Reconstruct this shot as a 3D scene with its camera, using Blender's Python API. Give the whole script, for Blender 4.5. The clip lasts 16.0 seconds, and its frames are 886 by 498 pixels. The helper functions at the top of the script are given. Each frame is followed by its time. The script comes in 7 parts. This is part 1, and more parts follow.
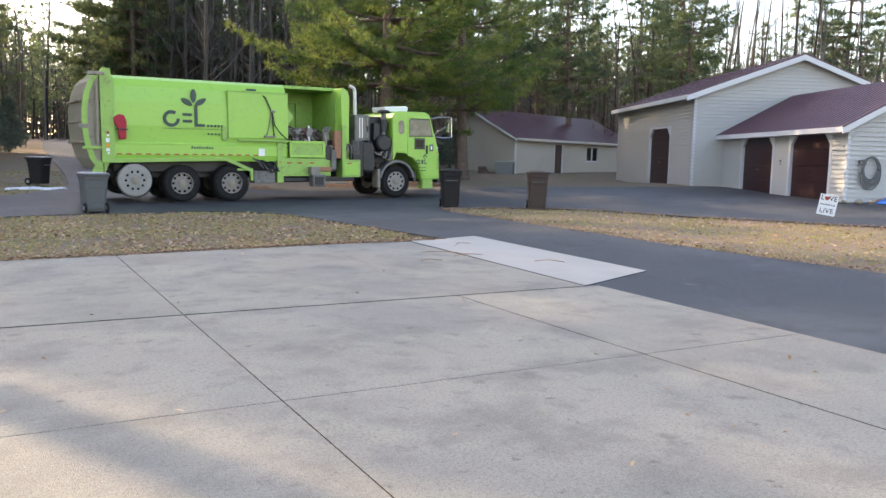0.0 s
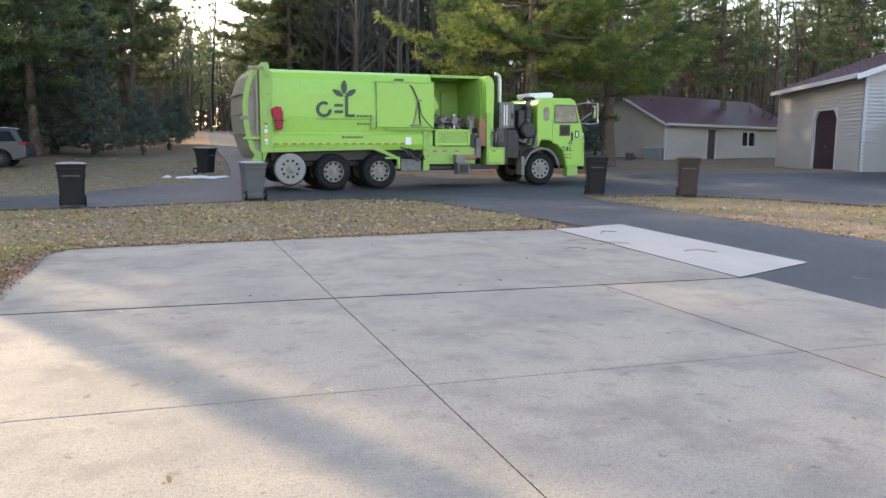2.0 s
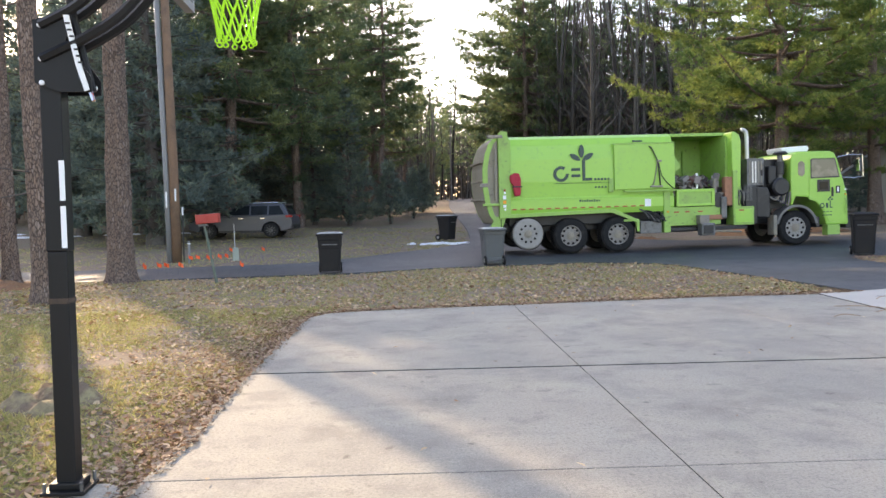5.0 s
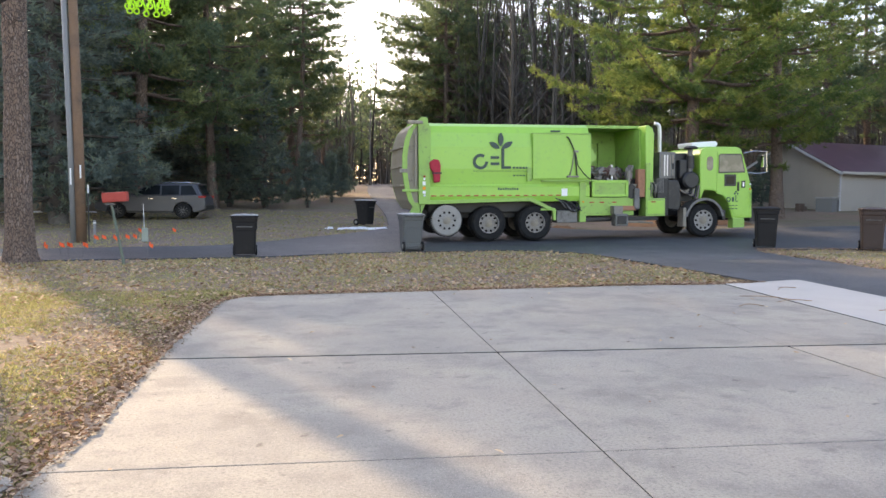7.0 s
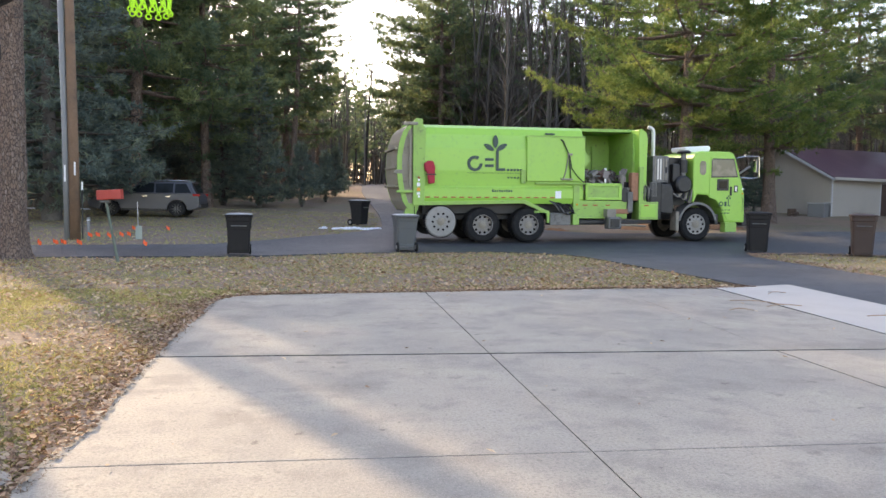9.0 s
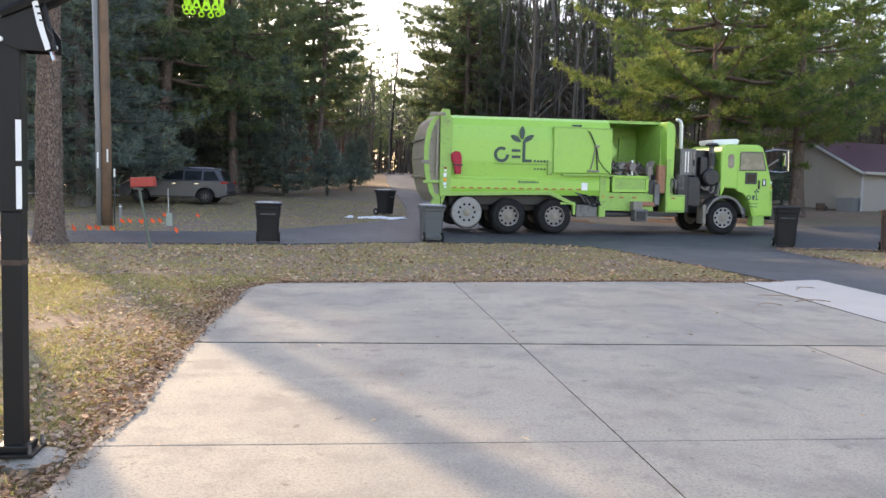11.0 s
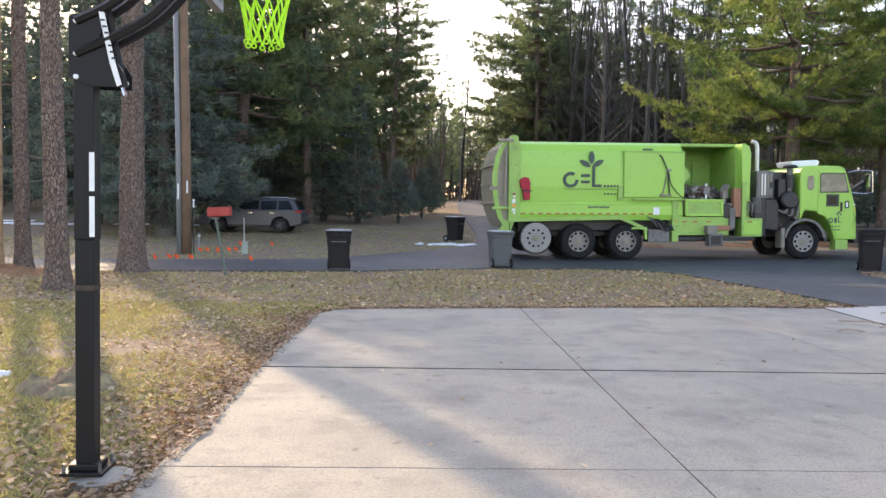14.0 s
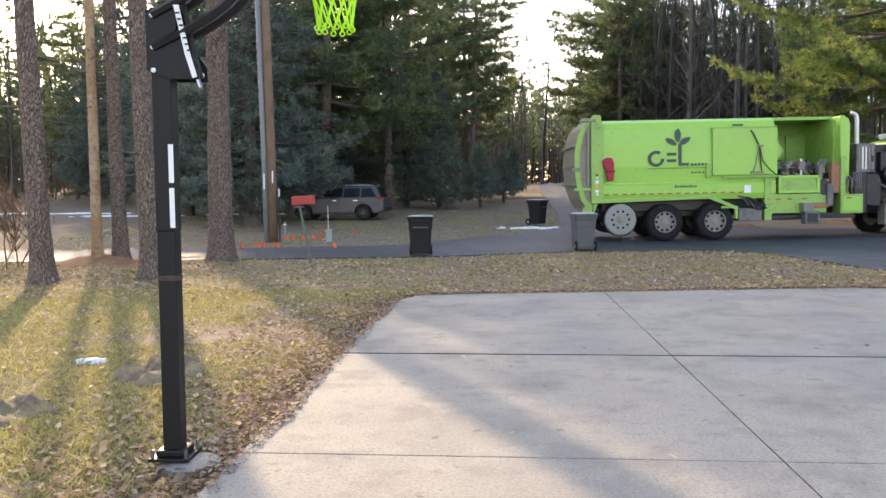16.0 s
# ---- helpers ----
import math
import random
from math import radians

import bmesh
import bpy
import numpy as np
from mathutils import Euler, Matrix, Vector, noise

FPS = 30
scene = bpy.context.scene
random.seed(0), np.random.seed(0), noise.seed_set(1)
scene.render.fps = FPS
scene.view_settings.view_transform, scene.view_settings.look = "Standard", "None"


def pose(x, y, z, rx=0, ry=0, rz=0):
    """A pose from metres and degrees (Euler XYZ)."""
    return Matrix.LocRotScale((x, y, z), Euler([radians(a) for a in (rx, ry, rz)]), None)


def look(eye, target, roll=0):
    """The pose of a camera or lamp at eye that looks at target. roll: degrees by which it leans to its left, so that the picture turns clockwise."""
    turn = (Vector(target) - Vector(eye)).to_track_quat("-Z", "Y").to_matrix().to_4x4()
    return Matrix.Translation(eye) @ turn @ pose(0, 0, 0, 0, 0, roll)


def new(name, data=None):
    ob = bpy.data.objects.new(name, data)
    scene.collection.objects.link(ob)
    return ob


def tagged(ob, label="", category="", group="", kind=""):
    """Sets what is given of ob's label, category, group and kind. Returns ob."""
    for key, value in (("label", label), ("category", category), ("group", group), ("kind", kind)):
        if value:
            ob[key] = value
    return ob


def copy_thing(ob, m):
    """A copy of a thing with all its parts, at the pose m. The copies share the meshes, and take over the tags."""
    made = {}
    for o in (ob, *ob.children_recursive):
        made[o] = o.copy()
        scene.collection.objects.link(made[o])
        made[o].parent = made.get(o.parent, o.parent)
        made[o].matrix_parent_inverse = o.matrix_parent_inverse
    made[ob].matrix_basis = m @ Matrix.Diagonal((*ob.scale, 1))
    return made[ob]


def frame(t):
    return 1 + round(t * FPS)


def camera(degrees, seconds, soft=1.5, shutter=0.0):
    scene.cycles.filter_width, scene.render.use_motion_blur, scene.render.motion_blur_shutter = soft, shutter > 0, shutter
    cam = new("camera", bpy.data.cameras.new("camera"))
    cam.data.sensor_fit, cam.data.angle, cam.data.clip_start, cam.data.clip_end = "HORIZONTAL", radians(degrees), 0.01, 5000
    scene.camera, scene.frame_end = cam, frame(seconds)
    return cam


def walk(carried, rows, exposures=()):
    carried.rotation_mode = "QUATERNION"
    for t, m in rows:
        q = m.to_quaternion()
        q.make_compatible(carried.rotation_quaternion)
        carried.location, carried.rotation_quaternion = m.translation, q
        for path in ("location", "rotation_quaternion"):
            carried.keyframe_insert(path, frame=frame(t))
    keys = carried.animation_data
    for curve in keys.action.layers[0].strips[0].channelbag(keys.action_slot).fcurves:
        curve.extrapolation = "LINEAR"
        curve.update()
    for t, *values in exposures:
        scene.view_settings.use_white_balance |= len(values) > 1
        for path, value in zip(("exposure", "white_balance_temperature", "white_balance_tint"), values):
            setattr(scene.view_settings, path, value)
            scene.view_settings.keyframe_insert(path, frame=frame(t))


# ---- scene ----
# Camera: carried by hand, almost standing still, turning to the left.
cam = camera(58.1, 16.0)
PATH = [
    (0, (0.125, -0.087, 1.541), (1.096, 1.648, 1.322), 1.3),
    (0.5, (0.122, -0.092, 1.544), (1.063, 1.657, 1.316), 1.2),
    (1, (0.129, -0.086, 1.547), (1.007, 1.695, 1.308), 1.2),
    (1.5, (0.117, -0.093, 1.549), (0.888, 1.735, 1.298), 1.0),
    (2, (0.133, -0.064, 1.538), (0.776, 1.812, 1.282), 0.7),
    (2.5, (0.164, -0.106, 1.548), (0.674, 1.812, 1.296), 0.1),
    (3, (0.206, -0.039, 1.531), (0.595, 1.908, 1.292), -0.4),
    (3.5, (0.177, -0.009, 1.52), (0.46, 1.961, 1.323), -0.8),
    (3.7, (0.168, 0.0, 1.52), (0.418, 1.98, 1.401), -0.9),
    (5.8, (0.021, 0.137, 1.541), (0.058, 2.134, 1.448), -1.2),
    (6, (0.021, 0.137, 1.539), (0.075, 2.133, 1.43), -1.1),
    (6.5, (0.046, 0.166, 1.531), (0.225, 2.153, 1.397), -0.4),
    (7, (0.044, 0.193, 1.52), (0.325, 2.169, 1.389), 0.4),
    (7.5, (0.033, 0.164, 1.525), (0.364, 2.133, 1.403), 0.9),
    (8, (0.032, 0.156, 1.527), (0.374, 2.123, 1.413), 1.3),
    (8.5, (0.031, 0.144, 1.531), (0.352, 2.114, 1.413), 1.2),
    (10.8, (-0.08, 0.0, 1.556), (0.168, 1.974, 1.39), 1.5),
    (11, (-0.093, -0.003, 1.559), (0.149, 1.976, 1.403), 1.7),
    (11.5, (0.094, 0.046, 1.54), (0.178, 2.035, 1.353), -0.0),
    (12, (0.162, 0.032, 1.53), (0.151, 2.017, 1.29), -2.0),
    (12.5, (0.133, 0.05, 1.541), (0.155, 2.036, 1.312), -2.6),
    (13, (0.026, -0.038, 1.558), (0.089, 1.952, 1.373), -1.5),
    (13.5, (-0.001, -0.071, 1.564), (0.073, 1.923, 1.43), -0.2),
    (14, (0.009, -0.031, 1.547), (0.069, 1.966, 1.454), 1.0),
    (14.5, (0.0, -0.033, 1.553), (0.003, 1.965, 1.473), 1.9),
    (15, (-0.009, -0.031, 1.567), (-0.05, 1.966, 1.47), 1.3),
    (15.5, (-0.009, -0.033, 1.576), (-0.109, 1.959, 1.435), -0.6),
    (16, (0.047, 0.079, 1.544), (-0.101, 2.069, 1.411), -0.4),
]
walk(cam, [(t, look(eye, target, roll)) for t, eye, target, roll in PATH],
     exposures=[(0.0, 2.05, 7750, 19), (3.0, 2.06, 7650, 19), (7.0, 2.08, 7720, 21), (16.0, 2.04, 7640, 21)])

# World and sun: low late-autumn sun behind the trees.
SUN_LEFT, SUN_UP = 26.5, 24.0
sky_world = bpy.data.worlds.new("sky")
scene.world = sky_world
sky_world.use_nodes = True
wn = sky_world.node_tree
sky = wn.nodes.new("ShaderNodeTexSky")
sky.sky_type, sky.sun_disc = "NISHITA", False
sky.sun_elevation, sky.sun_rotation = radians(SUN_UP), radians(-SUN_LEFT)
sky.air_density, sky.dust_density, sky.ozone_density = 1.0, 1.2, 1.0
wn.nodes["Background"].inputs["Strength"].default_value = 0.15
wn.links.new(sky.outputs[0], wn.nodes["Background"].inputs["Color"])
sun_data = bpy.data.lights.new("sun", "SUN")
sun_data.energy, sun_data.angle, sun_data.color = 1.7, radians(0.8), (1.0, 0.86, 0.59)
sun = new("sun", sun_data)
a, e = radians(SUN_LEFT), radians(SUN_UP)
to_sun = Vector((-math.sin(a) * math.cos(e), math.cos(a) * math.cos(e), math.sin(e)))
sun.matrix_world = look(to_sun * 60, (0, 0, 0))


# ---- materials
def material(name, color, rough=0.7, metal=0.0, spots=(), bump=0.0, bump_scale=40.0, spec=0.5, coords="Object"):
    """spots: (scale, detail, low, high, colour, amount) layers of stain mixed over the colour."""
    m = bpy.data.materials.new(name)
    m.use_nodes = True
    t = m.node_tree
    b = t.nodes["Principled BSDF"]
    b.inputs["Roughness"].default_value, b.inputs["Metallic"].default_value = rough, metal
    b.inputs["Specular IOR Level"].default_value = spec
    b.inputs["Base Color"].default_value = (*color, 1)
    src = t.nodes.new("ShaderNodeTexCoord").outputs[coords]
    last = None
    for scale, detail, low, high, stain, amount in spots:
        n = t.nodes.new("ShaderNodeTexNoise")
        n.inputs["Scale"].default_value, n.inputs["Detail"].default_value = scale, detail
        n.inputs["Roughness"].default_value = 0.6
        t.links.new(src, n.inputs["Vector"])
        r = t.nodes.new("ShaderNodeMapRange")
        r.inputs[1].default_value, r.inputs[2].default_value = low, high
        r.inputs[3].default_value, r.inputs[4].default_value = 0.0, amount
        t.links.new(n.outputs[0], r.inputs[0])
        mix = t.nodes.new("ShaderNodeMix")
        mix.data_type = "RGBA"
        mix.inputs[7].default_value = (*stain, 1)
        if last is None:
            mix.inputs[6].default_value = (*color, 1)
        else:
            t.links.new(last, mix.inputs[6])
        t.links.new(r.outputs[0], mix.inputs[0])
        last = mix.outputs[2]
    if last is not None:
        t.links.new(last, b.inputs["Base Color"])
    if bump:
        n = t.nodes.new("ShaderNodeTexNoise")
        n.inputs["Scale"].default_value, n.inputs["Detail"].default_value = bump_scale, 4
        t.links.new(src, n.inputs["Vector"])
        bp = t.nodes.new("ShaderNodeBump")
        bp.inputs["Strength"].default_value, bp.inputs["Distance"].default_value = bump, 0.02
        t.links.new(n.outputs[0], bp.inputs["Height"])
        t.links.new(bp.outputs[0], b.inputs["Normal"])
    return m


def varied(name, stops, rough=0.8, per="island", see_through=0.0, spec=0.3, clump=0.0):
    """A material whose colour is drawn from stops, one draw for each loose piece or each object;
    clump is the size of patches that share a tone, 0 for none."""
    m = material(name, stops[0], rough, spec=spec)
    t = m.node_tree
    b = t.nodes["Principled BSDF"]
    ramp = t.nodes.new("ShaderNodeValToRGB")
    ramp.color_ramp.interpolation = "LINEAR"
    el = ramp.color_ramp.elements
    while len(el) < len(stops):
        el.new(0.5)
    for k, c in enumerate(stops):
        el[k].position, el[k].color = k / (len(stops) - 1), (*c, 1)
    if per == "island":
        rnd = t.nodes.new("ShaderNodeNewGeometry").outputs["Random Per Island"]
    else:
        rnd = t.nodes.new("ShaderNodeObjectInfo").outputs["Random"]
    if clump:
        n = t.nodes.new("ShaderNodeTexNoise")
        n.inputs["Scale"].default_value, n.inputs["Detail"].default_value = 1 / clump, 2
        t.links.new(t.nodes.new("ShaderNodeTexCoord").outputs["Object"], n.inputs["Vector"])
        r = t.nodes.new("ShaderNodeMapRange")
        r.inputs[1].default_value, r.inputs[2].default_value = 0.34, 0.66
        t.links.new(n.outputs[0], r.inputs[0])
        mx = t.nodes.new("ShaderNodeMix")
        mx.inputs[0].default_value = 0.62
        t.links.new(rnd, mx.inputs[2])
        t.links.new(r.outputs[0], mx.inputs[3])
        rnd = mx.outputs[0]
    t.links.new(rnd, ramp.inputs[0])
    t.links.new(ramp.outputs[0], b.inputs["Base Color"])
    if see_through:
        tr = t.nodes.new("ShaderNodeBsdfTranslucent")
        t.links.new(ramp.outputs[0], tr.inputs[0])
        mx = t.nodes.new("ShaderNodeMixShader")
        mx.inputs[0].default_value = see_through
        t.links.new(b.outputs[0], mx.inputs[1])
        t.links.new(tr.outputs[0], mx.inputs[2])
        t.links.new(mx.outputs[0], t.nodes["Material Output"].inputs[0])
    return m


M = {}
M["concrete"] = material("concrete", (0.372, 0.338, 0.280), 0.85, spots=[
    (0.35, 5, 0.42, 0.60, (0.285, 0.262, 0.225), 0.9), (1.2, 7, 0.50, 0.64, (0.225, 0.205, 0.18), 0.8),
    (0.8, 6, 0.53, 0.68, (0.41, 0.372, 0.295), 0.8), (3.5, 7, 0.54, 0.68, (0.23, 0.21, 0.185), 0.65),
    (9.0, 6, 0.56, 0.72, (0.40, 0.365, 0.31), 0.5), (6.0, 3, 0.66, 0.72, (0.11, 0.098, 0.085), 0.7),
    (2.1, 5, 0.63, 0.70, (0.13, 0.118, 0.105), 0.55),
    (45, 4, 0.48, 0.66, (0.195, 0.178, 0.155), 0.7), (95, 3, 0.54, 0.70, (0.53, 0.485, 0.42), 0.6)],
    bump=0.5, bump_scale=90, coords="Object")
M["new_concrete"] = material("new_concrete", (0.46, 0.435, 0.395), 0.85, spots=[
    (0.7, 4, 0.45, 0.7, (0.39, 0.365, 0.33), 0.7), (140, 2, 0.5, 0.8, (0.40, 0.38, 0.35), 0.45)], bump=0.2, bump_scale=150)
M["joint"] = material("joint_filler", (0.016, 0.014, 0.013), 0.95)
M["asphalt"] = material("asphalt", (0.048, 0.051, 0.057), 0.62, spec=0.4, spots=[
    (0.16, 4, 0.46, 0.66, (0.098, 0.102, 0.11), 0.8), (1.4, 7, 0.48, 0.66, (0.038, 0.04, 0.045), 0.8), (6, 5, 0.58, 0.72, (0.12, 0.12, 0.125), 0.4),
    (0.9, 6, 0.66, 0.74, (0.26, 0.26, 0.265), 0.7), (70, 2, 0.55, 0.8, (0.14, 0.135, 0.13), 0.6)], bump=0.5, bump_scale=90, coords="Object")
M["soil"] = material("dry_lawn", (0.205, 0.150, 0.112), 0.95, spots=[
    (0.12, 4, 0.42, 0.66, (0.26, 0.165, 0.115), 0.75), (0.5, 5, 0.46, 0.66, (0.165, 0.16, 0.075), 0.8),
    (2.6, 6, 0.5, 0.72, (0.13, 0.085, 0.05), 0.65), (14, 5, 0.52, 0.75, (0.38, 0.30, 0.20), 0.6),
    (45, 3, 0.5, 0.75, (0.09, 0.07, 0.04), 0.6)], bump=0.9, bump_scale=22)
M["needles"] = material("needle_litter", (0.25, 0.115, 0.05), 0.95, spots=[
    (3, 5, 0.45, 0.7, (0.12, 0.06, 0.035), 0.8), (30, 4, 0.5, 0.75, (0.42, 0.24, 0.11), 0.6)], bump=0.8, bump_scale=40)
M["clod"] = material("dug_soil", (0.17, 0.12, 0.08), 0.95, spots=[(6, 5, 0.42, 0.64, (0.30, 0.25, 0.13), 0.9), (30, 4, 0.5, 0.75, (0.05, 0.035, 0.025), 0.6)], bump=1.0, bump_scale=25)
M["snow"] = material("old_snow", (0.82, 0.83, 0.86), 0.6, spots=[(6, 4, 0.5, 0.75, (0.5, 0.5, 0.5), 0.6)], bump=0.5, bump_scale=12)
M["blade"] = varied("dry_grass", [(0.50, 0.40, 0.19), (0.31, 0.34, 0.11), (0.58, 0.48, 0.22), (0.27, 0.22, 0.11), (0.40, 0.40, 0.13)], 0.9, see_through=0.45)
M["leaf"] = varied("fallen_leaf", [(0.40, 0.23, 0.12), (0.56, 0.38, 0.22), (0.20, 0.10, 0.06), (0.66, 0.50, 0.32), (0.44, 0.22, 0.11)], 0.75, see_through=0.15)


def bark_material():
    """Pine bark: flat upright plates between dark cracks, patchy grey and red-brown."""
    m = material("pine_bark", (0.2, 0.15, 0.12), 0.95, spec=0.2)
    t = m.node_tree
    b = t.nodes["Principled BSDF"]
    mp = t.nodes.new("ShaderNodeMapping")
    mp.inputs["Scale"].default_value = (1.0, 1.0, 0.38)
    t.links.new(t.nodes.new("ShaderNodeTexCoord").outputs["Object"], mp.inputs["Vector"])
    wob = t.nodes.new("ShaderNodeTexNoise")
    wob.inputs["Scale"].default_value, wob.inputs["Detail"].default_value = 9, 4
    t.links.new(mp.outputs[0], wob.inputs["Vector"])
    add = t.nodes.new("ShaderNodeMix")
    add.data_type = "VECTOR"
    add.inputs[0].default_value = 0.10
    t.links.new(mp.outputs[0], add.inputs[4])
    t.links.new(wob.outputs[1], add.inputs[5])
    plate = t.nodes.new("ShaderNodeTexVoronoi")
    plate.feature = "DISTANCE_TO_EDGE"
    plate.inputs["Scale"].default_value = 27
    tone = t.nodes.new("ShaderNodeTexVoronoi")
    tone.inputs["Scale"].default_value = 27
    for v in (plate, tone):
        t.links.new(add.outputs[1], v.inputs["Vector"])
    ramp = t.nodes.new("ShaderNodeValToRGB")
    for k, (pos, c) in enumerate([(0.0, (0.20, 0.16, 0.14)), (1.0, (0.31, 0.25, 0.22))]):
        ramp.color_ramp.elements[k].position, ramp.color_ramp.elements[k].color = pos, (*c, 1)
    el = ramp.color_ramp.elements.new(0.5)
    el.color = (0.26, 0.18, 0.14, 1)
    t.links.new(tone.outputs["Color"], ramp.inputs[0])
    crack = t.nodes.new("ShaderNodeMapRange")
    crack.inputs[1].default_value, crack.inputs[2].default_value = 0.02, 0.16
    t.links.new(plate.outputs["Distance"], crack.inputs[0])
    mix = t.nodes.new("ShaderNodeMix")
    mix.data_type = "RGBA"
    mix.inputs[6].default_value = (0.095, 0.072, 0.062, 1)
    t.links.new(crack.outputs[0], mix.inputs[0])
    t.links.new(ramp.outputs[0], mix.inputs[7])
    t.links.new(mix.outputs[2], b.inputs["Base Color"])
    bp = t.nodes.new("ShaderNodeBump")
    bp.inputs["Strength"].default_value, bp.inputs["Distance"].default_value = 0.9, 0.03
    t.links.new(crack.outputs[0], bp.inputs["Height"])
    t.links.new(bp.outputs[0], b.inputs["Normal"])
    return m


M["drift_leaf"] = varied("drifted_leaf", [(0.27, 0.16, 0.10), (0.43, 0.28, 0.175), (0.17, 0.095, 0.065), (0.54, 0.40, 0.28), (0.34, 0.18, 0.11)], 0.8, see_through=0.12)
M["bark"] = bark_material()
M["grey_bark"] = material("grey_bark", (0.090, 0.078, 0.070), 0.95, spots=[
    (1.2, 4, 0.45, 0.7, (0.17, 0.155, 0.14), 0.7), (11, 5, 0.5, 0.7, (0.05, 0.042, 0.038), 0.7)])
M["dead_wood"] = material("dead_wood", (0.33, 0.20, 0.11), 0.9, spots=[
    (1.5, 4, 0.45, 0.65, (0.48, 0.36, 0.24), 0.8), (9, 4, 0.5, 0.7, (0.10, 0.06, 0.04), 0.7)], bump=0.6, bump_scale=18)
# Palest clump tones put the sunlit boughs into the needle colour.
M["pine"] = varied("pine_needles", [(0.07, 0.13, 0.05), (0.13, 0.205, 0.065), (0.25, 0.31, 0.09), (0.42, 0.44, 0.13)], 0.6, see_through=0.6, clump=1.3)
# Spruce and far needles lightened, spruce also blued: haze put into their colour.
M["spruce"] = varied("spruce_needles", [(0.095, 0.14, 0.135), (0.14, 0.19, 0.17), (0.19, 0.24, 0.19), (0.27, 0.31, 0.19)], 0.65, see_through=0.5, clump=1.1)
M["far_pine"] = varied("far_needles", [(0.085, 0.135, 0.09), (0.135, 0.19, 0.11), (0.21, 0.265, 0.125), (0.33, 0.36, 0.14)], 0.65, see_through=0.52, clump=1.4)
# Grey-brown twigs with the haze of distance mixed into the colour.
M["belt"] = varied("distant_twigs", [(0.085, 0.078, 0.070), (0.13, 0.115, 0.10), (0.10, 0.098, 0.088), (0.16, 0.145, 0.125)], 0.9, see_through=0.3)
M["belt_green"] = varied("distant_evergreen", [(0.11, 0.135, 0.095), (0.16, 0.18, 0.11), (0.24, 0.24, 0.12)], 0.8, see_through=0.45)
M["stem"] = varied("woodland_bark", [(0.055, 0.047, 0.042), (0.085, 0.072, 0.062), (0.12, 0.105, 0.092), (0.155, 0.14, 0.125), (0.20, 0.185, 0.17)], 0.95, spec=0.2)
M["brush"] = varied("dry_brush", [(0.16, 0.10, 0.06), (0.25, 0.16, 0.09), (0.10, 0.06, 0.04)], 0.9)
M["lime"] = material("lime_paint", (0.29, 0.56, 0.085), 0.34, spots=[
    (0.8, 4, 0.5, 0.8, (0.25, 0.49, 0.095), 0.7), (7, 5, 0.56, 0.8, (0.19, 0.36, 0.10), 0.5)])
M["lime_dirty"] = material("worn_lime_paint", (0.26, 0.46, 0.095), 0.5, spots=[
    (2.2, 5, 0.5, 0.72, (0.20, 0.26, 0.09), 0.65), (9, 5, 0.58, 0.76, (0.10, 0.09, 0.06), 0.7)])
M["grime"] = material("grimy_steel", (0.22, 0.20, 0.17), 0.6, 0.2, spots=[
    (2, 5, 0.45, 0.7, (0.34, 0.29, 0.22), 0.8), (10, 5, 0.55, 0.75, (0.09, 0.075, 0.06), 0.7)])
M["tan_steel"] = material("mud_splashed_steel", (0.27, 0.235, 0.185), 0.6, spots=[
    (1.6, 5, 0.45, 0.7, (0.24, 0.22, 0.15), 0.8), (9, 5, 0.55, 0.75, (0.14, 0.11, 0.08), 0.7)])
M["black"] = material("black_paint", (0.014, 0.014, 0.016), 0.45, spots=[(5, 5, 0.55, 0.8, (0.06, 0.055, 0.05), 0.6)])
M["pole_black"] = material("black_powder_coat", (0.008, 0.008, 0.009), 0.5, spec=0.3)
M["rubber"] = material("tyre_rubber", (0.014, 0.014, 0.015), 0.85, spots=[(4, 5, 0.5, 0.78, (0.05, 0.045, 0.04), 0.6)], spec=0.25)
# Near-black for discs on the rim: the shade inside hand holes, as colour.
M["hole_shade"] = material("wheel_hole_shade", (0.006, 0.006, 0.006), 0.95, spec=0.0)
M["rim"] = material("wheel_steel", (0.24, 0.225, 0.21), 0.55, 0.3, spots=[(6, 5, 0.5, 0.75, (0.12, 0.10, 0.085), 0.8), (22, 4, 0.52, 0.7, (0.10, 0.085, 0.07), 0.6)])
M["dusty"] = material("dusty_wheel", (0.30, 0.285, 0.265), 0.7, spots=[(5, 5, 0.5, 0.75, (0.2, 0.18, 0.16), 0.7)])
M["bright_pipe"] = material("bright_pipe", (0.62, 0.61, 0.60), 0.35, 0.4)
M["chrome"] = material("chrome", (0.75, 0.75, 0.76), 0.15, 1.0)
M["steel"] = material("dull_steel", (0.15, 0.15, 0.15), 0.5, 0.4, spots=[(4, 4, 0.45, 0.7, (0.06, 0.055, 0.05), 0.8), (14, 4, 0.55, 0.75, (0.24, 0.23, 0.21), 0.6)])
M["white"] = material("white_paint", (0.78, 0.79, 0.80), 0.5, spots=[(3, 4, 0.55, 0.8, (0.6, 0.6, 0.58), 0.5)])
M["red"] = material("red_fabric", (0.42, 0.03, 0.05), 0.85, spots=[(8, 4, 0.5, 0.75, (0.22, 0.02, 0.03), 0.7)], bump=0.6, bump_scale=12)
M["red_paint"] = material("faded_red_paint", (0.42, 0.055, 0.04), 0.6, spots=[(5, 4, 0.5, 0.75, (0.30, 0.05, 0.04), 0.6)])
M["reflector"] = material("red_reflector", (0.38, 0.03, 0.02), 0.3)
M["logo"] = material("dark_green_vinyl", (0.012, 0.045, 0.04), 0.4)
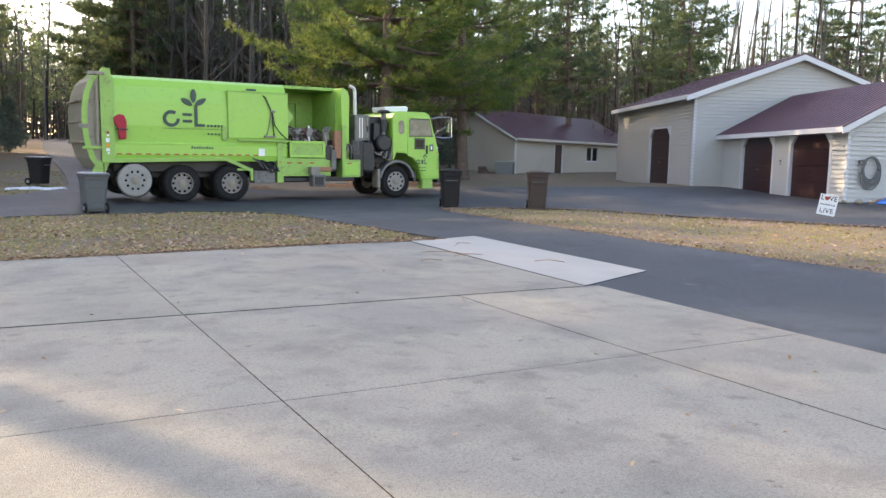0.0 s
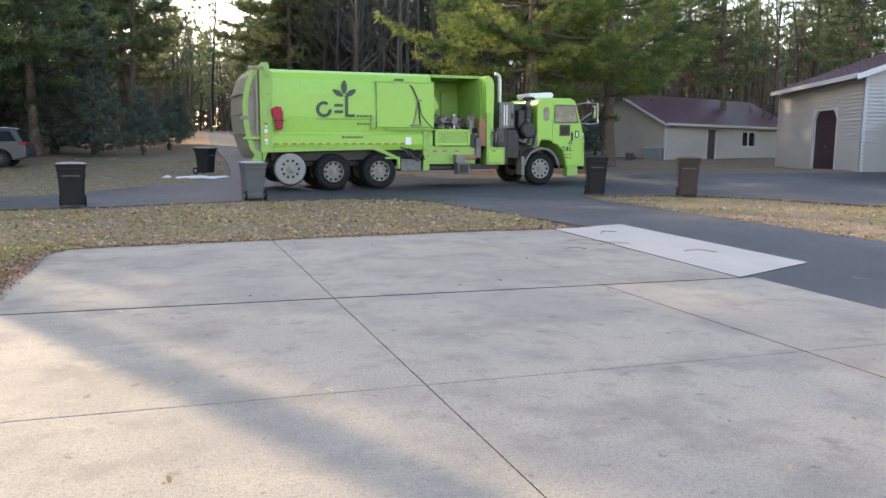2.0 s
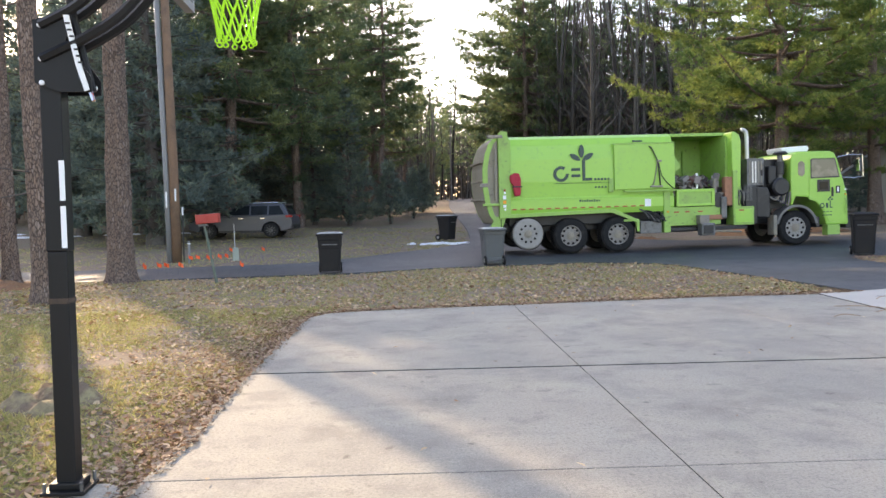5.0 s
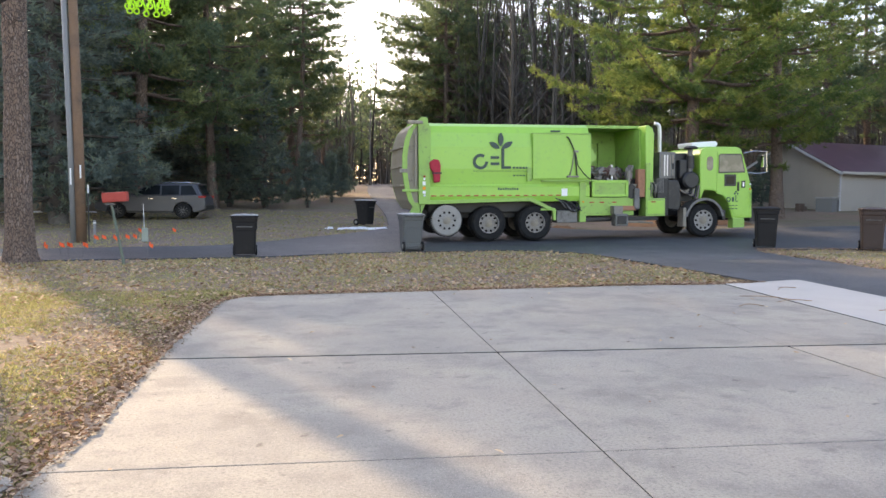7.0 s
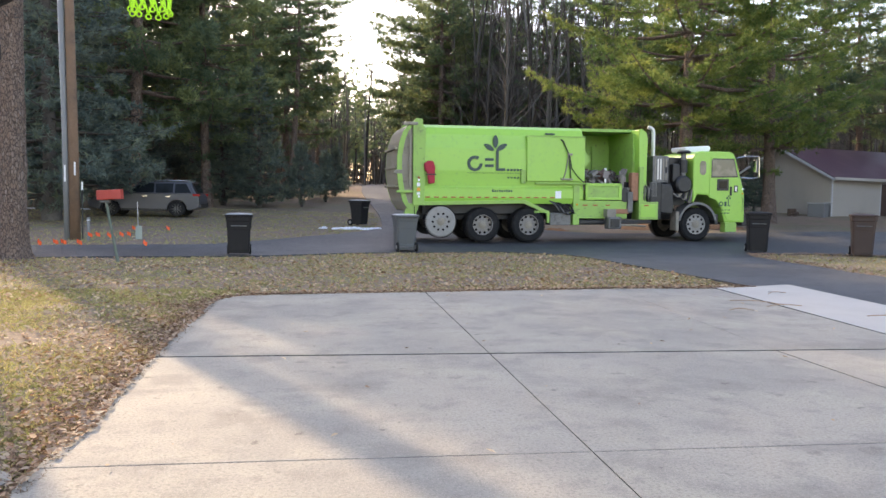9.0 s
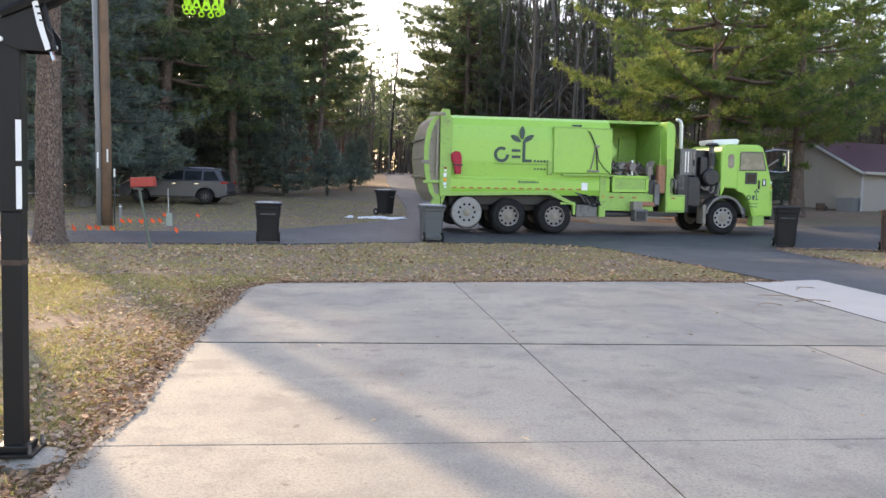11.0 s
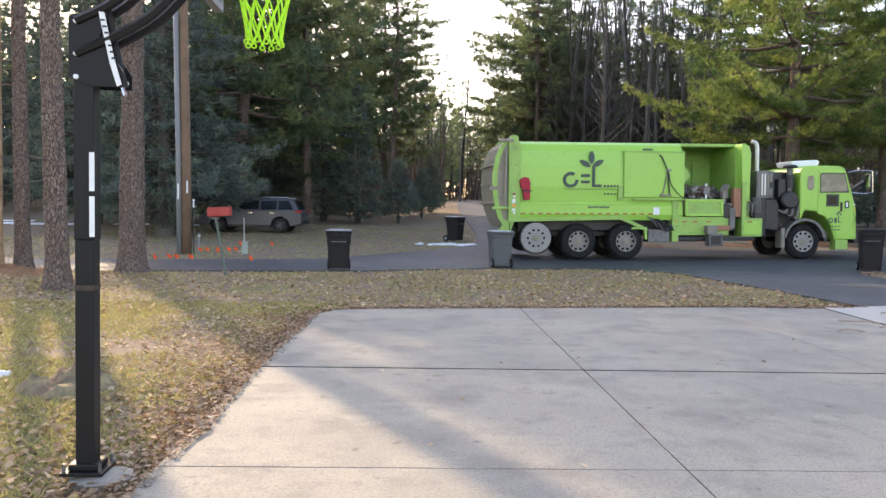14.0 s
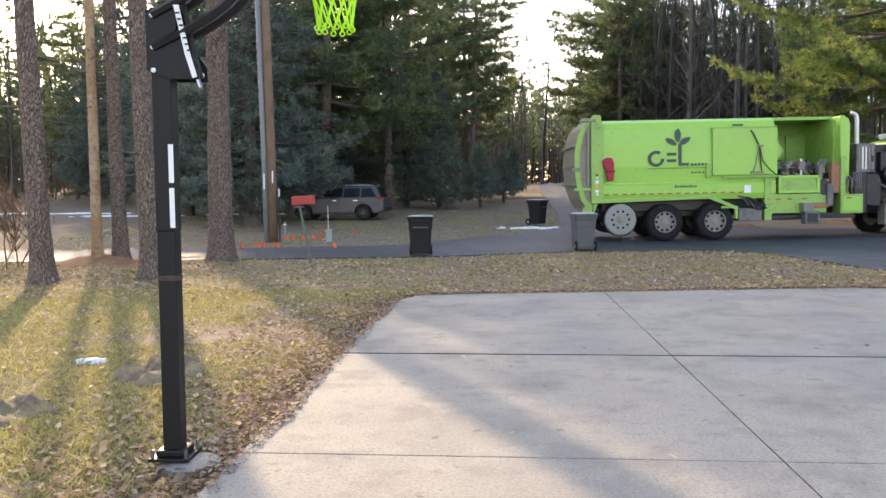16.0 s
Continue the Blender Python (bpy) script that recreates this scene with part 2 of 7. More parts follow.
M["glass"] = material("dark_glass", (0.012, 0.015, 0.017), 0.06, spec=0.15)
M["cab_glass"] = material("cab_glass", (0.07, 0.08, 0.075), 0.05, spec=0.5, spots=[(1.6, 3, 0.45, 0.6, (0.16, 0.17, 0.155), 0.8)])
M["worn_brown"] = material("worn_brown", (0.06, 0.038, 0.026), 0.7, spots=[(20, 4, 0.5, 0.7, (0.015, 0.012, 0.01), 0.8)])
M["amber"] = material("amber_lens", (0.8, 0.30, 0.03), 0.25)
M["rust"] = material("rusty_orange", (0.36, 0.17, 0.10), 0.8, spots=[(7, 5, 0.5, 0.75, (0.16, 0.08, 0.05), 0.7)])
M["trash"] = varied("mixed_rubbish", [(0.06, 0.05, 0.05), (0.25, 0.22, 0.2), (0.12, 0.05, 0.04), (0.32, 0.31, 0.3), (0.10, 0.08, 0.07)], 0.7)
M["cart_black"] = material("black_plastic", (0.011, 0.010, 0.011), 0.6, spots=[(3, 4, 0.5, 0.8, (0.022, 0.02, 0.019), 0.6)], spec=0.3)
M["cart_brown"] = material("brown_plastic", (0.040, 0.022, 0.018), 0.55, spots=[(3, 4, 0.5, 0.8, (0.065, 0.04, 0.034), 0.6)])
M["cart_grey"] = material("grey_plastic", (0.088, 0.095, 0.098), 0.55, spots=[(3, 4, 0.5, 0.8, (0.125, 0.13, 0.13), 0.6)])
M["frost"] = material("frosted_lid", (0.42, 0.42, 0.42), 0.6, spots=[(5, 4, 0.45, 0.7, (0.10, 0.10, 0.10), 0.8)])
M["siding"] = material("vinyl_siding", (0.46, 0.455, 0.44), 0.55, spots=[(0.6, 4, 0.5, 0.75, (0.42, 0.41, 0.385), 0.5), (4, 5, 0.55, 0.75, (0.36, 0.35, 0.32), 0.4)])
M["tan_siding"] = material("tan_siding", (0.47, 0.43, 0.375), 0.65, spots=[(0.6, 4, 0.5, 0.75, (0.39, 0.355, 0.31), 0.5)])
M["roof"] = material("maroon_metal_roof", (0.10, 0.044, 0.060), 0.4, spots=[(0.8, 4, 0.5, 0.75, (0.16, 0.075, 0.095), 0.6)], spec=0.6)
M["door"] = material("maroon_door", (0.028, 0.006, 0.009), 0.4, spots=[(2, 4, 0.5, 0.75, (0.045, 0.014, 0.017), 0.6)])
M["trim"] = material("white_trim", (0.60, 0.61, 0.635), 0.5)
M["utility"] = material("weathered_pole_wood", (0.20, 0.12, 0.075), 0.9, spots=[(2, 4, 0.45, 0.7, (0.11, 0.075, 0.055), 0.8), (30, 4, 0.5, 0.75, (0.30, 0.2, 0.13), 0.5)], bump=0.6, bump_scale=30)
M["conduit"] = material("grey_conduit", (0.20, 0.205, 0.21), 0.55, spots=[(3, 4, 0.5, 0.75, (0.22, 0.22, 0.22), 0.6)])
M["net"] = material("lime_nylon", (0.42, 0.82, 0.03), 0.6)
M["orange"] = material("fluorescent_orange", (0.95, 0.13, 0.03), 0.6)
M["blue"] = material("blue_tarp", (0.02, 0.16, 0.62), 0.45, spots=[(4, 4, 0.5, 0.75, (0.02, 0.10, 0.42), 0.7)], bump=0.5, bump_scale=6)
M["hose"] = material("grey_hose", (0.13, 0.135, 0.13), 0.6)
M["car"] = material("grey_car_paint", (0.085, 0.09, 0.105), 0.3, 0.4, spots=[(3, 4, 0.5, 0.8, (0.11, 0.11, 0.115), 0.5)])
M["lamp_red"] = material("red_lens", (0.35, 0.012, 0.015), 0.2)
M["board"] = material("clear_board", (0.55, 0.58, 0.60), 0.15)
M["green_post"] = material("painted_post", (0.10, 0.13, 0.10), 0.7, spots=[(6, 4, 0.5, 0.75, (0.25, 0.23, 0.2), 0.6)])
M["pedestal"] = material("pale_green_plastic", (0.30, 0.34, 0.29), 0.6)


# ---- building blocks
def link(name, bm, mat, parent=None, label="", smooth=False):
    me = bpy.data.meshes.new(name)
    bm.normal_update()
    bm.to_mesh(me)
    bm.free()
    for mm in (mat if isinstance(mat, (list, tuple)) else (mat,)):
        me.materials.append(mm)
    if smooth:
        me.shade_smooth()
    ob = new(name, me)
    if parent is not None:
        ob.parent = parent
    if label:
        ob["label"] = label
    return ob


def part(name, bm, mat, parent, label="", smooth=False):
    return link(name, bm, M[mat], parent, label, smooth)


def box(bm, x0, x1, y0, y1, z0, z1, bevel=0.0, m=None):
    r = bmesh.ops.create_cube(bm, size=1.0)
    vs = r["verts"]
    for v in vs:
        v.co = Vector((x0 + (v.co.x + 0.5) * (x1 - x0), y0 + (v.co.y + 0.5) * (y1 - y0), z0 + (v.co.z + 0.5) * (z1 - z0)))
    if m is not None:
        for v in vs:
            v.co = m @ v.co
    if bevel:
        edges = list({ed for v in vs for ed in v.link_edges})
        bmesh.ops.bevel(bm, geom=edges, offset=bevel, segments=2, affect="EDGES", profile=0.6)
    return bm


def boxed(*args, bevel=0.0):
    return box(bmesh.new(), *args, bevel=bevel)


def prism(bm, outline, lo, hi, axis="y", bevel=0.0):
    """Extrudes a 2D outline. axis y: outline in x,z; x: outline in y,z; z: outline in x,y."""
    def place(p, d):
        return {"y": (p[0], d, p[1]), "x": (d, p[0], p[1]), "z": (p[0], p[1], d)}[axis]
    one = [bm.verts.new(place(p, lo)) for p in outline]
    two = [bm.verts.new(place(p, hi)) for p in outline]
    n = len(outline)
    fs = [bm.faces.new(one), bm.faces.new(two[::-1])]
    for k in range(n):
        fs.append(bm.faces.new((one[(k + 1) % n], one[k], two[k], two[(k + 1) % n])))
    bmesh.ops.recalc_face_normals(bm, faces=fs)
    if bevel:
        bmesh.ops.bevel(bm, geom=list({ed for f in fs for ed in f.edges}), offset=bevel, segments=2, affect="EDGES", profile=0.6)
    return bm


def tube(bm, points, radii, sides=8, caps=True):
    pts = [Vector(p) for p in points]
    if not isinstance(radii, (list, tuple)):
        radii = [radii] * len(pts)
    rings = []
    for k, p in enumerate(pts):
        d = (pts[min(k + 1, len(pts) - 1)] - pts[max(k - 1, 0)]).normalized()
        s = d.orthogonal().normalized() if k == 0 else (rings[-1][1] - d * rings[-1][1].dot(d)).normalized()
        w = d.cross(s)
        ring = [bm.verts.new(p + (s * math.cos(2 * math.pi * i / sides) + w * math.sin(2 * math.pi * i / sides)) * radii[k]) for i in range(sides)]
        rings.append((ring, s))
    for (r0, _), (r1, _) in zip(rings, rings[1:]):
        for i in range(sides):
            bm.faces.new((r0[i], r0[(i + 1) % sides], r1[(i + 1) % sides], r1[i]))
    if caps:
        bm.faces.new(rings[0][0][::-1])
        bm.faces.new(rings[-1][0])
    return bm


def lathe(bm, profile, sides=32, m=None, caps=True):
    """Turns (radius, along) round the y axis."""
    rings = []
    for r, y in profile:
        rings.append([bm.verts.new((r * math.cos(2 * math.pi * i / sides), y, r * math.sin(2 * math.pi * i / sides))) for i in range(sides)])
    fs = []
    for r0, r1 in zip(rings, rings[1:]):
        for i in range(sides):
            fs.append(bm.faces.new((r0[i], r0[(i + 1) % sides], r1[(i + 1) % sides], r1[i])))
    if caps:
        fs.append(bm.faces.new(rings[0]))
        fs.append(bm.faces.new(rings[-1][::-1]))
    bmesh.ops.recalc_face_normals(bm, faces=fs)
    if m is not None:
        for ring in rings:
            for v in ring:
                v.co = m @ v.co
    return bm


def thing(name, m, label, category, group="", kind=""):
    ob = new(name)
    ob.matrix_world = m
    return tagged(ob, label, category, group, kind)


def mesh_from(name, verts, faces, mat, parent=None, smooth=False):
    """A mesh from numpy vertices (n, 3) and faces (m, 3 or 4)."""
    me = bpy.data.meshes.new(name)
    verts, faces = np.asarray(verts, np.float32), np.asarray(faces, np.int32)
    k = faces.shape[1]
    me.vertices.add(len(verts))
    me.vertices.foreach_set("co", verts.ravel())
    me.loops.add(faces.size)
    me.loops.foreach_set("vertex_index", faces.ravel())
    me.polygons.add(len(faces))
    me.polygons.foreach_set("loop_start", np.arange(0, faces.size, k, dtype=np.int32))
    me.update(calc_edges=True)
    me.validate()
    me.materials.append(mat)
    if smooth:
        me.shade_smooth()
    ob = new(name, me)
    ob.parent = parent
    return ob


# ---- the lie of the land
def smooth01(v):
    v = min(max(v, 0.0), 1.0)
    return v * v * (3 - 2 * v)


def land(x, y):
    far = 0.03 * min(max(y - 22.5, 0), 11.5) + 0.045 * min(max(y - 34, 0), 51) + 0.02 * min(max(y - 85, 0), 200)
    side = 0.015 * min(max(x - 5.6, 0), 13.4) + 0.04 * min(max(x - 19, 0), 10)
    return far + side * (1 - 0.7 * smooth01((y - 26) / 12))


def sheet(name, outline, lift, mat, label, category, step=1.2, kind="structure"):
    """A flat surface inside an outline, cut fine enough to follow the land, with a thin edge."""
    bm = bmesh.new()
    f = bm.faces.new([bm.verts.new((x, y, 0)) for x, y in outline])
    xs, ys = [p[0] for p in outline], [p[1] for p in outline]
    for axis, lo, hi in ((0, min(xs), max(xs)), (1, min(ys), max(ys))):
        k = lo + step
        while k < hi:
            co, no = [0, 0, 0], [0, 0, 0]
            co[axis], no[axis] = k, 1
            bmesh.ops.bisect_plane(bm, geom=bm.verts[:] + bm.edges[:] + bm.faces[:], plane_co=co, plane_no=no)
            k += step
    for v in bm.verts:
        v.co.z = land(v.co.x, v.co.y) + lift
    rim = [ed for ed in bm.edges if len(ed.link_faces) == 1]
    low = bmesh.ops.extrude_edge_only(bm, edges=rim)
    for g in low["geom"]:
        if isinstance(g, bmesh.types.BMVert):
            g.co.z -= 0.12
    bmesh.ops.recalc_face_normals(bm, faces=bm.faces[:])
    for f in bm.faces:
        if abs(f.normal.z) > 0.9 and f.normal.z < 0:
            f.normal_flip()
    return tagged(link(name, bm, mat), label, category, kind=kind)


def curve_pts(pts, n=6):
    """Points of a smooth line through pts."""
    out = []
    for i in range(len(pts) - 1):
        p0, p1, p2, p3 = (Vector(pts[min(max(i + k, 0), len(pts) - 1)]) for k in (-1, 0, 1, 2))
        for j in range(n):
            t = j / n
            q = 0.5 * ((2 * p1) + (p2 - p0) * t + (2 * p0 - 5 * p1 + 4 * p2 - p3) * t * t + (3 * p1 - p0 - 3 * p2 + p3) * t ** 3)
            out.append(tuple(q))
    out.append(tuple(pts[-1]))
    return out


# ---- ground, roads, slab
def build_ground():
    xs = np.unique(np.concatenate([np.linspace(-600, -40, 24), np.arange(-40, 45, 0.6), np.linspace(45, 600, 24)]))
    ys = np.unique(np.concatenate([np.linspace(-400, -8, 16), np.arange(-8, 60, 0.6), np.linspace(60, 900, 60)]))
    rng = np.random.default_rng(3)
    verts = []
    for y in ys:
        for x in xs:
            wob = 0.05 * noise.noise((x * 0.45, y * 0.45, 0.3)) + 0.02 * noise.noise((x * 1.7, y * 1.7, 4.0))
            if abs(x) > 60 or y > 90:
                wob = 0
            verts.append((x, y, land(x, y) - 0.055 + wob * 0.6))
    nx = len(xs)
    i = np.arange(len(ys) - 1)[:, None] * nx + np.arange(nx - 1)[None, :]
    i = i.ravel()
    faces = np.stack([i, i + 1, i + nx + 1, i + nx], 1)
    g = mesh_from("ground", verts, faces, M["soil"], smooth=True)
    tagged(g, "dry late-autumn lawn with fallen leaves and bare soil", "ground", kind="structure")


ROAD_NEAR = [(-60, 13.5), (-30, 17.0), (-16, 18.6), (-9, 19.4), (-4.5, 20.3), (-1.9, 20.7), (1.0, 22.1), (2.6, 22.4), (5.0, 22.9), (6.4, 22.1),
             (7.05, 21.0), (7.42, 18.0), (7.7, 15.6), (7.85, 13.6)]
STRIP = [(11.2, 2.0), (11.34, 7.7), (11.3, 10.5), (11.47, 14.0), (11.6, 17.3), (11.8, 20.6), (12.3, 21.3), (13.4, 21.25), (15.08, 20.76), (16.2, 18.8),
         (17.17, 16.2), (18.5, 12.9), (19.2, 11.6), (21, 8), (26, 2)]
FAR_EDGE = [(26.0, 27.0), (21.0, 30.2), (18.2, 30.4), (13.9, 30.0), (11.5, 29.8), (9.9, 30.6), (8.4, 33.2), (7.0, 37.5), (6.6, 41.5), (6.46, 50), (6.8, 67), (8.0, 90), (9, 130)]
FAR_LEFT = [(5.0, 130), (4.2, 90), (3.3, 70), (3.0, 55), (2.83, 42), (2.6, 36), (2.3, 32.4), (1.2, 29.9), (-0.6, 27.5), (-3.1, 24.6), (-5.4, 24.1), (-8, 23.6), (-16, 22.8), (-30, 21.2), (-60, 17.5)]


def build_roads():
    near = curve_pts(ROAD_NEAR, 4)
    strip = curve_pts(STRIP, 4)
    outline = near + [(6.5, 13.2), (6.5, -8), (12, -8)] + strip + [(40, -4), (40, 20)] + curve_pts(FAR_EDGE, 4) + curve_pts(FAR_LEFT, 4)
    sheet("road", outline, -0.022, M["asphalt"], "dark asphalt road and driveway with worn grey patches", "road", 1.5)


def slab(outline, z0, z1, mat, name="panel", parent=None, slope=False):
    """A cast panel; its sides are dark with dirt."""
    bm = bmesh.new()
    top = [bm.verts.new((x, y, z1 + (land(x, y) if slope else 0))) for x, y in outline]
    low = [bm.verts.new((x, y, z0)) for x, y in outline]
    fs = [bm.faces.new(top), bm.faces.new(low[::-1])]
    n = len(outline)
    for k in range(n):
        fs.append(bm.faces.new((top[k], low[k], low[(k + 1) % n], top[(k + 1) % n])))
    bmesh.ops.recalc_face_normals(bm, faces=fs)
    for f in fs[1:]:
        f.material_index = 1
    bmesh.ops.bevel(bm, geom=fs[0].edges[:], offset=0.004, segments=1, affect="EDGES")
    return link(name, bm, [mat, M["joint"]], parent)


def build_slab():
    pad = thing("pavement", pose(0, 0, 0), "worn pale concrete driveway cast in large square panels", "driveway", kind="structure")
    link("joint_bed", boxed(-1.45, 6.6, -5.9, 12.3, -0.09, -0.022), M["joint"], pad, "dark joint filler")
    xs = [-1.54, 1.67, 4.74, 6.66]
    ys = [-6.0, -4.5, -1.44, 1.64, 4.72, 7.80]
    gx = {0: 0.0, 1: 0.004, 2: 0.011, 3: 0.0}
    gy = {0: 0.0, 1: 0.006, 2: 0.006, 3: 0.006, 4: 0.006, 5: 0.026}
    for i in range(3):
        for j in range(5):
            x0, x1, y0, y1 = xs[i] + gx[i], xs[i + 1] - gx[i + 1], ys[j] + gy[j], ys[j + 1] - gy[j + 1]
            if i == 2:
                slab([(x0, y0), (6.30 + 0.045 * (y0 + 4), y0), (6.30 + 0.045 * (y1 + 4), y1), (x0, y1)], -0.09, 0.0, M["concrete"], parent=pad)
            else:
                slab([(x0, y0), (x1, y0), (x1, y1), (x0, y1)], -0.09, 0.0, M["concrete"], parent=pad)
    y0 = 7.826
    slab([(-1.54, y0), (1.666, y0), (1.666, 12.90), (-0.5, 12.62), (-1.22, 12.36), (-1.50, 11.9), (-1.56, 10.1)], -0.09, 0.0, M["concrete"], parent=pad)
    slab([(1.674, y0), (4.737, y0), (5.05, 13.42), (1.674, 12.91)], -0.09, 0.0, M["concrete"], parent=pad)
    slab([(4.743, y0), (6.64, y0), (6.98, 13.46), (5.056, 13.43)], -0.09, 0.0, M["concrete"], parent=pad)
    slab([(6.652, 7.82), (8.30, 8.48), (8.62, 13.78), (6.992, 13.46)], -0.07, -0.008, M["new_concrete"], parent=pad, slope=True)


build_ground()
build_roads()
build_slab()


# ---- trees
def rod(verts, faces, pts, radii, sides=5):
    """Adds a tapered rod through pts to the lists of vertices and quads."""
    pts = np.asarray(pts, float)
    base = sum(len(v) for v in verts)
    ang = np.arange(sides) * 2 * math.pi / sides
    d = pts[-1] - pts[0]
    d = d / (np.linalg.norm(d) + 1e-9)
    ref = np.array((0, 0, 1.0)) if abs(d[2]) < 0.8 else np.array((1.0, 0, 0))
    s = np.cross(d, ref)
    s /= np.linalg.norm(s)
    w = np.cross(d, s)
    ring = np.cos(ang)[:, None] * s + np.sin(ang)[:, None] * w
    verts.append((pts[:, None, :] + ring[None] * np.asarray(radii)[:, None, None]).reshape(-1, 3))
    k = np.arange(sides)
    for j in range(len(pts) - 1):
        a0 = base + j * sides + k
        a1 = base + j * sides + (k + 1) % sides
        faces.append(np.stack([a0, a1, a1 + sides, a0 + sides], 1))


def tufts(rng, p, axis, count, length, width, spread=0.9):
    """Sprays of narrow blades at the points p."""
    n = len(p)
    p = np.repeat(p, count, 0)
    d = np.repeat(axis, count, 0) + spread * rng.normal(size=(n * count, 3))
    d /= np.linalg.norm(d, axis=1)[:, None] + 1e-9
    w = np.cross(d, rng.normal(size=(n * count, 3)))
    w /= np.linalg.norm(w, axis=1)[:, None] + 1e-9
    ln = length * rng.uniform(0.6, 1.2, (n * count, 1))
    v = np.stack([p + w * width * 0.5, p - w * width * 0.5, p + d * ln], 1).reshape(-1, 3)
    return v, np.arange(len(v)).reshape(-1, 3)


def conifer(seed, height, first, reach, trunk_r, step=0.55, per=5, rise=0.12, sag=0.25, dens=16, blades=6, length=0.30, width=0.05, shape=0.9, dead=0, flat=0.10, wide_at=0.25, limb=5, fan=0.0):
    """Vertices of a conifer: wood (trunk and limbs) and needles; fan spaces side twigs along each limb."""
    rng = np.random.default_rng(seed)
    wv, wf, nv = [], [], []
    zs = np.linspace(0, height, 12)
    lean = rng.normal(size=2) * 0.012
    bend = rng.normal(size=2) * 0.12
    cx = lean[0] * zs + bend[0] * np.sin(zs / height * 3)
    cy = lean[1] * zs + bend[1] * np.sin(zs / height * 3)
    rad = trunk_r * (1 - 0.93 * (zs / height)) + 0.01
    rad[0] *= 1.35
    rod(wv, wf, np.stack([cx, cy, zs - 0.15 * (zs == 0)], 1), rad, 9)
    allp, alla = [], []
    z = first
    turn = 0.0
    while z < height - 0.25:
        f = (z - first) / (height - first)
        prof = (f / wide_at) ** 0.5 if f < wide_at else ((1 - f) / (1 - wide_at)) ** shape
        n = max(3, int(per + rng.integers(-1, 2)))
        turn += 2.4
        for k in range(n):
            ln = reach * max(prof, 0.07) * rng.uniform(0.6, 1.15)
            az = turn + 2 * math.pi * k / n + rng.normal() * 0.25
            up = rise + rng.normal() * 0.07 + 0.5 * max(0, f - 0.6)
            t = np.linspace(0, 1, 5)
            out = ln * t
            hz = ln * (up * t - sag * t * (1 - t) * 1.2 + 0.06 * t ** 3)
            ox, oy = np.interp(z, zs, cx), np.interp(z, zs, cy)
            az_t = az + rng.normal() * 0.18 * t
            pts = np.stack([ox + out * np.cos(az_t), oy + out * np.sin(az_t), z + hz], 1)
            r0 = 0.012 + 0.014 * ln
            keep = np.linspace(0, 4, limb).astype(int)
            rod(wv, wf, pts[keep], (r0 * (1 - 0.85 * t))[keep], 4 if limb > 2 else 3)
            dirv = np.array((math.cos(az), math.sin(az), 0.0))
            perp = np.array((-math.sin(az), math.cos(az), 0.0))
            if fan:
                nb = max(5, int(2 * ln / fan))
                s = rng.uniform(0.18, 1.0, nb) ** 0.8
                lb = (0.36 * ln * (1.04 - s) ** 0.8 + 0.14) * rng.uniform(0.6, 1.2, nb)
                hand = np.where(np.arange(nb) % 2 == 0, 1.0, -1.0)[:, None]
                bd = dirv * 0.72 + perp * hand * rng.uniform(0.3, 0.95, (nb, 1)) + np.array((0, 0, 1.0)) * rng.normal(0.10, 0.14, (nb, 1))
                bd /= np.linalg.norm(bd, axis=1)[:, None]
                num = np.maximum(2, (lb / 0.15).astype(int))
                which = np.repeat(np.arange(nb), num)
                u = rng.uniform(0.15, 1.0, len(which)) * lb[which]
                c = np.stack([np.interp(s, t, pts[:, i]) for i in range(3)], 1)[which] + bd[which] * u[:, None]
                c[:, 2] += rng.normal(size=len(which)) * flat * 0.5 - 0.10 * u
                allp.append(c)
                alla.append(bd[which] * 0.9 + np.array((0, 0, 0.3)))
                continue
            m = max(4, int(dens * ln))
            s = rng.uniform(0.22, 1.0, m) ** 0.75
            side = rng.normal(size=m) * 0.26 * ln * (1.12 - s) + rng.normal(size=m) * 0.08
            c = np.stack([np.interp(s, t, pts[:, i]) for i in range(3)], 1)
            c += side[:, None] * perp + np.stack([np.zeros(m), np.zeros(m), rng.normal(size=m) * flat - 0.10 * np.abs(side)], 1)
            allp.append(c)
            alla.append(dirv * 0.7 + np.sign(side)[:, None] * perp * 0.6 + np.array((0, 0, 0.35)))
        z += step * rng.uniform(0.75, 1.25)
    for k in range(dead):
        zz = rng.uniform(first * 0.25, first)
        az, ln = rng.uniform(0, 6.28), rng.uniform(0.3, 1.6)
        p0 = np.array((np.interp(zz, zs, cx), np.interp(zz, zs, cy), zz))
        p1 = p0 + np.array((math.cos(az) * ln, math.sin(az) * ln, rng.uniform(-0.3, 0.25)))
        rod(wv, wf, [p0, p1], [0.02, 0.005], 3)
    p, ax = np.concatenate(allp), np.concatenate(alla)
    v, f = tufts(rng, p, ax, blades, length, width)
    return np.concatenate(wv), np.concatenate(wf), v, f


def sliver(verts, faces, p, q, r):
    """A thin twig as one narrow strip."""
    base = sum(len(v) for v in verts)
    w = np.cross(q - p, (0.31, 0.55, 0.77))
    w = w / (np.linalg.norm(w) + 1e-9) * r
    verts.append(np.stack([p - w, p + w, q + w * 0.3, q - w * 0.3]))
    faces.append(np.array([[base, base + 1, base + 2, base + 3]]))


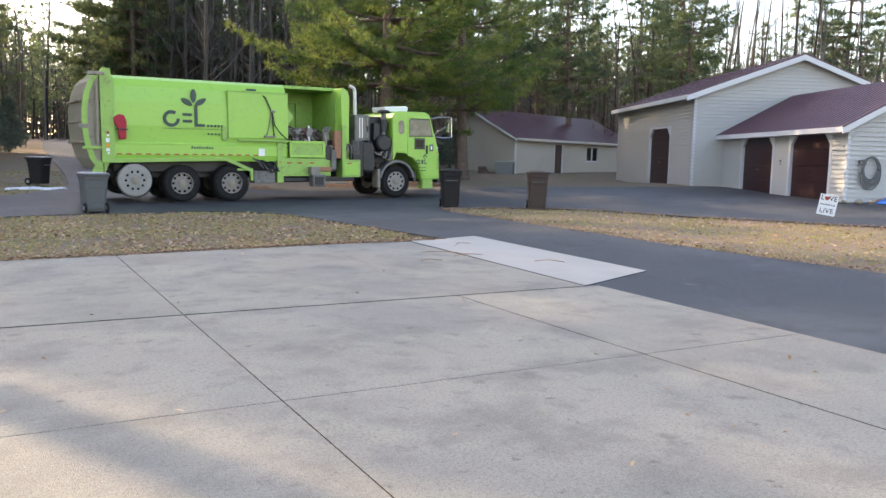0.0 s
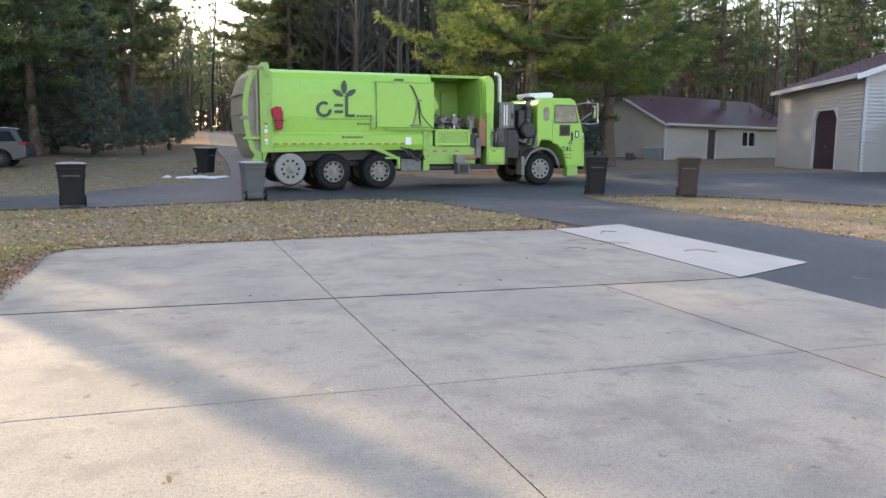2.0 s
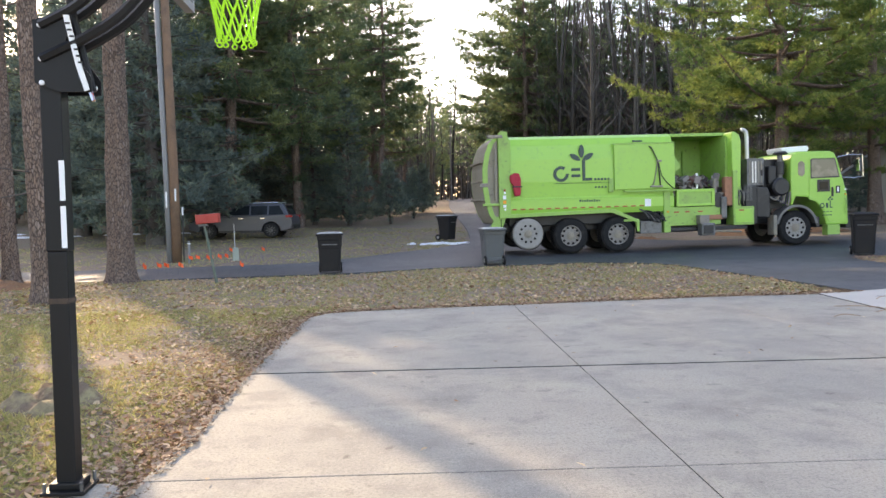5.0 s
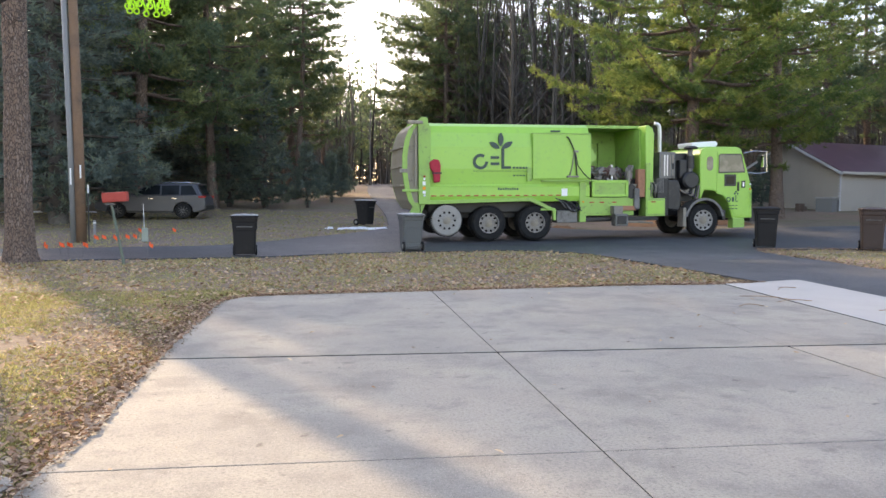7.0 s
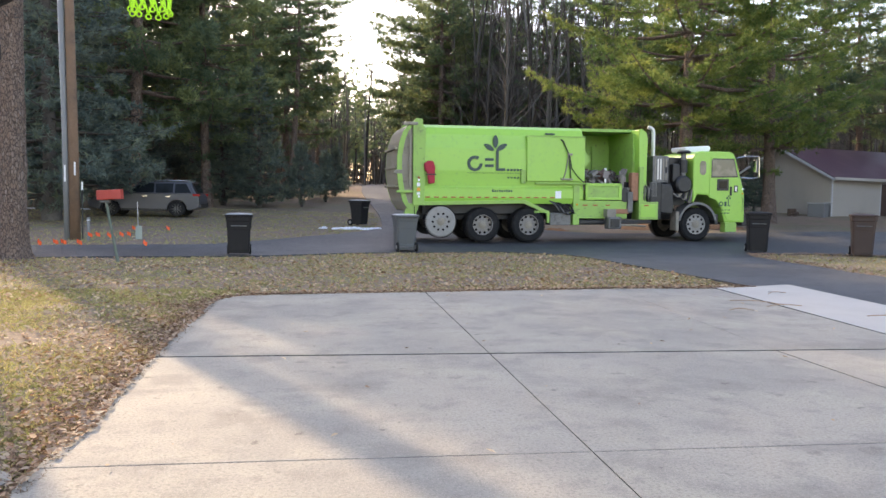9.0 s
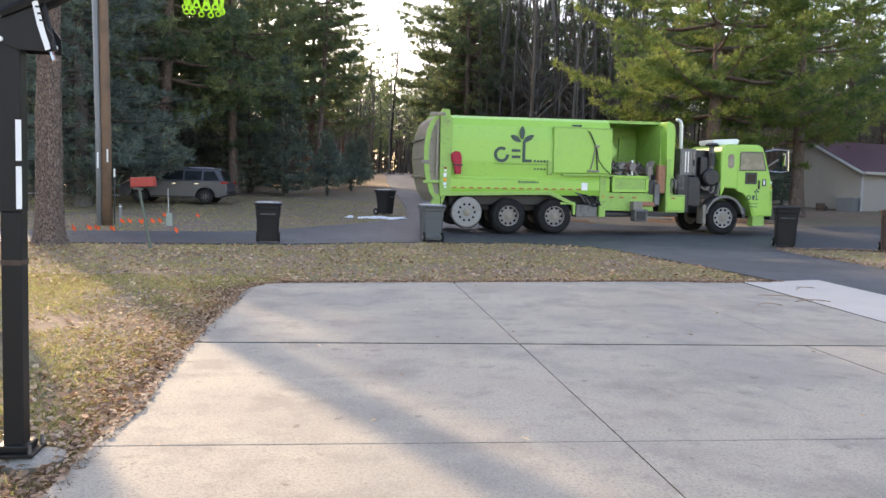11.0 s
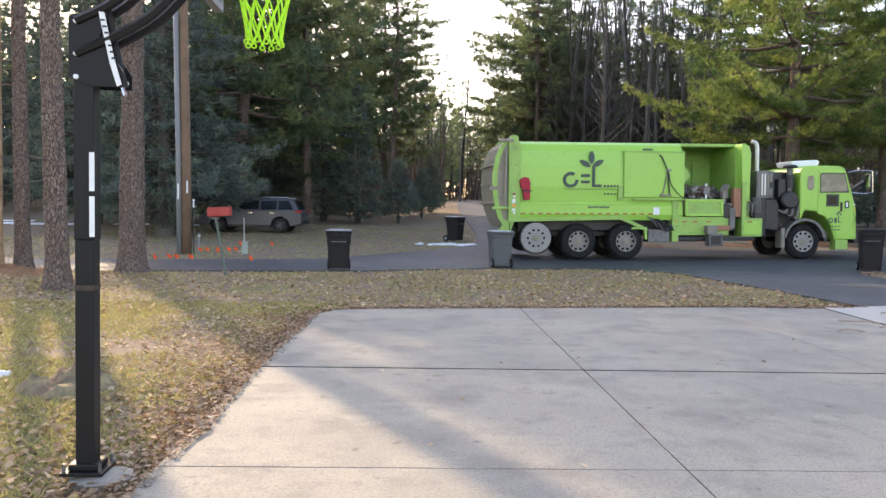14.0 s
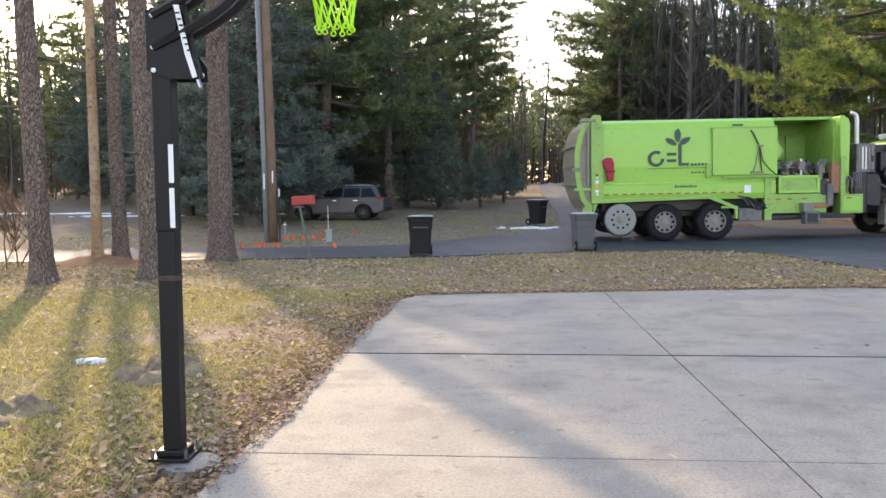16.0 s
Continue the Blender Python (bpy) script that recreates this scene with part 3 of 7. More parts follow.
def bare_tree(seed, height, trunk_r, branches=26, twigs=6, fine=True):
    rng = np.random.default_rng(seed)
    wv, wf = [], []
    zs = np.linspace(0, height, 8 if fine else 4)
    lean, bend = rng.normal(size=2) * 0.03, rng.normal(size=2) * 0.25
    c = np.stack([lean[0] * zs + bend[0] * np.sin(zs / height * 4), lean[1] * zs + bend[1] * np.sin(zs / height * 4), zs], 1)
    rod(wv, wf, c, trunk_r * (1 - 0.9 * zs / height) + 0.006, 6 if fine else 4)
    for k in range(branches):
        z = height * rng.uniform(0.22, 0.97)
        o = np.array([np.interp(z, zs, c[:, i]) for i in range(3)])
        az, ln = rng.uniform(0, 6.28), (height - z) * rng.uniform(0.10, 0.28) + 0.6
        up = rng.uniform(0.5, 1.3)
        d = np.array((math.cos(az), math.sin(az), up))
        d /= np.linalg.norm(d)
        mid = o + d * ln * 0.5 + rng.normal(size=3) * 0.06 * ln
        end = o + d * ln + np.array((0, 0, 0.12 * ln)) + rng.normal(size=3) * 0.08 * ln
        r = 0.006 + 0.010 * ln
        if fine:
            rod(wv, wf, [o, mid, end], [r, r * 0.65, 0.004], 3)
        else:
            sliver(wv, wf, o, end, r)
        for j in range(twigs):
            s = rng.uniform(0.25, 1.0)
            p = o + (mid - o) * min(1, 2 * s) + (end - mid) * max(0, 2 * s - 1)
            q = p + (d * 0.6 + rng.normal(size=3) * 0.55 + np.array((0, 0, 0.3))) * ln * rng.uniform(0.15, 0.4)
            sliver(wv, wf, p, q, 0.007)
    return np.concatenate(wv), np.concatenate(wf)


def spindle(seed, height, r, n):
    """A far tree: a tapering mass of drooping blades."""
    rng = np.random.default_rng(seed)
    f = rng.uniform(0.0, 1.0, n)
    a0, q = rng.uniform(0, 6.28, n), r * (1.05 - f) ** 0.7 * rng.uniform(0.2, 1.0, n)
    p = np.stack([q * np.cos(a0), q * np.sin(a0), height * f], 1)
    axis = np.stack([np.cos(a0) * 0.9, np.sin(a0) * 0.9, rng.normal(0.2, 0.5, n)], 1)
    return tufts(rng, p, axis, 2, 1.1, 0.36, 0.55)


TREE_MESH = {}


def tree(kind, x, y, spin=0.0, size=1.0, label="", name="pine_tree", category="tree", group=""):
    """A conifer of its own: an Empty with trunk and crown; alike trees share meshes."""
    wood, needle, args = CONIFERS[kind]
    top = thing(name, Matrix.Translation((x, y, land(x, y) - 0.05)) @ Matrix.Rotation(spin, 4, "Z") @ Matrix.Scale(size, 4), label, category, group)
    if kind not in TREE_MESH:
        wv, wf, nv, nf = conifer(**args)
        t = mesh_from("trunk", wv, wf, M[wood], top, smooth=True)
        c = mesh_from("crown", nv, nf, M[needle], top)
        TREE_MESH[kind] = (t.data, c.data)
    else:
        for nm, me in zip(("trunk", "crown"), TREE_MESH[kind]):
            new(nm, me).parent = top
    return top


CONIFERS = {
    "white_pine": ("bark", "pine", dict(seed=11, height=20, first=2.6, reach=7.4, trunk_r=0.36, step=1.15, per=7, rise=0.14, sag=0.24, blades=7, length=0.21, width=0.036, flat=0.10, shape=0.75, wide_at=0.2, fan=0.20)),
    "white_pine_b": ("bark", "pine", dict(seed=12, height=18, first=2.4, reach=6.4, trunk_r=0.30, step=1.1, per=7, rise=0.18, sag=0.22, blades=7, length=0.21, width=0.036, flat=0.10, shape=0.8, wide_at=0.2, fan=0.20)),
    "edge_pine": ("bark", "far_pine", dict(seed=13, height=18, first=4.0, reach=4.4, trunk_r=0.24, step=0.95, per=6, rise=0.08, sag=0.22, blades=6, length=0.27, width=0.05, flat=0.10, shape=0.7, wide_at=0.25, dead=14, fan=0.26)),
    "road_pine": ("bark", "far_pine", dict(seed=18, height=16, first=2.2, reach=5.0, trunk_r=0.22, step=0.85, per=6, rise=0.02, sag=0.18, flat=0.10, blades=6, length=0.27, width=0.048, shape=0.7, wide_at=0.22, dead=10, fan=0.24)),
    "tall_pine": ("grey_bark", "far_pine", dict(seed=19, height=20, first=9.5, reach=2.6, trunk_r=0.17, step=0.85, per=5, rise=0.12, sag=0.2, blades=6, length=0.28, width=0.05, shape=0.6, wide_at=0.3, dead=45, fan=0.24)),
    "thin_pine": ("bark", "far_pine", dict(seed=14, height=17, first=4.5, reach=3.0, trunk_r=0.16, step=0.75, per=5, rise=0.06, sag=0.2, blades=6, length=0.28, width=0.05, shape=0.6, wide_at=0.3, dead=24, fan=0.24)),
    "spruce": ("grey_bark", "spruce", dict(seed=15, height=20, first=0.6, reach=4.6, trunk_r=0.30, step=0.50, per=7, rise=-0.08, sag=0.12, blades=6, length=0.28, width=0.075, shape=0.9, wide_at=0.08, flat=0.16, fan=0.50)),
    "spruce_b": ("grey_bark", "spruce", dict(seed=16, height=14, first=0.4, reach=3.6, trunk_r=0.2, step=0.44, per=7, rise=-0.05, sag=0.12, blades=6, length=0.28, width=0.075, shape=0.95, wide_at=0.08, flat=0.16, fan=0.38)),
    "young_pine": ("grey_bark", "spruce", dict(seed=17, height=4.2, first=0.3, reach=1.6, trunk_r=0.06, step=0.32, per=6, rise=0.2, sag=0.1, dens=26, blades=7, length=0.22, width=0.05, shape=0.9, wide_at=0.15)),
}


def lawn_trunk(x, y, r, lean=(0, 0), wood="bark", seed=0, height=17.0, crown=True, label=""):
    """A tall red pine: a rough bare stem below a high crown."""
    rng = np.random.default_rng(seed)
    top = thing("red_pine" if crown else "dead_tree", pose(x, y, land(x, y) - 0.05, 0, 0, 0), label, "tree", "trees on the lawn")
    zs = np.concatenate([np.linspace(0, 7, 71), np.linspace(7.5, height, 14)])
    sides = 22
    ang = np.arange(sides) * 2 * math.pi / sides
    verts = []
    for z in zs:
        base = r * (1 - 0.55 * z / height) * (1 + 0.45 * math.exp(-z / 0.25))
        for a0 in ang:
            cx, cy = lean[0] * z, lean[1] * z
            rough = 1 + 0.10 * noise.noise((math.cos(a0) * 3 + seed, math.sin(a0) * 3, z * 1.1)) + 0.07 * noise.noise((math.cos(a0) * 9, math.sin(a0) * 9 + seed, z * 3.2))
            rr = base * rough * (1 + 0.12 * math.exp(-z / 0.3) * math.cos(a0 * 5 + seed))
            verts.append((cx + rr * math.cos(a0), cy + rr * math.sin(a0), z))
    n = len(zs)
    i = (np.arange(n - 1)[:, None] * sides + np.arange(sides)[None]).ravel()
    j = (np.arange(n - 1)[:, None] * sides + (np.arange(sides)[None] + 1) % sides).ravel()
    mesh_from("trunk", verts, np.stack([i, j, j + sides, i + sides], 1), M[wood], top, smooth=True)
    for k in range(9):
        wv, wf = [], []
        z = rng.uniform(1.8, 7.5)
        az, ln = rng.uniform(0, 6.28), rng.uniform(0.2, 1.1)
        p0 = np.array((lean[0] * z, lean[1] * z, z))
        rod(wv, wf, [p0, p0 + np.array((math.cos(az) * ln, math.sin(az) * ln, rng.uniform(-0.15, 0.15)))], [0.022, 0.006], 4)
        mesh_from("dead_limb", np.concatenate(wv), np.concatenate(wf), M["grey_bark"], top)
    if crown:
        _, _, nv, nf = conifer(seed=seed + 50, height=height + 1.5, first=11.0, reach=2.6, trunk_r=0.1, step=0.8, per=5, dens=9, blades=6, length=0.32, width=0.06)
        nv = nv + np.array((lean[0] * 13, lean[1] * 13, 0))
        mesh_from("crown", nv, nf, M["pine"], top)
    return top


def woods(name, spots, makers, mat, label, seed, smin=0.8, smax=1.2):
    """Many trees as one mass: copies of a few shapes at the given spots."""
    rng = np.random.default_rng(seed)
    vv, ff, base = [], [], 0
    for x, y in spots:
        v, f = makers[rng.integers(len(makers))]
        a0, s = rng.uniform(0, 6.28), rng.uniform(smin, smax)
        R = np.array(((math.cos(a0), -math.sin(a0), 0), (math.sin(a0), math.cos(a0), 0), (0, 0, 1)))
        vv.append((v * s) @ R.T + np.array((x, y, land(x, y) - 0.05)))
        ff.append(f + base)
        base += len(v)
    ob = mesh_from(name, np.concatenate(vv), np.concatenate(ff), M[mat])
    return tagged(ob, label, "woods", kind="stuff")


def scatter(rng, n, x0, x1, y0, y1, keep):
    out = []
    while len(out) < n:
        x, y = rng.uniform(x0, x1), rng.uniform(y0, y1)
        if keep(x, y):
            out.append((x, y))
    return out


def build_trees():
    tree("white_pine", 17.1, 36.4, 0.3, 1.0, "tall spreading white pine with sunlit yellow-green needles", "white_pine", group="pines behind the truck")
    tree("white_pine_b", 22.3, 37.6, 1.2, 1.05, "white pine with broad layered boughs beside a shed", "white_pine", group="pines behind the truck")
    # dark spruces left of the side road
    for k, (x, y, kind, sz) in enumerate([(-10.9, 34.6, "spruce", 1.0), (-16.5, 41, "spruce", 1.0), (-13.4, 41.5, "spruce", 1.2), (-12.5, 53, "spruce", 1.1), (-3.5, 45.5, "spruce_b", 0.57),
                                          (-5.6, 47, "spruce_b", 0.62), (-7.8, 56, "spruce", 1.05), (-20.5, 50, "spruce_b", 1.1), (-26.5, 54, "spruce", 1.0)]):
        tree(kind, x, y, k * 1.7, sz, "dense dark spruce with boughs to the ground", "spruce_tree", group="spruces beside the road")
    for k, (x, y, kind, sz) in enumerate([(-10.2, 46, "road_pine", 1.35), (-9.3, 41.6, "road_pine", 1.5), (-6.3, 45.5, "road_pine", 1.22), (-5.2, 60, "edge_pine", 1.2), (-2.3, 56, "thin_pine", 1.3), (-4.2, 53, "thin_pine", 1.15), (-2.9, 63, "road_pine", 1.2), (-15.5, 60, "road_pine", 1.4), (-23, 62, "edge_pine", 1.3), (-31, 60, "road_pine", 1.3), (-9, 66, "edge_pine", 1.1), (-3.8, 68, "edge_pine", 1.1), (-0.5, 74, "thin_pine", 1.1)]):
        tree(kind, x, y, k * 2.1, sz, "open-crowned pine with bare lower trunk", "pine_tree", group="pines left of the side road")
    for k, (x, y, kind, sz) in enumerate([(8.5, 62, "road_pine", 1.4), (10.6, 67, "road_pine", 1.4), (8.4, 57, "edge_pine", 1.05), (9.3, 60, "edge_pine", 1.0), (12.2, 58, "tall_pine", 0.95), (17.6, 49, "tall_pine", 0.95), (10.4, 70, "edge_pine", 1.1),
                                          (20.5, 48, "thin_pine", 1.1), (26, 52, "edge_pine", 1.1), (30, 56, "thin_pine", 1.2), (14.6, 54, "thin_pine", 1.1), (33, 50, "edge_pine", 1.1), (40, 55, "edge_pine", 1.2), (47, 46, "edge_pine", 1.1), (22, 56, "edge_pine", 1.15), (17.5, 58, "edge_pine", 1.1), (52, 36, "thin_pine", 1.15), (37, 47, "edge_pine", 1.0), (42, 40, "thin_pine", 1.1)]):
        tree(kind, x, y, k * 1.3, sz, "dark pine at the edge of the woods", "pine_tree", group="pines at the edge of the woods")
    for k, (x, y, sz) in enumerate([(13.2, 41.5, 1.0), (11.6, 42.8, 0.8), (15.3, 41.2, 0.9), (18.6, 41.0, 0.7), (-1.2, 46.5, 0.9), (0.2, 52, 0.8), (0.9, 60, 0.9), (24.8, 43.5, 0.8)]):
        tree("young_pine", x, y, k, sz, "young bushy evergreen at the edge of the woods", "young_evergreen", group="young evergreens")
    # stems on the lawn
    for x, y, r, lean, wood, seed, crown, label in [
            (-8.5, 14.3, 0.20, (-0.030, 0.0), "bark", 21, True, "tall red pine with flaky bark on a leafy lawn"),
            (-6.85, 15.3, 0.215, (-0.022, 0.0), "bark", 22, True, "tall red pine with thick flaky bark on the lawn"),
            (-6.95, 19.5, 0.30, (0.004, 0.0), "bark", 23, True, "stout pine trunk with flared mossy base at the roadside"),
            (-9.55, 19.5, 0.19, (-0.012, 0.0), "bark", 24, True, "slender red pine at the roadside"),
            (-10.0, 19.2, 0.13, (0.0, 0.0), "dead_wood", 25, False, "dead orange-brown stem stripped of bark")]:
        lawn_trunk(x, y, r, lean, wood, seed, 17.0, crown, label)
    rng = np.random.default_rng(5)
    shapes = [bare_tree(s, h, r, b, w) for s, h, r, b, w in [(1, 15, 0.13, 24, 4), (2, 17, 0.15, 28, 4), (3, 13, 0.09, 22, 4), (4, 16, 0.11, 26, 4), (5, 9, 0.06, 20, 4), (6, 18, 0.17, 24, 4)]]
    right = lambda x, y: x > 8.2 + max(0, (46 - y)) * 0.55 and not (15 < x < 44 and y < 45) and not (23 < x < 40 and 38 < y < 56) and y > 42 - max(0, x - 30) * 0.7
    gap = lambda x, y: y < 57 and x < 18.5 - 0.5 * (y - 36)
    right_open = lambda x, y: right(x, y) and (not gap(x, y) or rng.uniform() < 0.25)
    spots = scatter(rng, 430, 8, 85, 30, 100, right_open)
    spots += scatter(rng, 110, 10, 24, 43, 80, lambda x, y: x > 8.2 + max(0, (46 - y)) * 0.8 and 0.16 < x / y < 0.37 and (not gap(x, y) or rng.uniform() < 0.3))
    spots += scatter(rng, 130, 9, 27, 55, 72, lambda x, y: 0.15 < x / y < 0.38)
    woods("bare_woods", spots, shapes, "stem", "leafless grey-brown hardwoods standing close together", 6)
    left = lambda x, y: x < 2.2 and y > 60 + 0.3 * x
    woods("bare_woods", scatter(rng, 200, -80, 2.2, 48, 120, left), shapes, "stem", "leafless hardwoods beyond the dark spruces", 7)
    far = lambda x, y: True
    sapling = [bare_tree(s, h, r, 12, 2, False) for s, h, r in [(71, 9, 0.05), (72, 7, 0.035), (73, 11, 0.06), (74, 6, 0.03)]]
    woods("saplings", scatter(rng, 1100, 8, 95, 34, 105, lambda x, y: right(x, y) and not gap(x, y)), sapling, "stem", "thicket of thin leafless saplings", 61)
    woods("saplings", scatter(rng, 700, -90, 2.2, 55, 125, left), sapling, "stem", "thicket of thin leafless saplings", 62)
    woods("far_woods", scatter(rng, 500, -30, 45, 128, 190, far), sapling, "stem", "distant thicket closing off the side road", 63, 1.2, 1.9)
    woods("far_woods", scatter(rng, 130, -90, 90, 100, 190, lambda x, y: not 4.5 < x - (y - 90) * 0.025 < 8.5), shapes, "stem", "distant hazy leafless woods", 8, 1.0, 1.4)
    shut = scatter(rng, 90, -8, 20, 94, 126, far)
    woods("bare_woods", shut, shapes, "stem", "leafless hardwoods where the side road bends away", 64, 0.75, 1.15)
    wv, wf, nv, nf = conifer(seed=31, height=17, first=4, reach=3.0, trunk_r=0.2, step=0.95, per=5, dens=4.2, blades=4, length=0.55, width=0.15, shape=0.7, limb=2)
    spots = scatter(rng, 46, -75, -13, 52, 95, lambda x, y: x < -14 or y > 70) + scatter(rng, 60, 12, 95, 54, 105, lambda x, y: not (23 < x < 42 and y < 58) and not 0.19 < x / y < 0.37) + scatter(rng, 32, -80, 80, 105, 170, lambda x, y: not 2 < x < 11) + scatter(rng, 7, 2, 12, 135, 170, far)
    low = scatter(rng, 26, -10, 22, 95, 125, far)
    woods("evergreen_woods", low, [(nv, nf)], "far_pine", "young evergreens where the side road bends away", 65, 0.55, 0.95)
    woods("evergreen_woods", spots, [(nv, nf)], "far_pine", "distant evergreen crowns among bare trees", 9)
    woods("evergreen_stems", spots, [(wv, wf)], "bark", "dark stems of distant evergreens", 9)
    # distant forest closing the horizon
    ring = lambda lo, hi, n: [(r0 * math.sin(a0), r0 * math.cos(a0)) for r0, a0 in zip(rng.uniform(lo, hi, n), rng.uniform(-1.25, 1.35, n))]
    woods("far_forest", ring(125, 230, 1050), [spindle(s, 15, 2.6, 80) for s in (81, 82, 83)], "belt", "grey-brown leafless forest closing the horizon", 66, 0.6, 1.25)
    woods("far_forest", ring(120, 230, 420), [spindle(s, 15, 2.8, 90) for s in (84, 85)], "belt_green", "dark evergreens in the distant forest", 67, 0.5, 1.2)
    woods("far_forest", ring(118, 165, 520), [spindle(s, 7, 2.4, 70) for s in (88, 89)], "belt", "low grey-brown thicket at the foot of the distant forest", 69, 0.6, 1.2)
    west = lambda x, y: x < -14 - (y - 55) * 0.12
    woods("far_forest", scatter(rng, 70, -110, -12, 62, 110, west), [spindle(s, 13, 2.6, 150) for s in (86, 87)], "belt_green", "olive evergreens beyond the lawn", 68, 0.6, 1.25)
    brush = [bare_tree(s, 1.5, 0.012, 22, 5, False) for s in (41, 42, 43)]
    spots = scatter(rng, 150, 8.5, 60, 38, 56, lambda x, y: x > 8.2 + max(0, (46 - y)) * 0.62 and y > 40.2 and not (18 < x < 45 and y < 52)) + scatter(rng, 14, -14, -10.8, 14, 18.5, far) + scatter(rng, 80, -40, 1.0, 56, 66, far)
    woods("dry_brush", spots, brush, "brush", "dry brown brush and weeds along the edge of the woods", 10, 0.6, 1.3)


build_trees()


# ---- garbage truck
def arc(cx, cz, r, a0, a1, n):
    return [(cx + r * math.cos(radians(a0 + (a1 - a0) * k / n)), cz + r * math.sin(radians(a0 + (a1 - a0) * k / n))) for k in range(n + 1)]


def bars(bm, outline, y0=-0.006, y1=0.0):
    return prism(bm, outline, y0, y1, "y")


def wheel(parent, x, y, z, r, width, out, rim="rim", dish=0.035, disc=0.62, tyre="rubber"):
    """A truck wheel; out is -1 when its face looks towards -y."""
    top = part("wheel", lathe(bmesh.new(), [(r * 0.60, -width / 2), (r * 0.90, -width / 2), (r * 0.965, -width / 2 + 0.03), (r, -width / 2 + 0.07), (r, width / 2 - 0.07), (r * 0.965, width / 2 - 0.03), (r * 0.90, width / 2), (r * 0.60, width / 2)], 40, caps=False),
               tyre, parent, "black truck tyre" if tyre == "rubber" else "dust-covered raised tyre", smooth=False)
    top.location = (x, y, z)
    f = out * width / 2
    d = -out
    face = f + d * dish
    bm = lathe(bmesh.new(), [(r * disc, face + d * 0.02), (r * disc, f * 1.03), (r * (disc - 0.035), f * 1.03), (r * (disc - 0.06), face - d * 0.01), (r * (disc - 0.09), face), (r * 0.34, face - d * 0.012), (r * 0.25, face - d * 0.012)], 36)
    part("rim", bm, rim, top, smooth=False)
    reach = 0.05 if dish < 0.05 else 0.075
    part("hub", lathe(bmesh.new(), [(r * 0.25, face), (r * 0.235, face - d * 0.03), (r * 0.16, face - d * 0.04), (r * 0.15, face - d * reach), (r * 0.04, face - d * (reach + 0.01))], 24), "grime", top)
    holes, nuts = bmesh.new(), bmesh.new()
    ring = (disc - 0.09 + 0.34) / 2 + 0.045
    for k in range(10):
        a0 = 2 * math.pi * k / 10
        c = Matrix.Translation((math.cos(a0) * r * ring, face - d * 0.008, math.sin(a0) * r * ring))
        lathe(holes, [(r * 0.072, -0.008), (r * 0.072, 0.008)], 10, c)
        c = Matrix.Translation((math.cos(a0 + 0.3) * r * 0.30, face - d * 0.02, math.sin(a0 + 0.3) * r * 0.30))
        lathe(nuts, [(r * 0.03, -0.02), (r * 0.03, 0.02)], 6, c)
    part("hand_hole", holes, "hole_shade", top)["kind"] = "stuff"
    part("wheel_nut", nuts, "grime", top)["kind"] = "stuff"
    for k in range(2):
        bm = bmesh.new()
        n = 44
        for i in range(n):
            a0 = 2 * math.pi * (i + 0.5 * k) / n
            m = Matrix.Rotation(-a0, 4, "Y") @ Matrix.Translation((r + 0.002, (k - 0.5) * width * 0.48, 0))
            box(bm, -0.012, 0.014, -width * 0.2, width * 0.2, -0.022, 0.022, m=m)
        part("tread", bm, "rubber", top)["kind"] = "stuff"


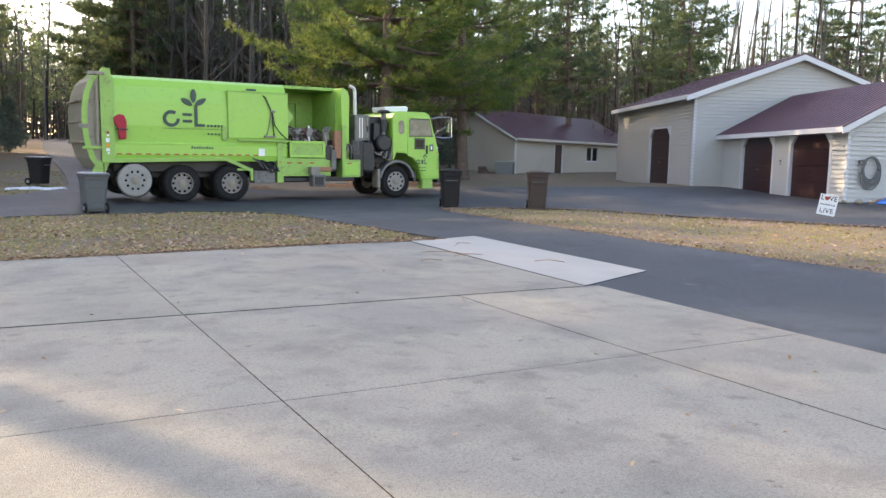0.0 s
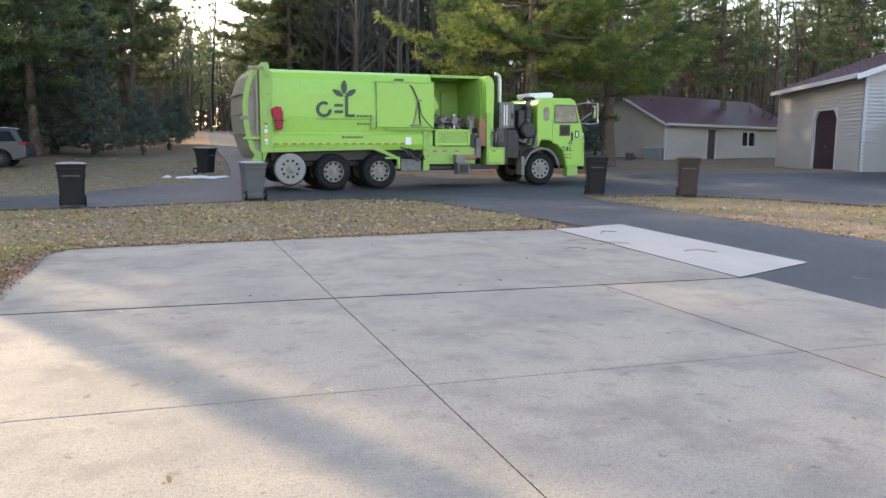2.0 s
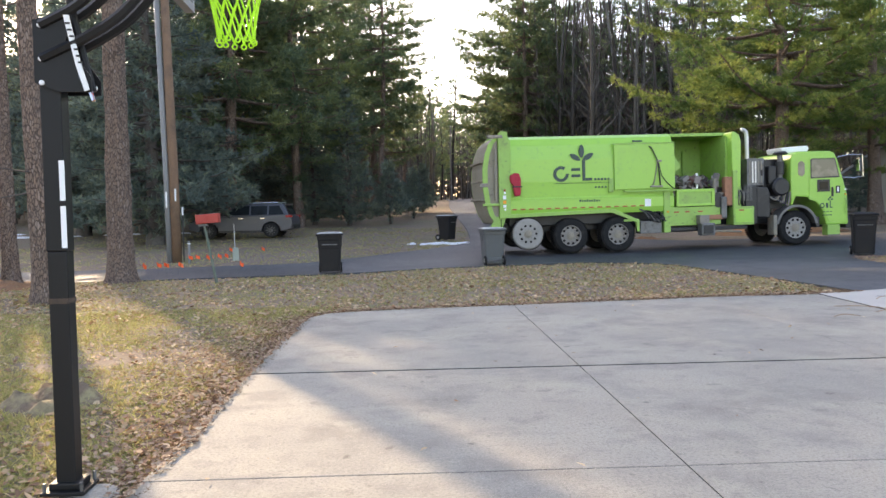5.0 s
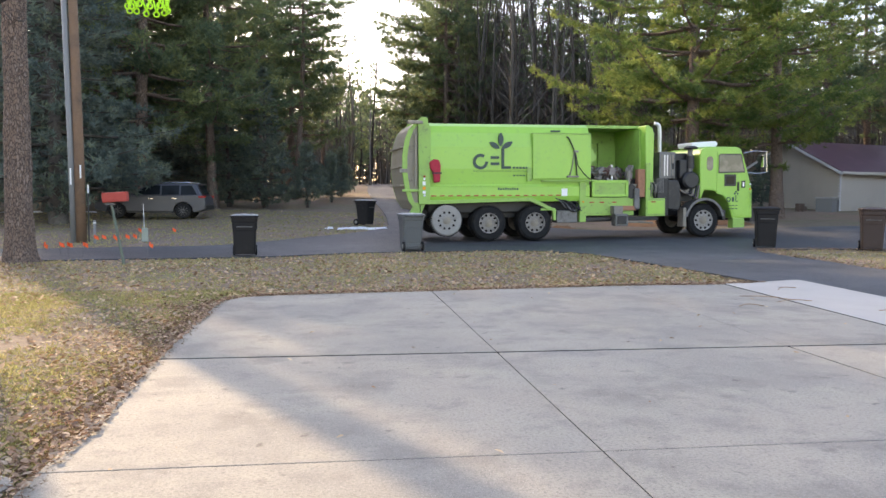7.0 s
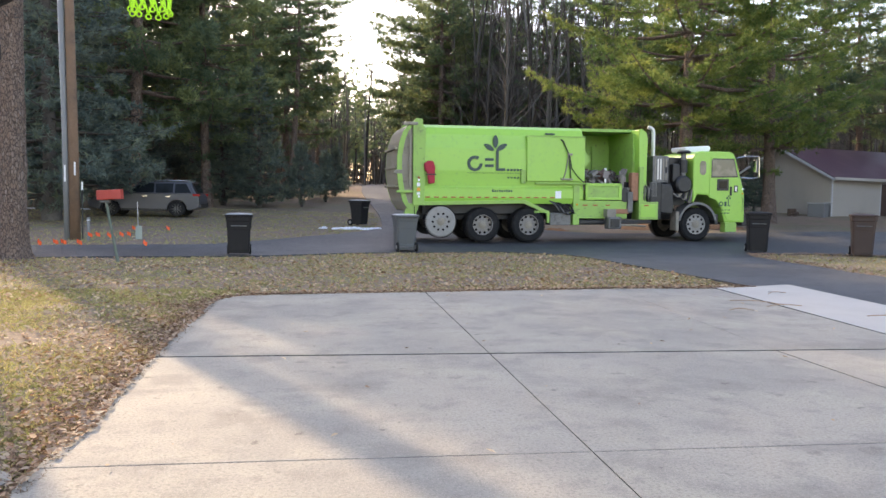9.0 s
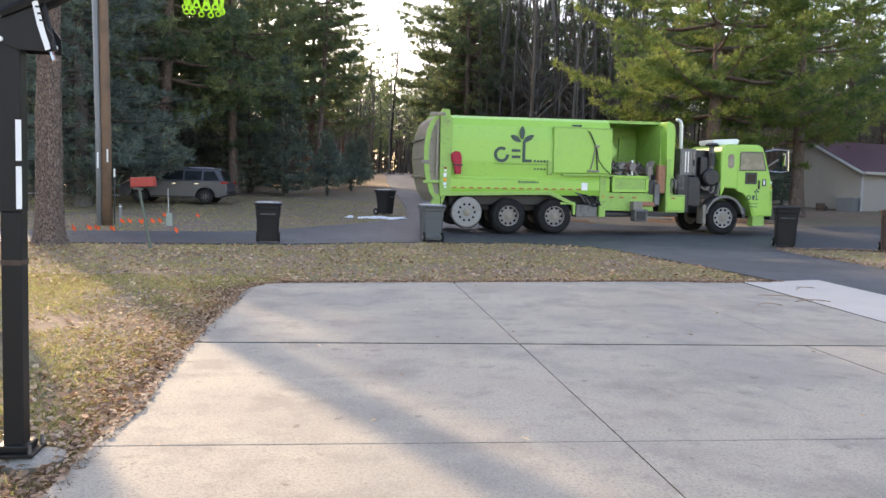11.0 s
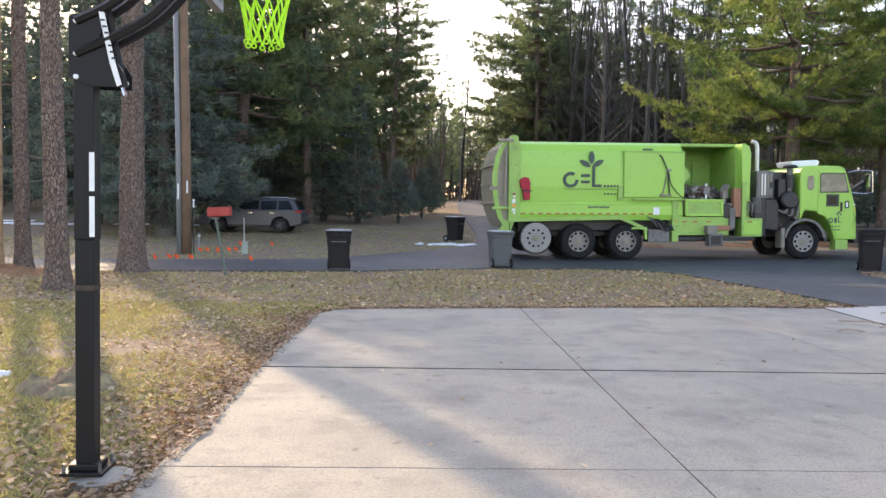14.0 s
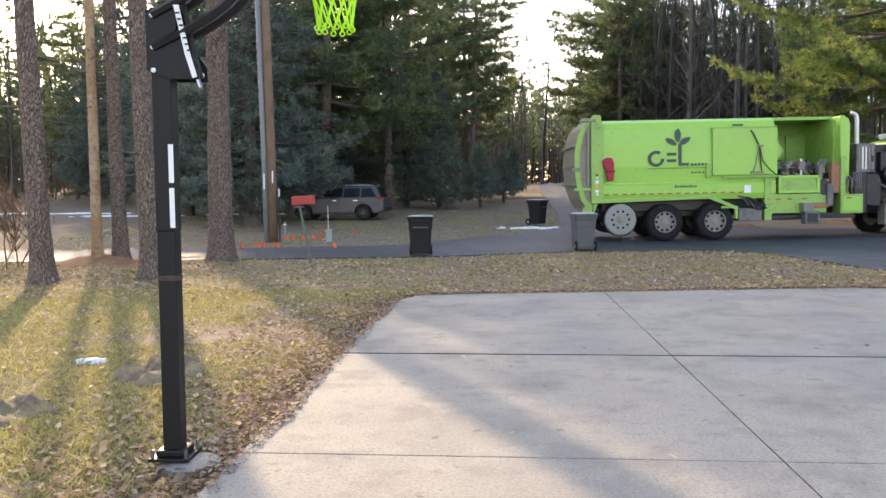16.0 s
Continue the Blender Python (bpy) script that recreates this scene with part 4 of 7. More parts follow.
def build_truck():
    base = Vector((5.93, 25.47, land(5.93, 26.7)))
    truck = thing("garbage_truck", Matrix.Translation(base) @ pose(0, 0, 0, 0, -0.75, 3.9), "lime-green side-loading garbage truck with open hopper on the road", "truck")
    P = lambda name, bm, mat, label="", smooth=False: part(name, bm, mat, truck, label, smooth)
    # chassis
    for y in (0.75, 1.55):
        P("chassis_rail", boxed(-3.1, 8.2, y, y + 0.1, 0.72, 1.0), "black")
    for x in (-2.2, -0.79, 0.77, 6.78):
        P("axle", tube(bmesh.new(), [(x, 0.2, 0.55), (x, 2.3, 0.55)], 0.09, 10), "black")
    P("underbody", boxed(-2.7, 5.2, 0.45, 2.05, 0.9, 1.26, bevel=0.02), "black")
    P("fuel_tank", tube(bmesh.new(), [(2.4, 1.95, 0.78), (4.4, 1.95, 0.78)], 0.3, 20), "grime")
    # body
    side = [(0.06, 1.24), (0.0, 1.42), (0.0, 1.72), (0.05, 1.80), (0.02, 2.3), (0.03, 3.0), (0.10, 3.45), (0.22, 3.66), (0.42, 3.76)]
    P("body", prism(bmesh.new(), side + [(2.5 - y, z) for y, z in side[::-1]], -2.76, 2.64, "x", bevel=0.012), "lime", "lime-green packer body with rounded top edge")
    P("rear_post", prism(bmesh.new(), [(-3.1, 1.18), (-2.74, 1.18), (-2.70, 3.5), (-2.70, 3.60), (-2.78, 3.72), (-2.80, 3.90), (-3.0, 3.92), (-3.1, 3.8)], -0.05, 0.16, bevel=0.015), "lime_dirty")
    P("rear_post", prism(bmesh.new(), [(-3.1, 1.18), (-2.74, 1.18), (-2.70, 3.5), (-2.70, 3.60), (-2.78, 3.72), (-2.80, 3.90), (-3.0, 3.92), (-3.1, 3.8)], 2.36, 2.55, bevel=0.015), "lime_dirty")
    gate = [(-3.1, 0.98), (-3.24, 1.02), (-3.42, 1.3), (-3.54, 1.7), (-3.61, 2.2), (-3.60, 2.75), (-3.52, 3.2), (-3.40, 3.52), (-3.22, 3.72), (-3.1, 3.74)]
    P("tailgate", prism(bmesh.new(), gate, 0.05, 2.45, bevel=0.03), "tan_steel", "mud-splashed bulging steel tailgate")
    shell = gate[1:-1]
    for y in (0.0, 2.40):
        P("tailgate_frame", prism(bmesh.new(), shell + [(x + 0.16, z) for x, z in shell[::-1]], y, y + 0.10, bevel=0.012), "lime_dirty", "worn lime-green edge of the tailgate")
    for z in (1.75, 2.35, 2.95):
        P("tailgate_rib", boxed(-3.66, -3.15, 0.12, 2.38, z, z + 0.07, bevel=0.01), "tan_steel")
    P("tailgate_hinge", boxed(-3.42, -2.95, -0.08, 0.12, 3.70, 3.80, bevel=0.02), "grime")
    P("tailgate_cylinder", tube(bmesh.new(), [(-3.2, -0.03, 1.75), (-3.18, -0.03, 3.4)], 0.04, 10), "tan_steel")
    P("latch", boxed(-3.70, -3.45, -0.04, 0.1, 2.18, 2.30, bevel=0.01), "grime")
    P("latch", boxed(-3.62, -3.05, -0.06, 0.08, 1.58, 1.66, bevel=0.01), "lime_dirty")
    P("rear_bumper", prism(bmesh.new(), [(-3.30, 0.62), (-3.12, 0.62), (-2.86, 1.24), (-3.22, 1.24), (-3.38, 0.9)], 0.02, 0.2, bevel=0.015), "lime_dirty")
    P("rear_bumper_beam", boxed(-3.3, -3.15, 0.2, 2.3, 0.65, 0.85, bevel=0.02), "grime")
    P("mud_flap", boxed(-3.06, -3.04, 0.0, 0.55, 0.28, 1.15), "rubber")
    for z in (1.98, 2.06, 1.46):
        P("marker_lamp", tube(bmesh.new(), [(-2.92, -0.07, z), (-2.92, -0.03, z)], 0.035, 12), "white" if z < 2 else "lamp_red")
    for z, h, mat in ((1.90, 0.12, "white"), (1.74, 0.10, "amber"), (1.60, 0.08, "white")):
        P("warning_sticker", boxed(-2.98, -2.88, -0.056, -0.05, z - h, z), mat)
    # skirt, stripe, fenders
    P("side_skirt", prism(bmesh.new(), [(-2.87, 1.18), (0.55, 1.26), (1.36, 0.92), (1.38, 0.62), (1.46, 0.62), (1.46, 0.98), (0.62, 1.37), (-2.87, 1.30)], -0.03, 0.10, bevel=0.008), "lime_dirty")
    for k in range(16):
        x = -2.70 + k * 0.278
        P("reflector_strip", boxed(x, x + 0.16, -0.008, 0.0, 1.425, 1.462), "reflector")
    P("fold_rail", boxed(-2.74, 0.62, -0.012, 0.03, 1.735, 1.765, bevel=0.005), "lime")
    # sliding side panel and its arm
    P("side_panel", boxed(0.66, 2.66, -0.045, 0.0, 1.98, 3.42, bevel=0.012), "lime", "square service panel on the body side")
    P("panel_top_rail", boxed(0.62, 2.66, -0.06, 0.01, 3.42, 3.46), "lime_dirty")
    P("panel_ledge", boxed(0.95, 2.75, -0.10, 0.0, 1.89, 1.94, bevel=0.006), "lime_dirty")
    P("panel_hinge", boxed(0.46, 0.62, -0.05, 0.02, 1.9, 2.35, bevel=0.02), "lime_dirty")
    P("panel_rod", tube(bmesh.new(), [(1.80, -0.08, 3.34), (1.88, -0.09, 3.28), (2.08, -0.10, 2.85), (2.16, -0.09, 2.05)], 0.022, 8), "black")
    P("panel_rod", tube(bmesh.new(), [(2.08, -0.08, 2.9), (1.98, -0.08, 2.3), (1.9, -0.08, 2.05)], 0.018, 8), "grime")
    P("panel_hose", tube(bmesh.new(), [(2.12, -0.07, 2.8), (2.2, -0.07, 2.4), (2.4, -0.07, 2.15), (2.62, -0.07, 1.96)], 0.014, 8), "black")
    P("rod_bracket", boxed(2.04, 2.20, -0.12, -0.04, 2.83, 2.90, bevel=0.01), "grime")
    P("rod_foot", boxed(1.82, 2.22, -0.13, -0.02, 2.02, 2.08, bevel=0.01), "grime")
    P("torn_flap", prism(bmesh.new(), [(2.66, 2.45), (2.86, 2.68), (2.70, 2.95), (2.66, 2.95)], -0.03, 0.0), "lime_dirty")
    # hopper
    P("hopper_wall", boxed(2.64, 4.9, 2.38, 2.46, 1.3, 3.72), "lime_dirty", "worn inner wall of the hopper")
    P("hopper_front", boxed(4.55, 4.64, 0.35, 2.38, 1.9, 3.62), "lime_dirty")
    P("hopper_panel", boxed(3.9, 4.55, 2.3, 2.378, 2.05, 3.35, bevel=0.01), "lime_dirty")
    P("hopper_column", prism(bmesh.new(), [(4.64, 1.95), (4.90, 1.95), (4.92, 3.45), (4.86, 3.66), (4.70, 3.76), (4.62, 3.74), (4.60, 3.4)], 0.0, 2.46, bevel=0.02), "lime")
    P("hopper_rail", boxed(2.62, 4.75, 0.62, 0.72, 3.68, 3.78, bevel=0.015), "lime_dirty")
    P("hopper_roof", boxed(2.64, 4.7, 0.72, 2.38, 3.70, 3.74), "lime_dirty")
    P("hopper_lip", boxed(2.64, 4.6, 2.30, 2.38, 3.30, 3.37), "lime_dirty")
    P("hopper_floor", boxed(2.64, 4.6, 0.1, 2.38, 1.72, 1.80), "grime")
    P("crossbar", boxed(2.70, 3.35, 0.28, 0.34, 2.16, 2.21), "steel")
    rng = random.Random(4)
    bm = bmesh.new()
    for k in range(120):
        m = Matrix.Translation((rng.uniform(2.75, 4.3), rng.uniform(0.25, 2.0), rng.uniform(1.82, 2.30))) @ Euler((rng.random() * 3, rng.random() * 3, rng.random() * 3)).to_matrix().to_4x4()
        s = rng.uniform(0.04, 0.16)
        box(bm, -s, s, -s * 0.7, s * 0.7, -s * rng.uniform(0.1, 0.6), s * 0.4, m=m)
    P("rubbish", bm, "trash", "mixed rubbish heaped in the hopper")["kind"] = "stuff"
    P("board_end", boxed(3.50, 3.56, 0.25, 0.3, 1.95, 2.45), "white")
    P("hopper_door", boxed(2.70, 3.98, -0.04, 0.05, 1.40, 1.92, bevel=0.012), "lime_dirty")
    for x0, x1, z0, z1 in ((2.70, 3.98, 1.84, 1.93), (2.70, 2.78, 1.40, 1.93), (3.88, 3.98, 1.40, 1.93), (2.70, 3.98, 1.38, 1.46)):
        P("door_frame", boxed(x0, x1, -0.075, -0.03, z0, z1, bevel=0.01), "lime")
    P("lower_beam", boxed(2.34, 4.2, -0.02, 0.35, 0.76, 1.36, bevel=0.015), "lime_dirty")
    P("lower_post", boxed(2.28, 2.50, -0.03, 0.3, 0.55, 1.86, bevel=0.015), "lime_dirty")
    P("lower_box", boxed(4.62, 5.32, -0.06, 0.5, 0.72, 1.32, bevel=0.02), "lime_dirty")
    P("lower_box_lid", boxed(4.68, 5.26, -0.075, -0.05, 0.80, 1.24, bevel=0.01), "lime")
    for x in (2.62, 2.98, 3.42, 4.8):
        P("reflector_strip", boxed(x, x + 0.16, -0.085 if x > 4 else -0.03, -0.06 if x > 4 else -0.018, 1.18, 1.22), "reflector")
    P("side_lamp", tube(bmesh.new(), [(2.40, -0.06, 1.22), (2.40, -0.02, 1.22)], 0.03, 10), "amber")
    P("notice", boxed(1.66, 1.86, -0.01, 0.0, 1.42, 1.66), "white")
    # lifting arm
    # Solid black block: the deep shade behind the arm, given as colour.
    P("arm_recess", boxed(4.02, 4.96, 0.32, 2.3, 1.30, 1.98), "black")
    P("recess_plate", boxed(4.72, 4.94, 0.05, 0.3, 1.32, 1.96, bevel=0.02), "lime_dirty")
    for k in range(6):
        x0 = 4.66 + 0.06 * k
        P("arm_hose", tube(bmesh.new(), curve_pts([(x0, 0.2, 2.0), (x0 + 0.08, -0.02, 1.75), (x0 + 0.02 * k, 0.0, 1.45), (x0 + 0.2, 0.15, 1.3)], 4), 0.02, 6), "black" if k % 2 else "grime")
    P("arm_post", boxed(4.36, 4.62, 0.0, 0.25, 1.36, 2.30, bevel=0.03), "rust")
    P("arm_guide", boxed(4.62, 4.78, -0.05, 0.1, 1.3, 2.5, bevel=0.02), "lime_dirty")
    P("arm_pulley", lathe(bmesh.new(), [(0.05, -0.06), (0.24, -0.06), (0.26, 0.0), (0.24, 0.06), (0.05, 0.06)], 24, Matrix.Translation((4.12, 0.02, 1.55)) @ Matrix.Diagonal((0.7, 1, 1.0, 1))), "black")
    P("arm_strut", boxed(4.18, 4.38, -0.12, 0.02, 0.95, 1.66, bevel=0.05), "steel")
    P("arm_cylinder", tube(bmesh.new(), [(4.02, 0.05, 2.25), (4.04, 0.05, 1.6)], 0.06, 10), "grime")
    P("arm_rust_tray", boxed(3.72, 4.25, -0.1, 0.2, 0.92, 1.08, bevel=0.03), "rust")
    P("grabber_bracket", boxed(3.36, 3.68, -0.32, 0.0, 0.80, 1.08, bevel=0.02), "grime")
    P("grabber", boxed(3.40, 3.86, -0.36, 0.0, 0.42, 0.82, bevel=0.04), "steel")
    P("grabber_pad", boxed(3.46, 3.78, -0.39, -0.35, 0.48, 0.76, bevel=0.02), "black")
    P("arm_rail", boxed(2.5, 5.1, 0.0, 0.25, 0.58, 0.70, bevel=0.02), "black")
    P("slide_rod", tube(bmesh.new(), [(3.9, -0.02, 0.55), (4.9, -0.02, 0.50)], 0.03, 8), "grime")
    # hydraulic hoses and boxes under the body
    for k in range(9):
        x0 = 1.55 + 0.06 * k
        pts = curve_pts([(x0 - 0.1, 0.05, 1.36 - 0.02 * k), (x0 + 0.1, -0.03 - 0.02 * (k % 3), 1.22 - 0.03 * (k % 4)), (x0 + 0.28, -0.05, 1.02 - 0.03 * (k % 5)), (2.35, 0.02, 1.0 + 0.05 * (k % 4))], 4)
        P("hydraulic_hose", tube(bmesh.new(), pts, 0.022, 6), "steel" if k % 3 == 0 else "black")
    P("tool_box", boxed(1.5, 2.22, 0.02, 0.5, 0.54, 0.94, bevel=0.02), "steel", "scuffed grey steel tool box")
    P("ledge_step", boxed(0.95, 1.45, 0.0, 0.4, 0.95, 1.02), "lime_dirty")
    # red bag strapped to the side
    P("red_bag", prism(bmesh.new(), [(-2.76, 2.50), (-2.62, 2.60), (-2.46, 2.58), (-2.40, 2.40), (-2.42, 1.88), (-2.62, 1.86), (-2.66, 2.22), (-2.74, 2.30)], -0.14, -0.005, bevel=0.045), "red", "red canvas bag strapped to the body side")
    P("bag_strap", boxed(-2.70, -2.38, -0.155, -0.135, 2.14, 2.18), "black")
    # engine bay between hopper and cab
    P("engine_box", boxed(5.20, 5.78, 0.15, 2.3, 1.98, 2.88, bevel=0.02), "steel", "dull steel box behind the cab")
    # Added upright bars; the two bright ones paint in a shiny vertical streak.
    for k in range(5):
        P("box_louvre", boxed(5.27 + 0.10 * k, 5.31 + 0.10 * k, 0.135, 0.15, 2.08, 2.78), "bright_pipe" if k in (1, 2) else "grime")
    P("box_latch", boxed(5.66, 5.72, 0.12, 0.15, 2.3, 2.5, bevel=0.01), "black")
    P("engine_side", boxed(5.79, 6.5, 0.30, 0.54, 1.2, 2.84, bevel=0.02), "black")
    P("engine_cover", boxed(5.80, 6.66, 0.55, 2.3, 1.2, 2.86, bevel=0.03), "grime")
    P("battery_box", boxed(5.05, 5.45, -0.02, 0.5, 0.72, 1.98, bevel=0.03), "black")
    P("air_tank", prism(bmesh.new(), [(5.42, 0.95), (5.86, 0.9), (5.90, 1.1), (5.88, 1.75), (5.80, 1.92), (5.42, 1.95)], -0.04, 0.45, bevel=0.05), "black")
    P("air_cleaner", lathe(bmesh.new(), [(0.04, -0.12), (0.24, -0.12), (0.30, -0.06), (0.30, 0.45), (0.1, 0.5)], 28, Matrix.Translation((6.28, 0.05, 1.92))), "black")
    P("intake_pipe", tube(bmesh.new(), [(6.33, 0.15, 2.15), (6.33, 0.15, 2.98)], 0.09, 16), "steel")
    P("intake_filter", tube(bmesh.new(), [(6.33, 0.15, 2.32), (6.33, 0.15, 2.75)], 0.14, 18), "black")
    P("intake_cap", tube(bmesh.new(), [(6.35, 0.15, 2.98), (6.35, 0.15, 3.02), (6.35, 0.15, 3.08)], [0.22, 0.24, 0.16], 20), "black")
    P("engine_unit", boxed(5.92, 6.2, 0.1, 0.6, 2.0, 2.62, bevel=0.05), "black")
    for k in range(5):
        P("engine_hose", tube(bmesh.new(), curve_pts([(5.95 + 0.1 * k, 0.1, 1.6), (6.1 + 0.1 * k, -0.02, 1.5 - 0.05 * k), (6.3 + 0.08 * k, 0.05, 1.75)], 4), 0.03, 6), "black" if k % 2 else "grime")
    P("exhaust_stack", tube(bmesh.new(), curve_pts([(5.58, 0.9, 2.3), (5.58, 0.9, 3.2), (5.57, 0.9, 3.72), (5.50, 0.9, 3.86), (5.38, 0.9, 3.90)], 4), 0.065, 14), "bright_pipe", smooth=True)
    for k in range(6):
        P("cooling_fin", boxed(5.0 + 0.05 * k, 5.02 + 0.05 * k, -0.03, 0.3, 1.5, 2.0), "steel")
    # cab
    cab = [(6.64, 1.2), (6.62, 2.82), (6.70, 2.98), (6.9, 3.06), (8.0, 3.06), (8.16, 2.98), (8.24, 2.80), (8.46, 2.1), (8.60, 1.6), (8.62, 0.62), (7.86, 0.62), (7.72, 1.12), (7.5, 1.38), (7.15, 1.56), (6.8, 1.58)]
    bm = prism(bmesh.new(), cab, 0.0, 2.45, "y", bevel=0.05)
    P("cab", bm, "lime", "lime-green flat-faced cab with rounded roof edges")
    P("cab_door", prism(bmesh.new(), [(7.24, 1.48), (7.50, 1.40), (7.76, 1.16), (7.92, 0.72), (8.44, 0.72), (8.46, 1.6), (8.36, 2.05), (8.16, 2.88), (7.26, 2.88)], -0.018, 0.012, bevel=0.012), "lime")
    P("side_window", prism(bmesh.new(), [(7.33, 2.20), (8.27, 2.22), (8.13, 2.78), (7.38, 2.78), (7.33, 2.74)], -0.030, -0.015), "cab_glass", "cab window showing the pale interior")
    P("window_rubber", prism(bmesh.new(), [(7.30, 2.16), (8.32, 2.18), (8.16, 2.82), (7.36, 2.82), (7.30, 2.76)], -0.024, -0.016), "black")
    P("low_window", boxed(7.53, 7.97, -0.034, -0.015, 1.72, 2.12, bevel=0.008), "black")
    P("low_window_pane", boxed(7.60, 7.90, -0.040, -0.033, 1.79, 2.05), "glass")
    P("rear_window", prism(bmesh.new(), arc(6.99, 2.62, 0.115, 0, 180, 8) + arc(6.99, 2.36, 0.115, 180, 360, 8), -0.012, 0.004), "cab_glass")
    P("door_handle", boxed(8.02, 8.08, -0.06, -0.015, 1.55, 1.86, bevel=0.01), "black")
    P("door_latch", boxed(8.18, 8.32, -0.04, -0.015, 1.66, 1.90, bevel=0.02), "black")
    P("latch_pad", boxed(8.21, 8.27, -0.05, -0.038, 1.70, 1.86), "white")
    P("windscreen", prism(bmesh.new(), [(8.27, 2.86), (8.265, 2.78), (8.47, 2.12), (8.475, 2.2)], 0.25, 2.2), "glass")
    P("roof_cap", prism(bmesh.new(), [(6.72, 3.06), (7.62, 3.06), (7.70, 3.22), (7.62, 3.30), (6.66, 3.24)], 0.7, 1.7, bevel=0.05), "white", "white plastic fairing on the cab roof")
    P("cab_step", boxed(7.88, 8.32, -0.02, 0.3, 0.28, 0.62, bevel=0.02), "lime_dirty")
    P("step_tread", boxed(7.90, 8.30, -0.05, 0.3, 0.27, 0.30), "steel")
    P("front_bumper", boxed(8.56, 8.80, 0.05, 2.4, 0.5, 0.9, bevel=0.03), "black")
    for z in (1.62, 1.78):
        P("turn_lamp", tube(bmesh.new(), [(8.52, -0.03, z), (8.52, 0.02, z)], 0.03, 10), "amber" if z < 1.7 else "white")
    P("grab_rail", tube(bmesh.new(), [(8.46, -0.06, 1.0), (8.5, -0.08, 1.05), (8.5, -0.08, 1.45), (8.46, -0.06, 1.5)], 0.018, 8), "lime_dirty")
    P("mirror_bracket", tube(bmesh.new(), [(8.24, -0.02, 2.84), (8.5, -0.22, 2.9), (8.88, -0.38, 2.88), (8.90, -0.38, 2.18), (8.66, -0.25, 2.14), (8.42, -0.02, 2.18)], 0.022, 8), "chrome")
    P("mirror", boxed(8.74, 8.80, -0.46, -0.26, 2.32, 2.78, bevel=0.02), "steel")
    P("mirror_glass", boxed(8.728, 8.738, -0.44, -0.28, 2.36, 2.74), "chrome")
    fender = arc(6.78, 0.60, 0.72, 8, 172, 18)
    inner = arc(6.78, 0.60, 0.64, 172, 8, 18)
    P("front_fender", prism(bmesh.new(), fender + inner, -0.10, 0.42, "y"), "steel", "scuffed grey steel wheel arch")
    P("fender_flap", boxed(5.98, 6.10, -0.08, 0.35, 0.35, 1.0, bevel=0.02), "grime")
    P("splash_guard", boxed(7.48, 7.6, -0.02, 0.35, 0.55, 0.9, bevel=0.02), "black")
    # wheels
    for x in (-0.79, 0.77):
        wheel(truck, x, 0.16, 0.555, 0.555, 0.27, -1, "rim", 0.085, 0.60)
        wheel(truck, x, 0.48, 0.555, 0.555, 0.27, -1)
        wheel(truck, x, 2.30, 0.555, 0.555, 0.5, 1)
    wheel(truck, -2.2, 0.10, 0.66, 0.505, 0.28, -1, "dusty", 0.012, 0.70, "dusty")
    wheel(truck, -2.2, 2.25, 0.66, 0.49, 0.3, 1, "dusty")
    wheel(truck, 6.78, 0.16, 0.56, 0.56, 0.30, -1, "dusty", 0.03, 0.62)
    wheel(truck, 6.78, 2.28, 0.56, 0.56, 0.30, 1)
    # emblem: plain dark shapes with a sprig of three leaves
    y0, y1 = -0.012, 0.026
    ring = arc(-1.08, 2.53, 0.25, 55, 360, 30) + arc(-1.08, 2.53, 0.155, 360, 55, 30)
    P("emblem_ring", prism(bmesh.new(), ring, y0, y1), "logo")
    for z in (2.42, 2.62):
        P("emblem_bar", boxed(-0.74, -0.46, y0, y1, z, z + 0.085), "logo")
    P("emblem_stem", boxed(-0.38, -0.29, y0, y1, 2.30, 2.95), "logo")
    P("emblem_foot", boxed(-0.29, -0.07, y0, y1, 2.30, 2.385), "logo")
    for cx, cz, tilt, ln, wd in ((-0.40, 3.24, 90, 0.21, 0.085), (-0.61, 3.05, 148, 0.19, 0.08), (-0.19, 3.06, 32, 0.20, 0.085)):
        t = radians(tilt)
        leaf = []
        for k in range(16):
            u = 2 * math.pi * k / 16
            px, pz = ln * math.cos(u), wd * math.sin(u) * (1 - 0.35 * math.cos(u) ** 2)
            leaf.append((cx + px * math.cos(t) - pz * math.sin(t), cz + px * math.sin(t) + pz * math.cos(t)))
        P("emblem_leaf", prism(bmesh.new(), leaf, y0, y1 + 0.03), "logo")
    for k in range(5):
        P("lettering_bar", boxed(0.0 + 0.11 * k, 0.07 + 0.11 * k, -0.002, 0.026, 2.30, 2.37), "logo")
        P("lettering_bar", boxed(0.02 + 0.11 * k, 0.07 + 0.11 * k, -0.002, 0.026, 2.06, 2.11), "logo")
    P("underline", boxed(-1.33, 0.55, 0.0, 0.026, 2.225, 2.235), "logo")
    for k in range(9):
        P("lettering_bar", boxed(-0.50 + 0.078 * k, -0.45 + 0.078 * k, -0.008, 0.0, 1.62, 1.68 if k % 3 else 1.70), "logo")
    P("number_bar", boxed(1.30, 1.62, 0.04, 0.09, 3.50, 3.55), "logo")
    ring = arc(7.70, 1.26, 0.085, 0, 359, 18) + arc(7.70, 1.26, 0.05, 359, 0, 18)
    P("door_emblem_ring", prism(bmesh.new(), ring, -0.024, -0.016), "logo")
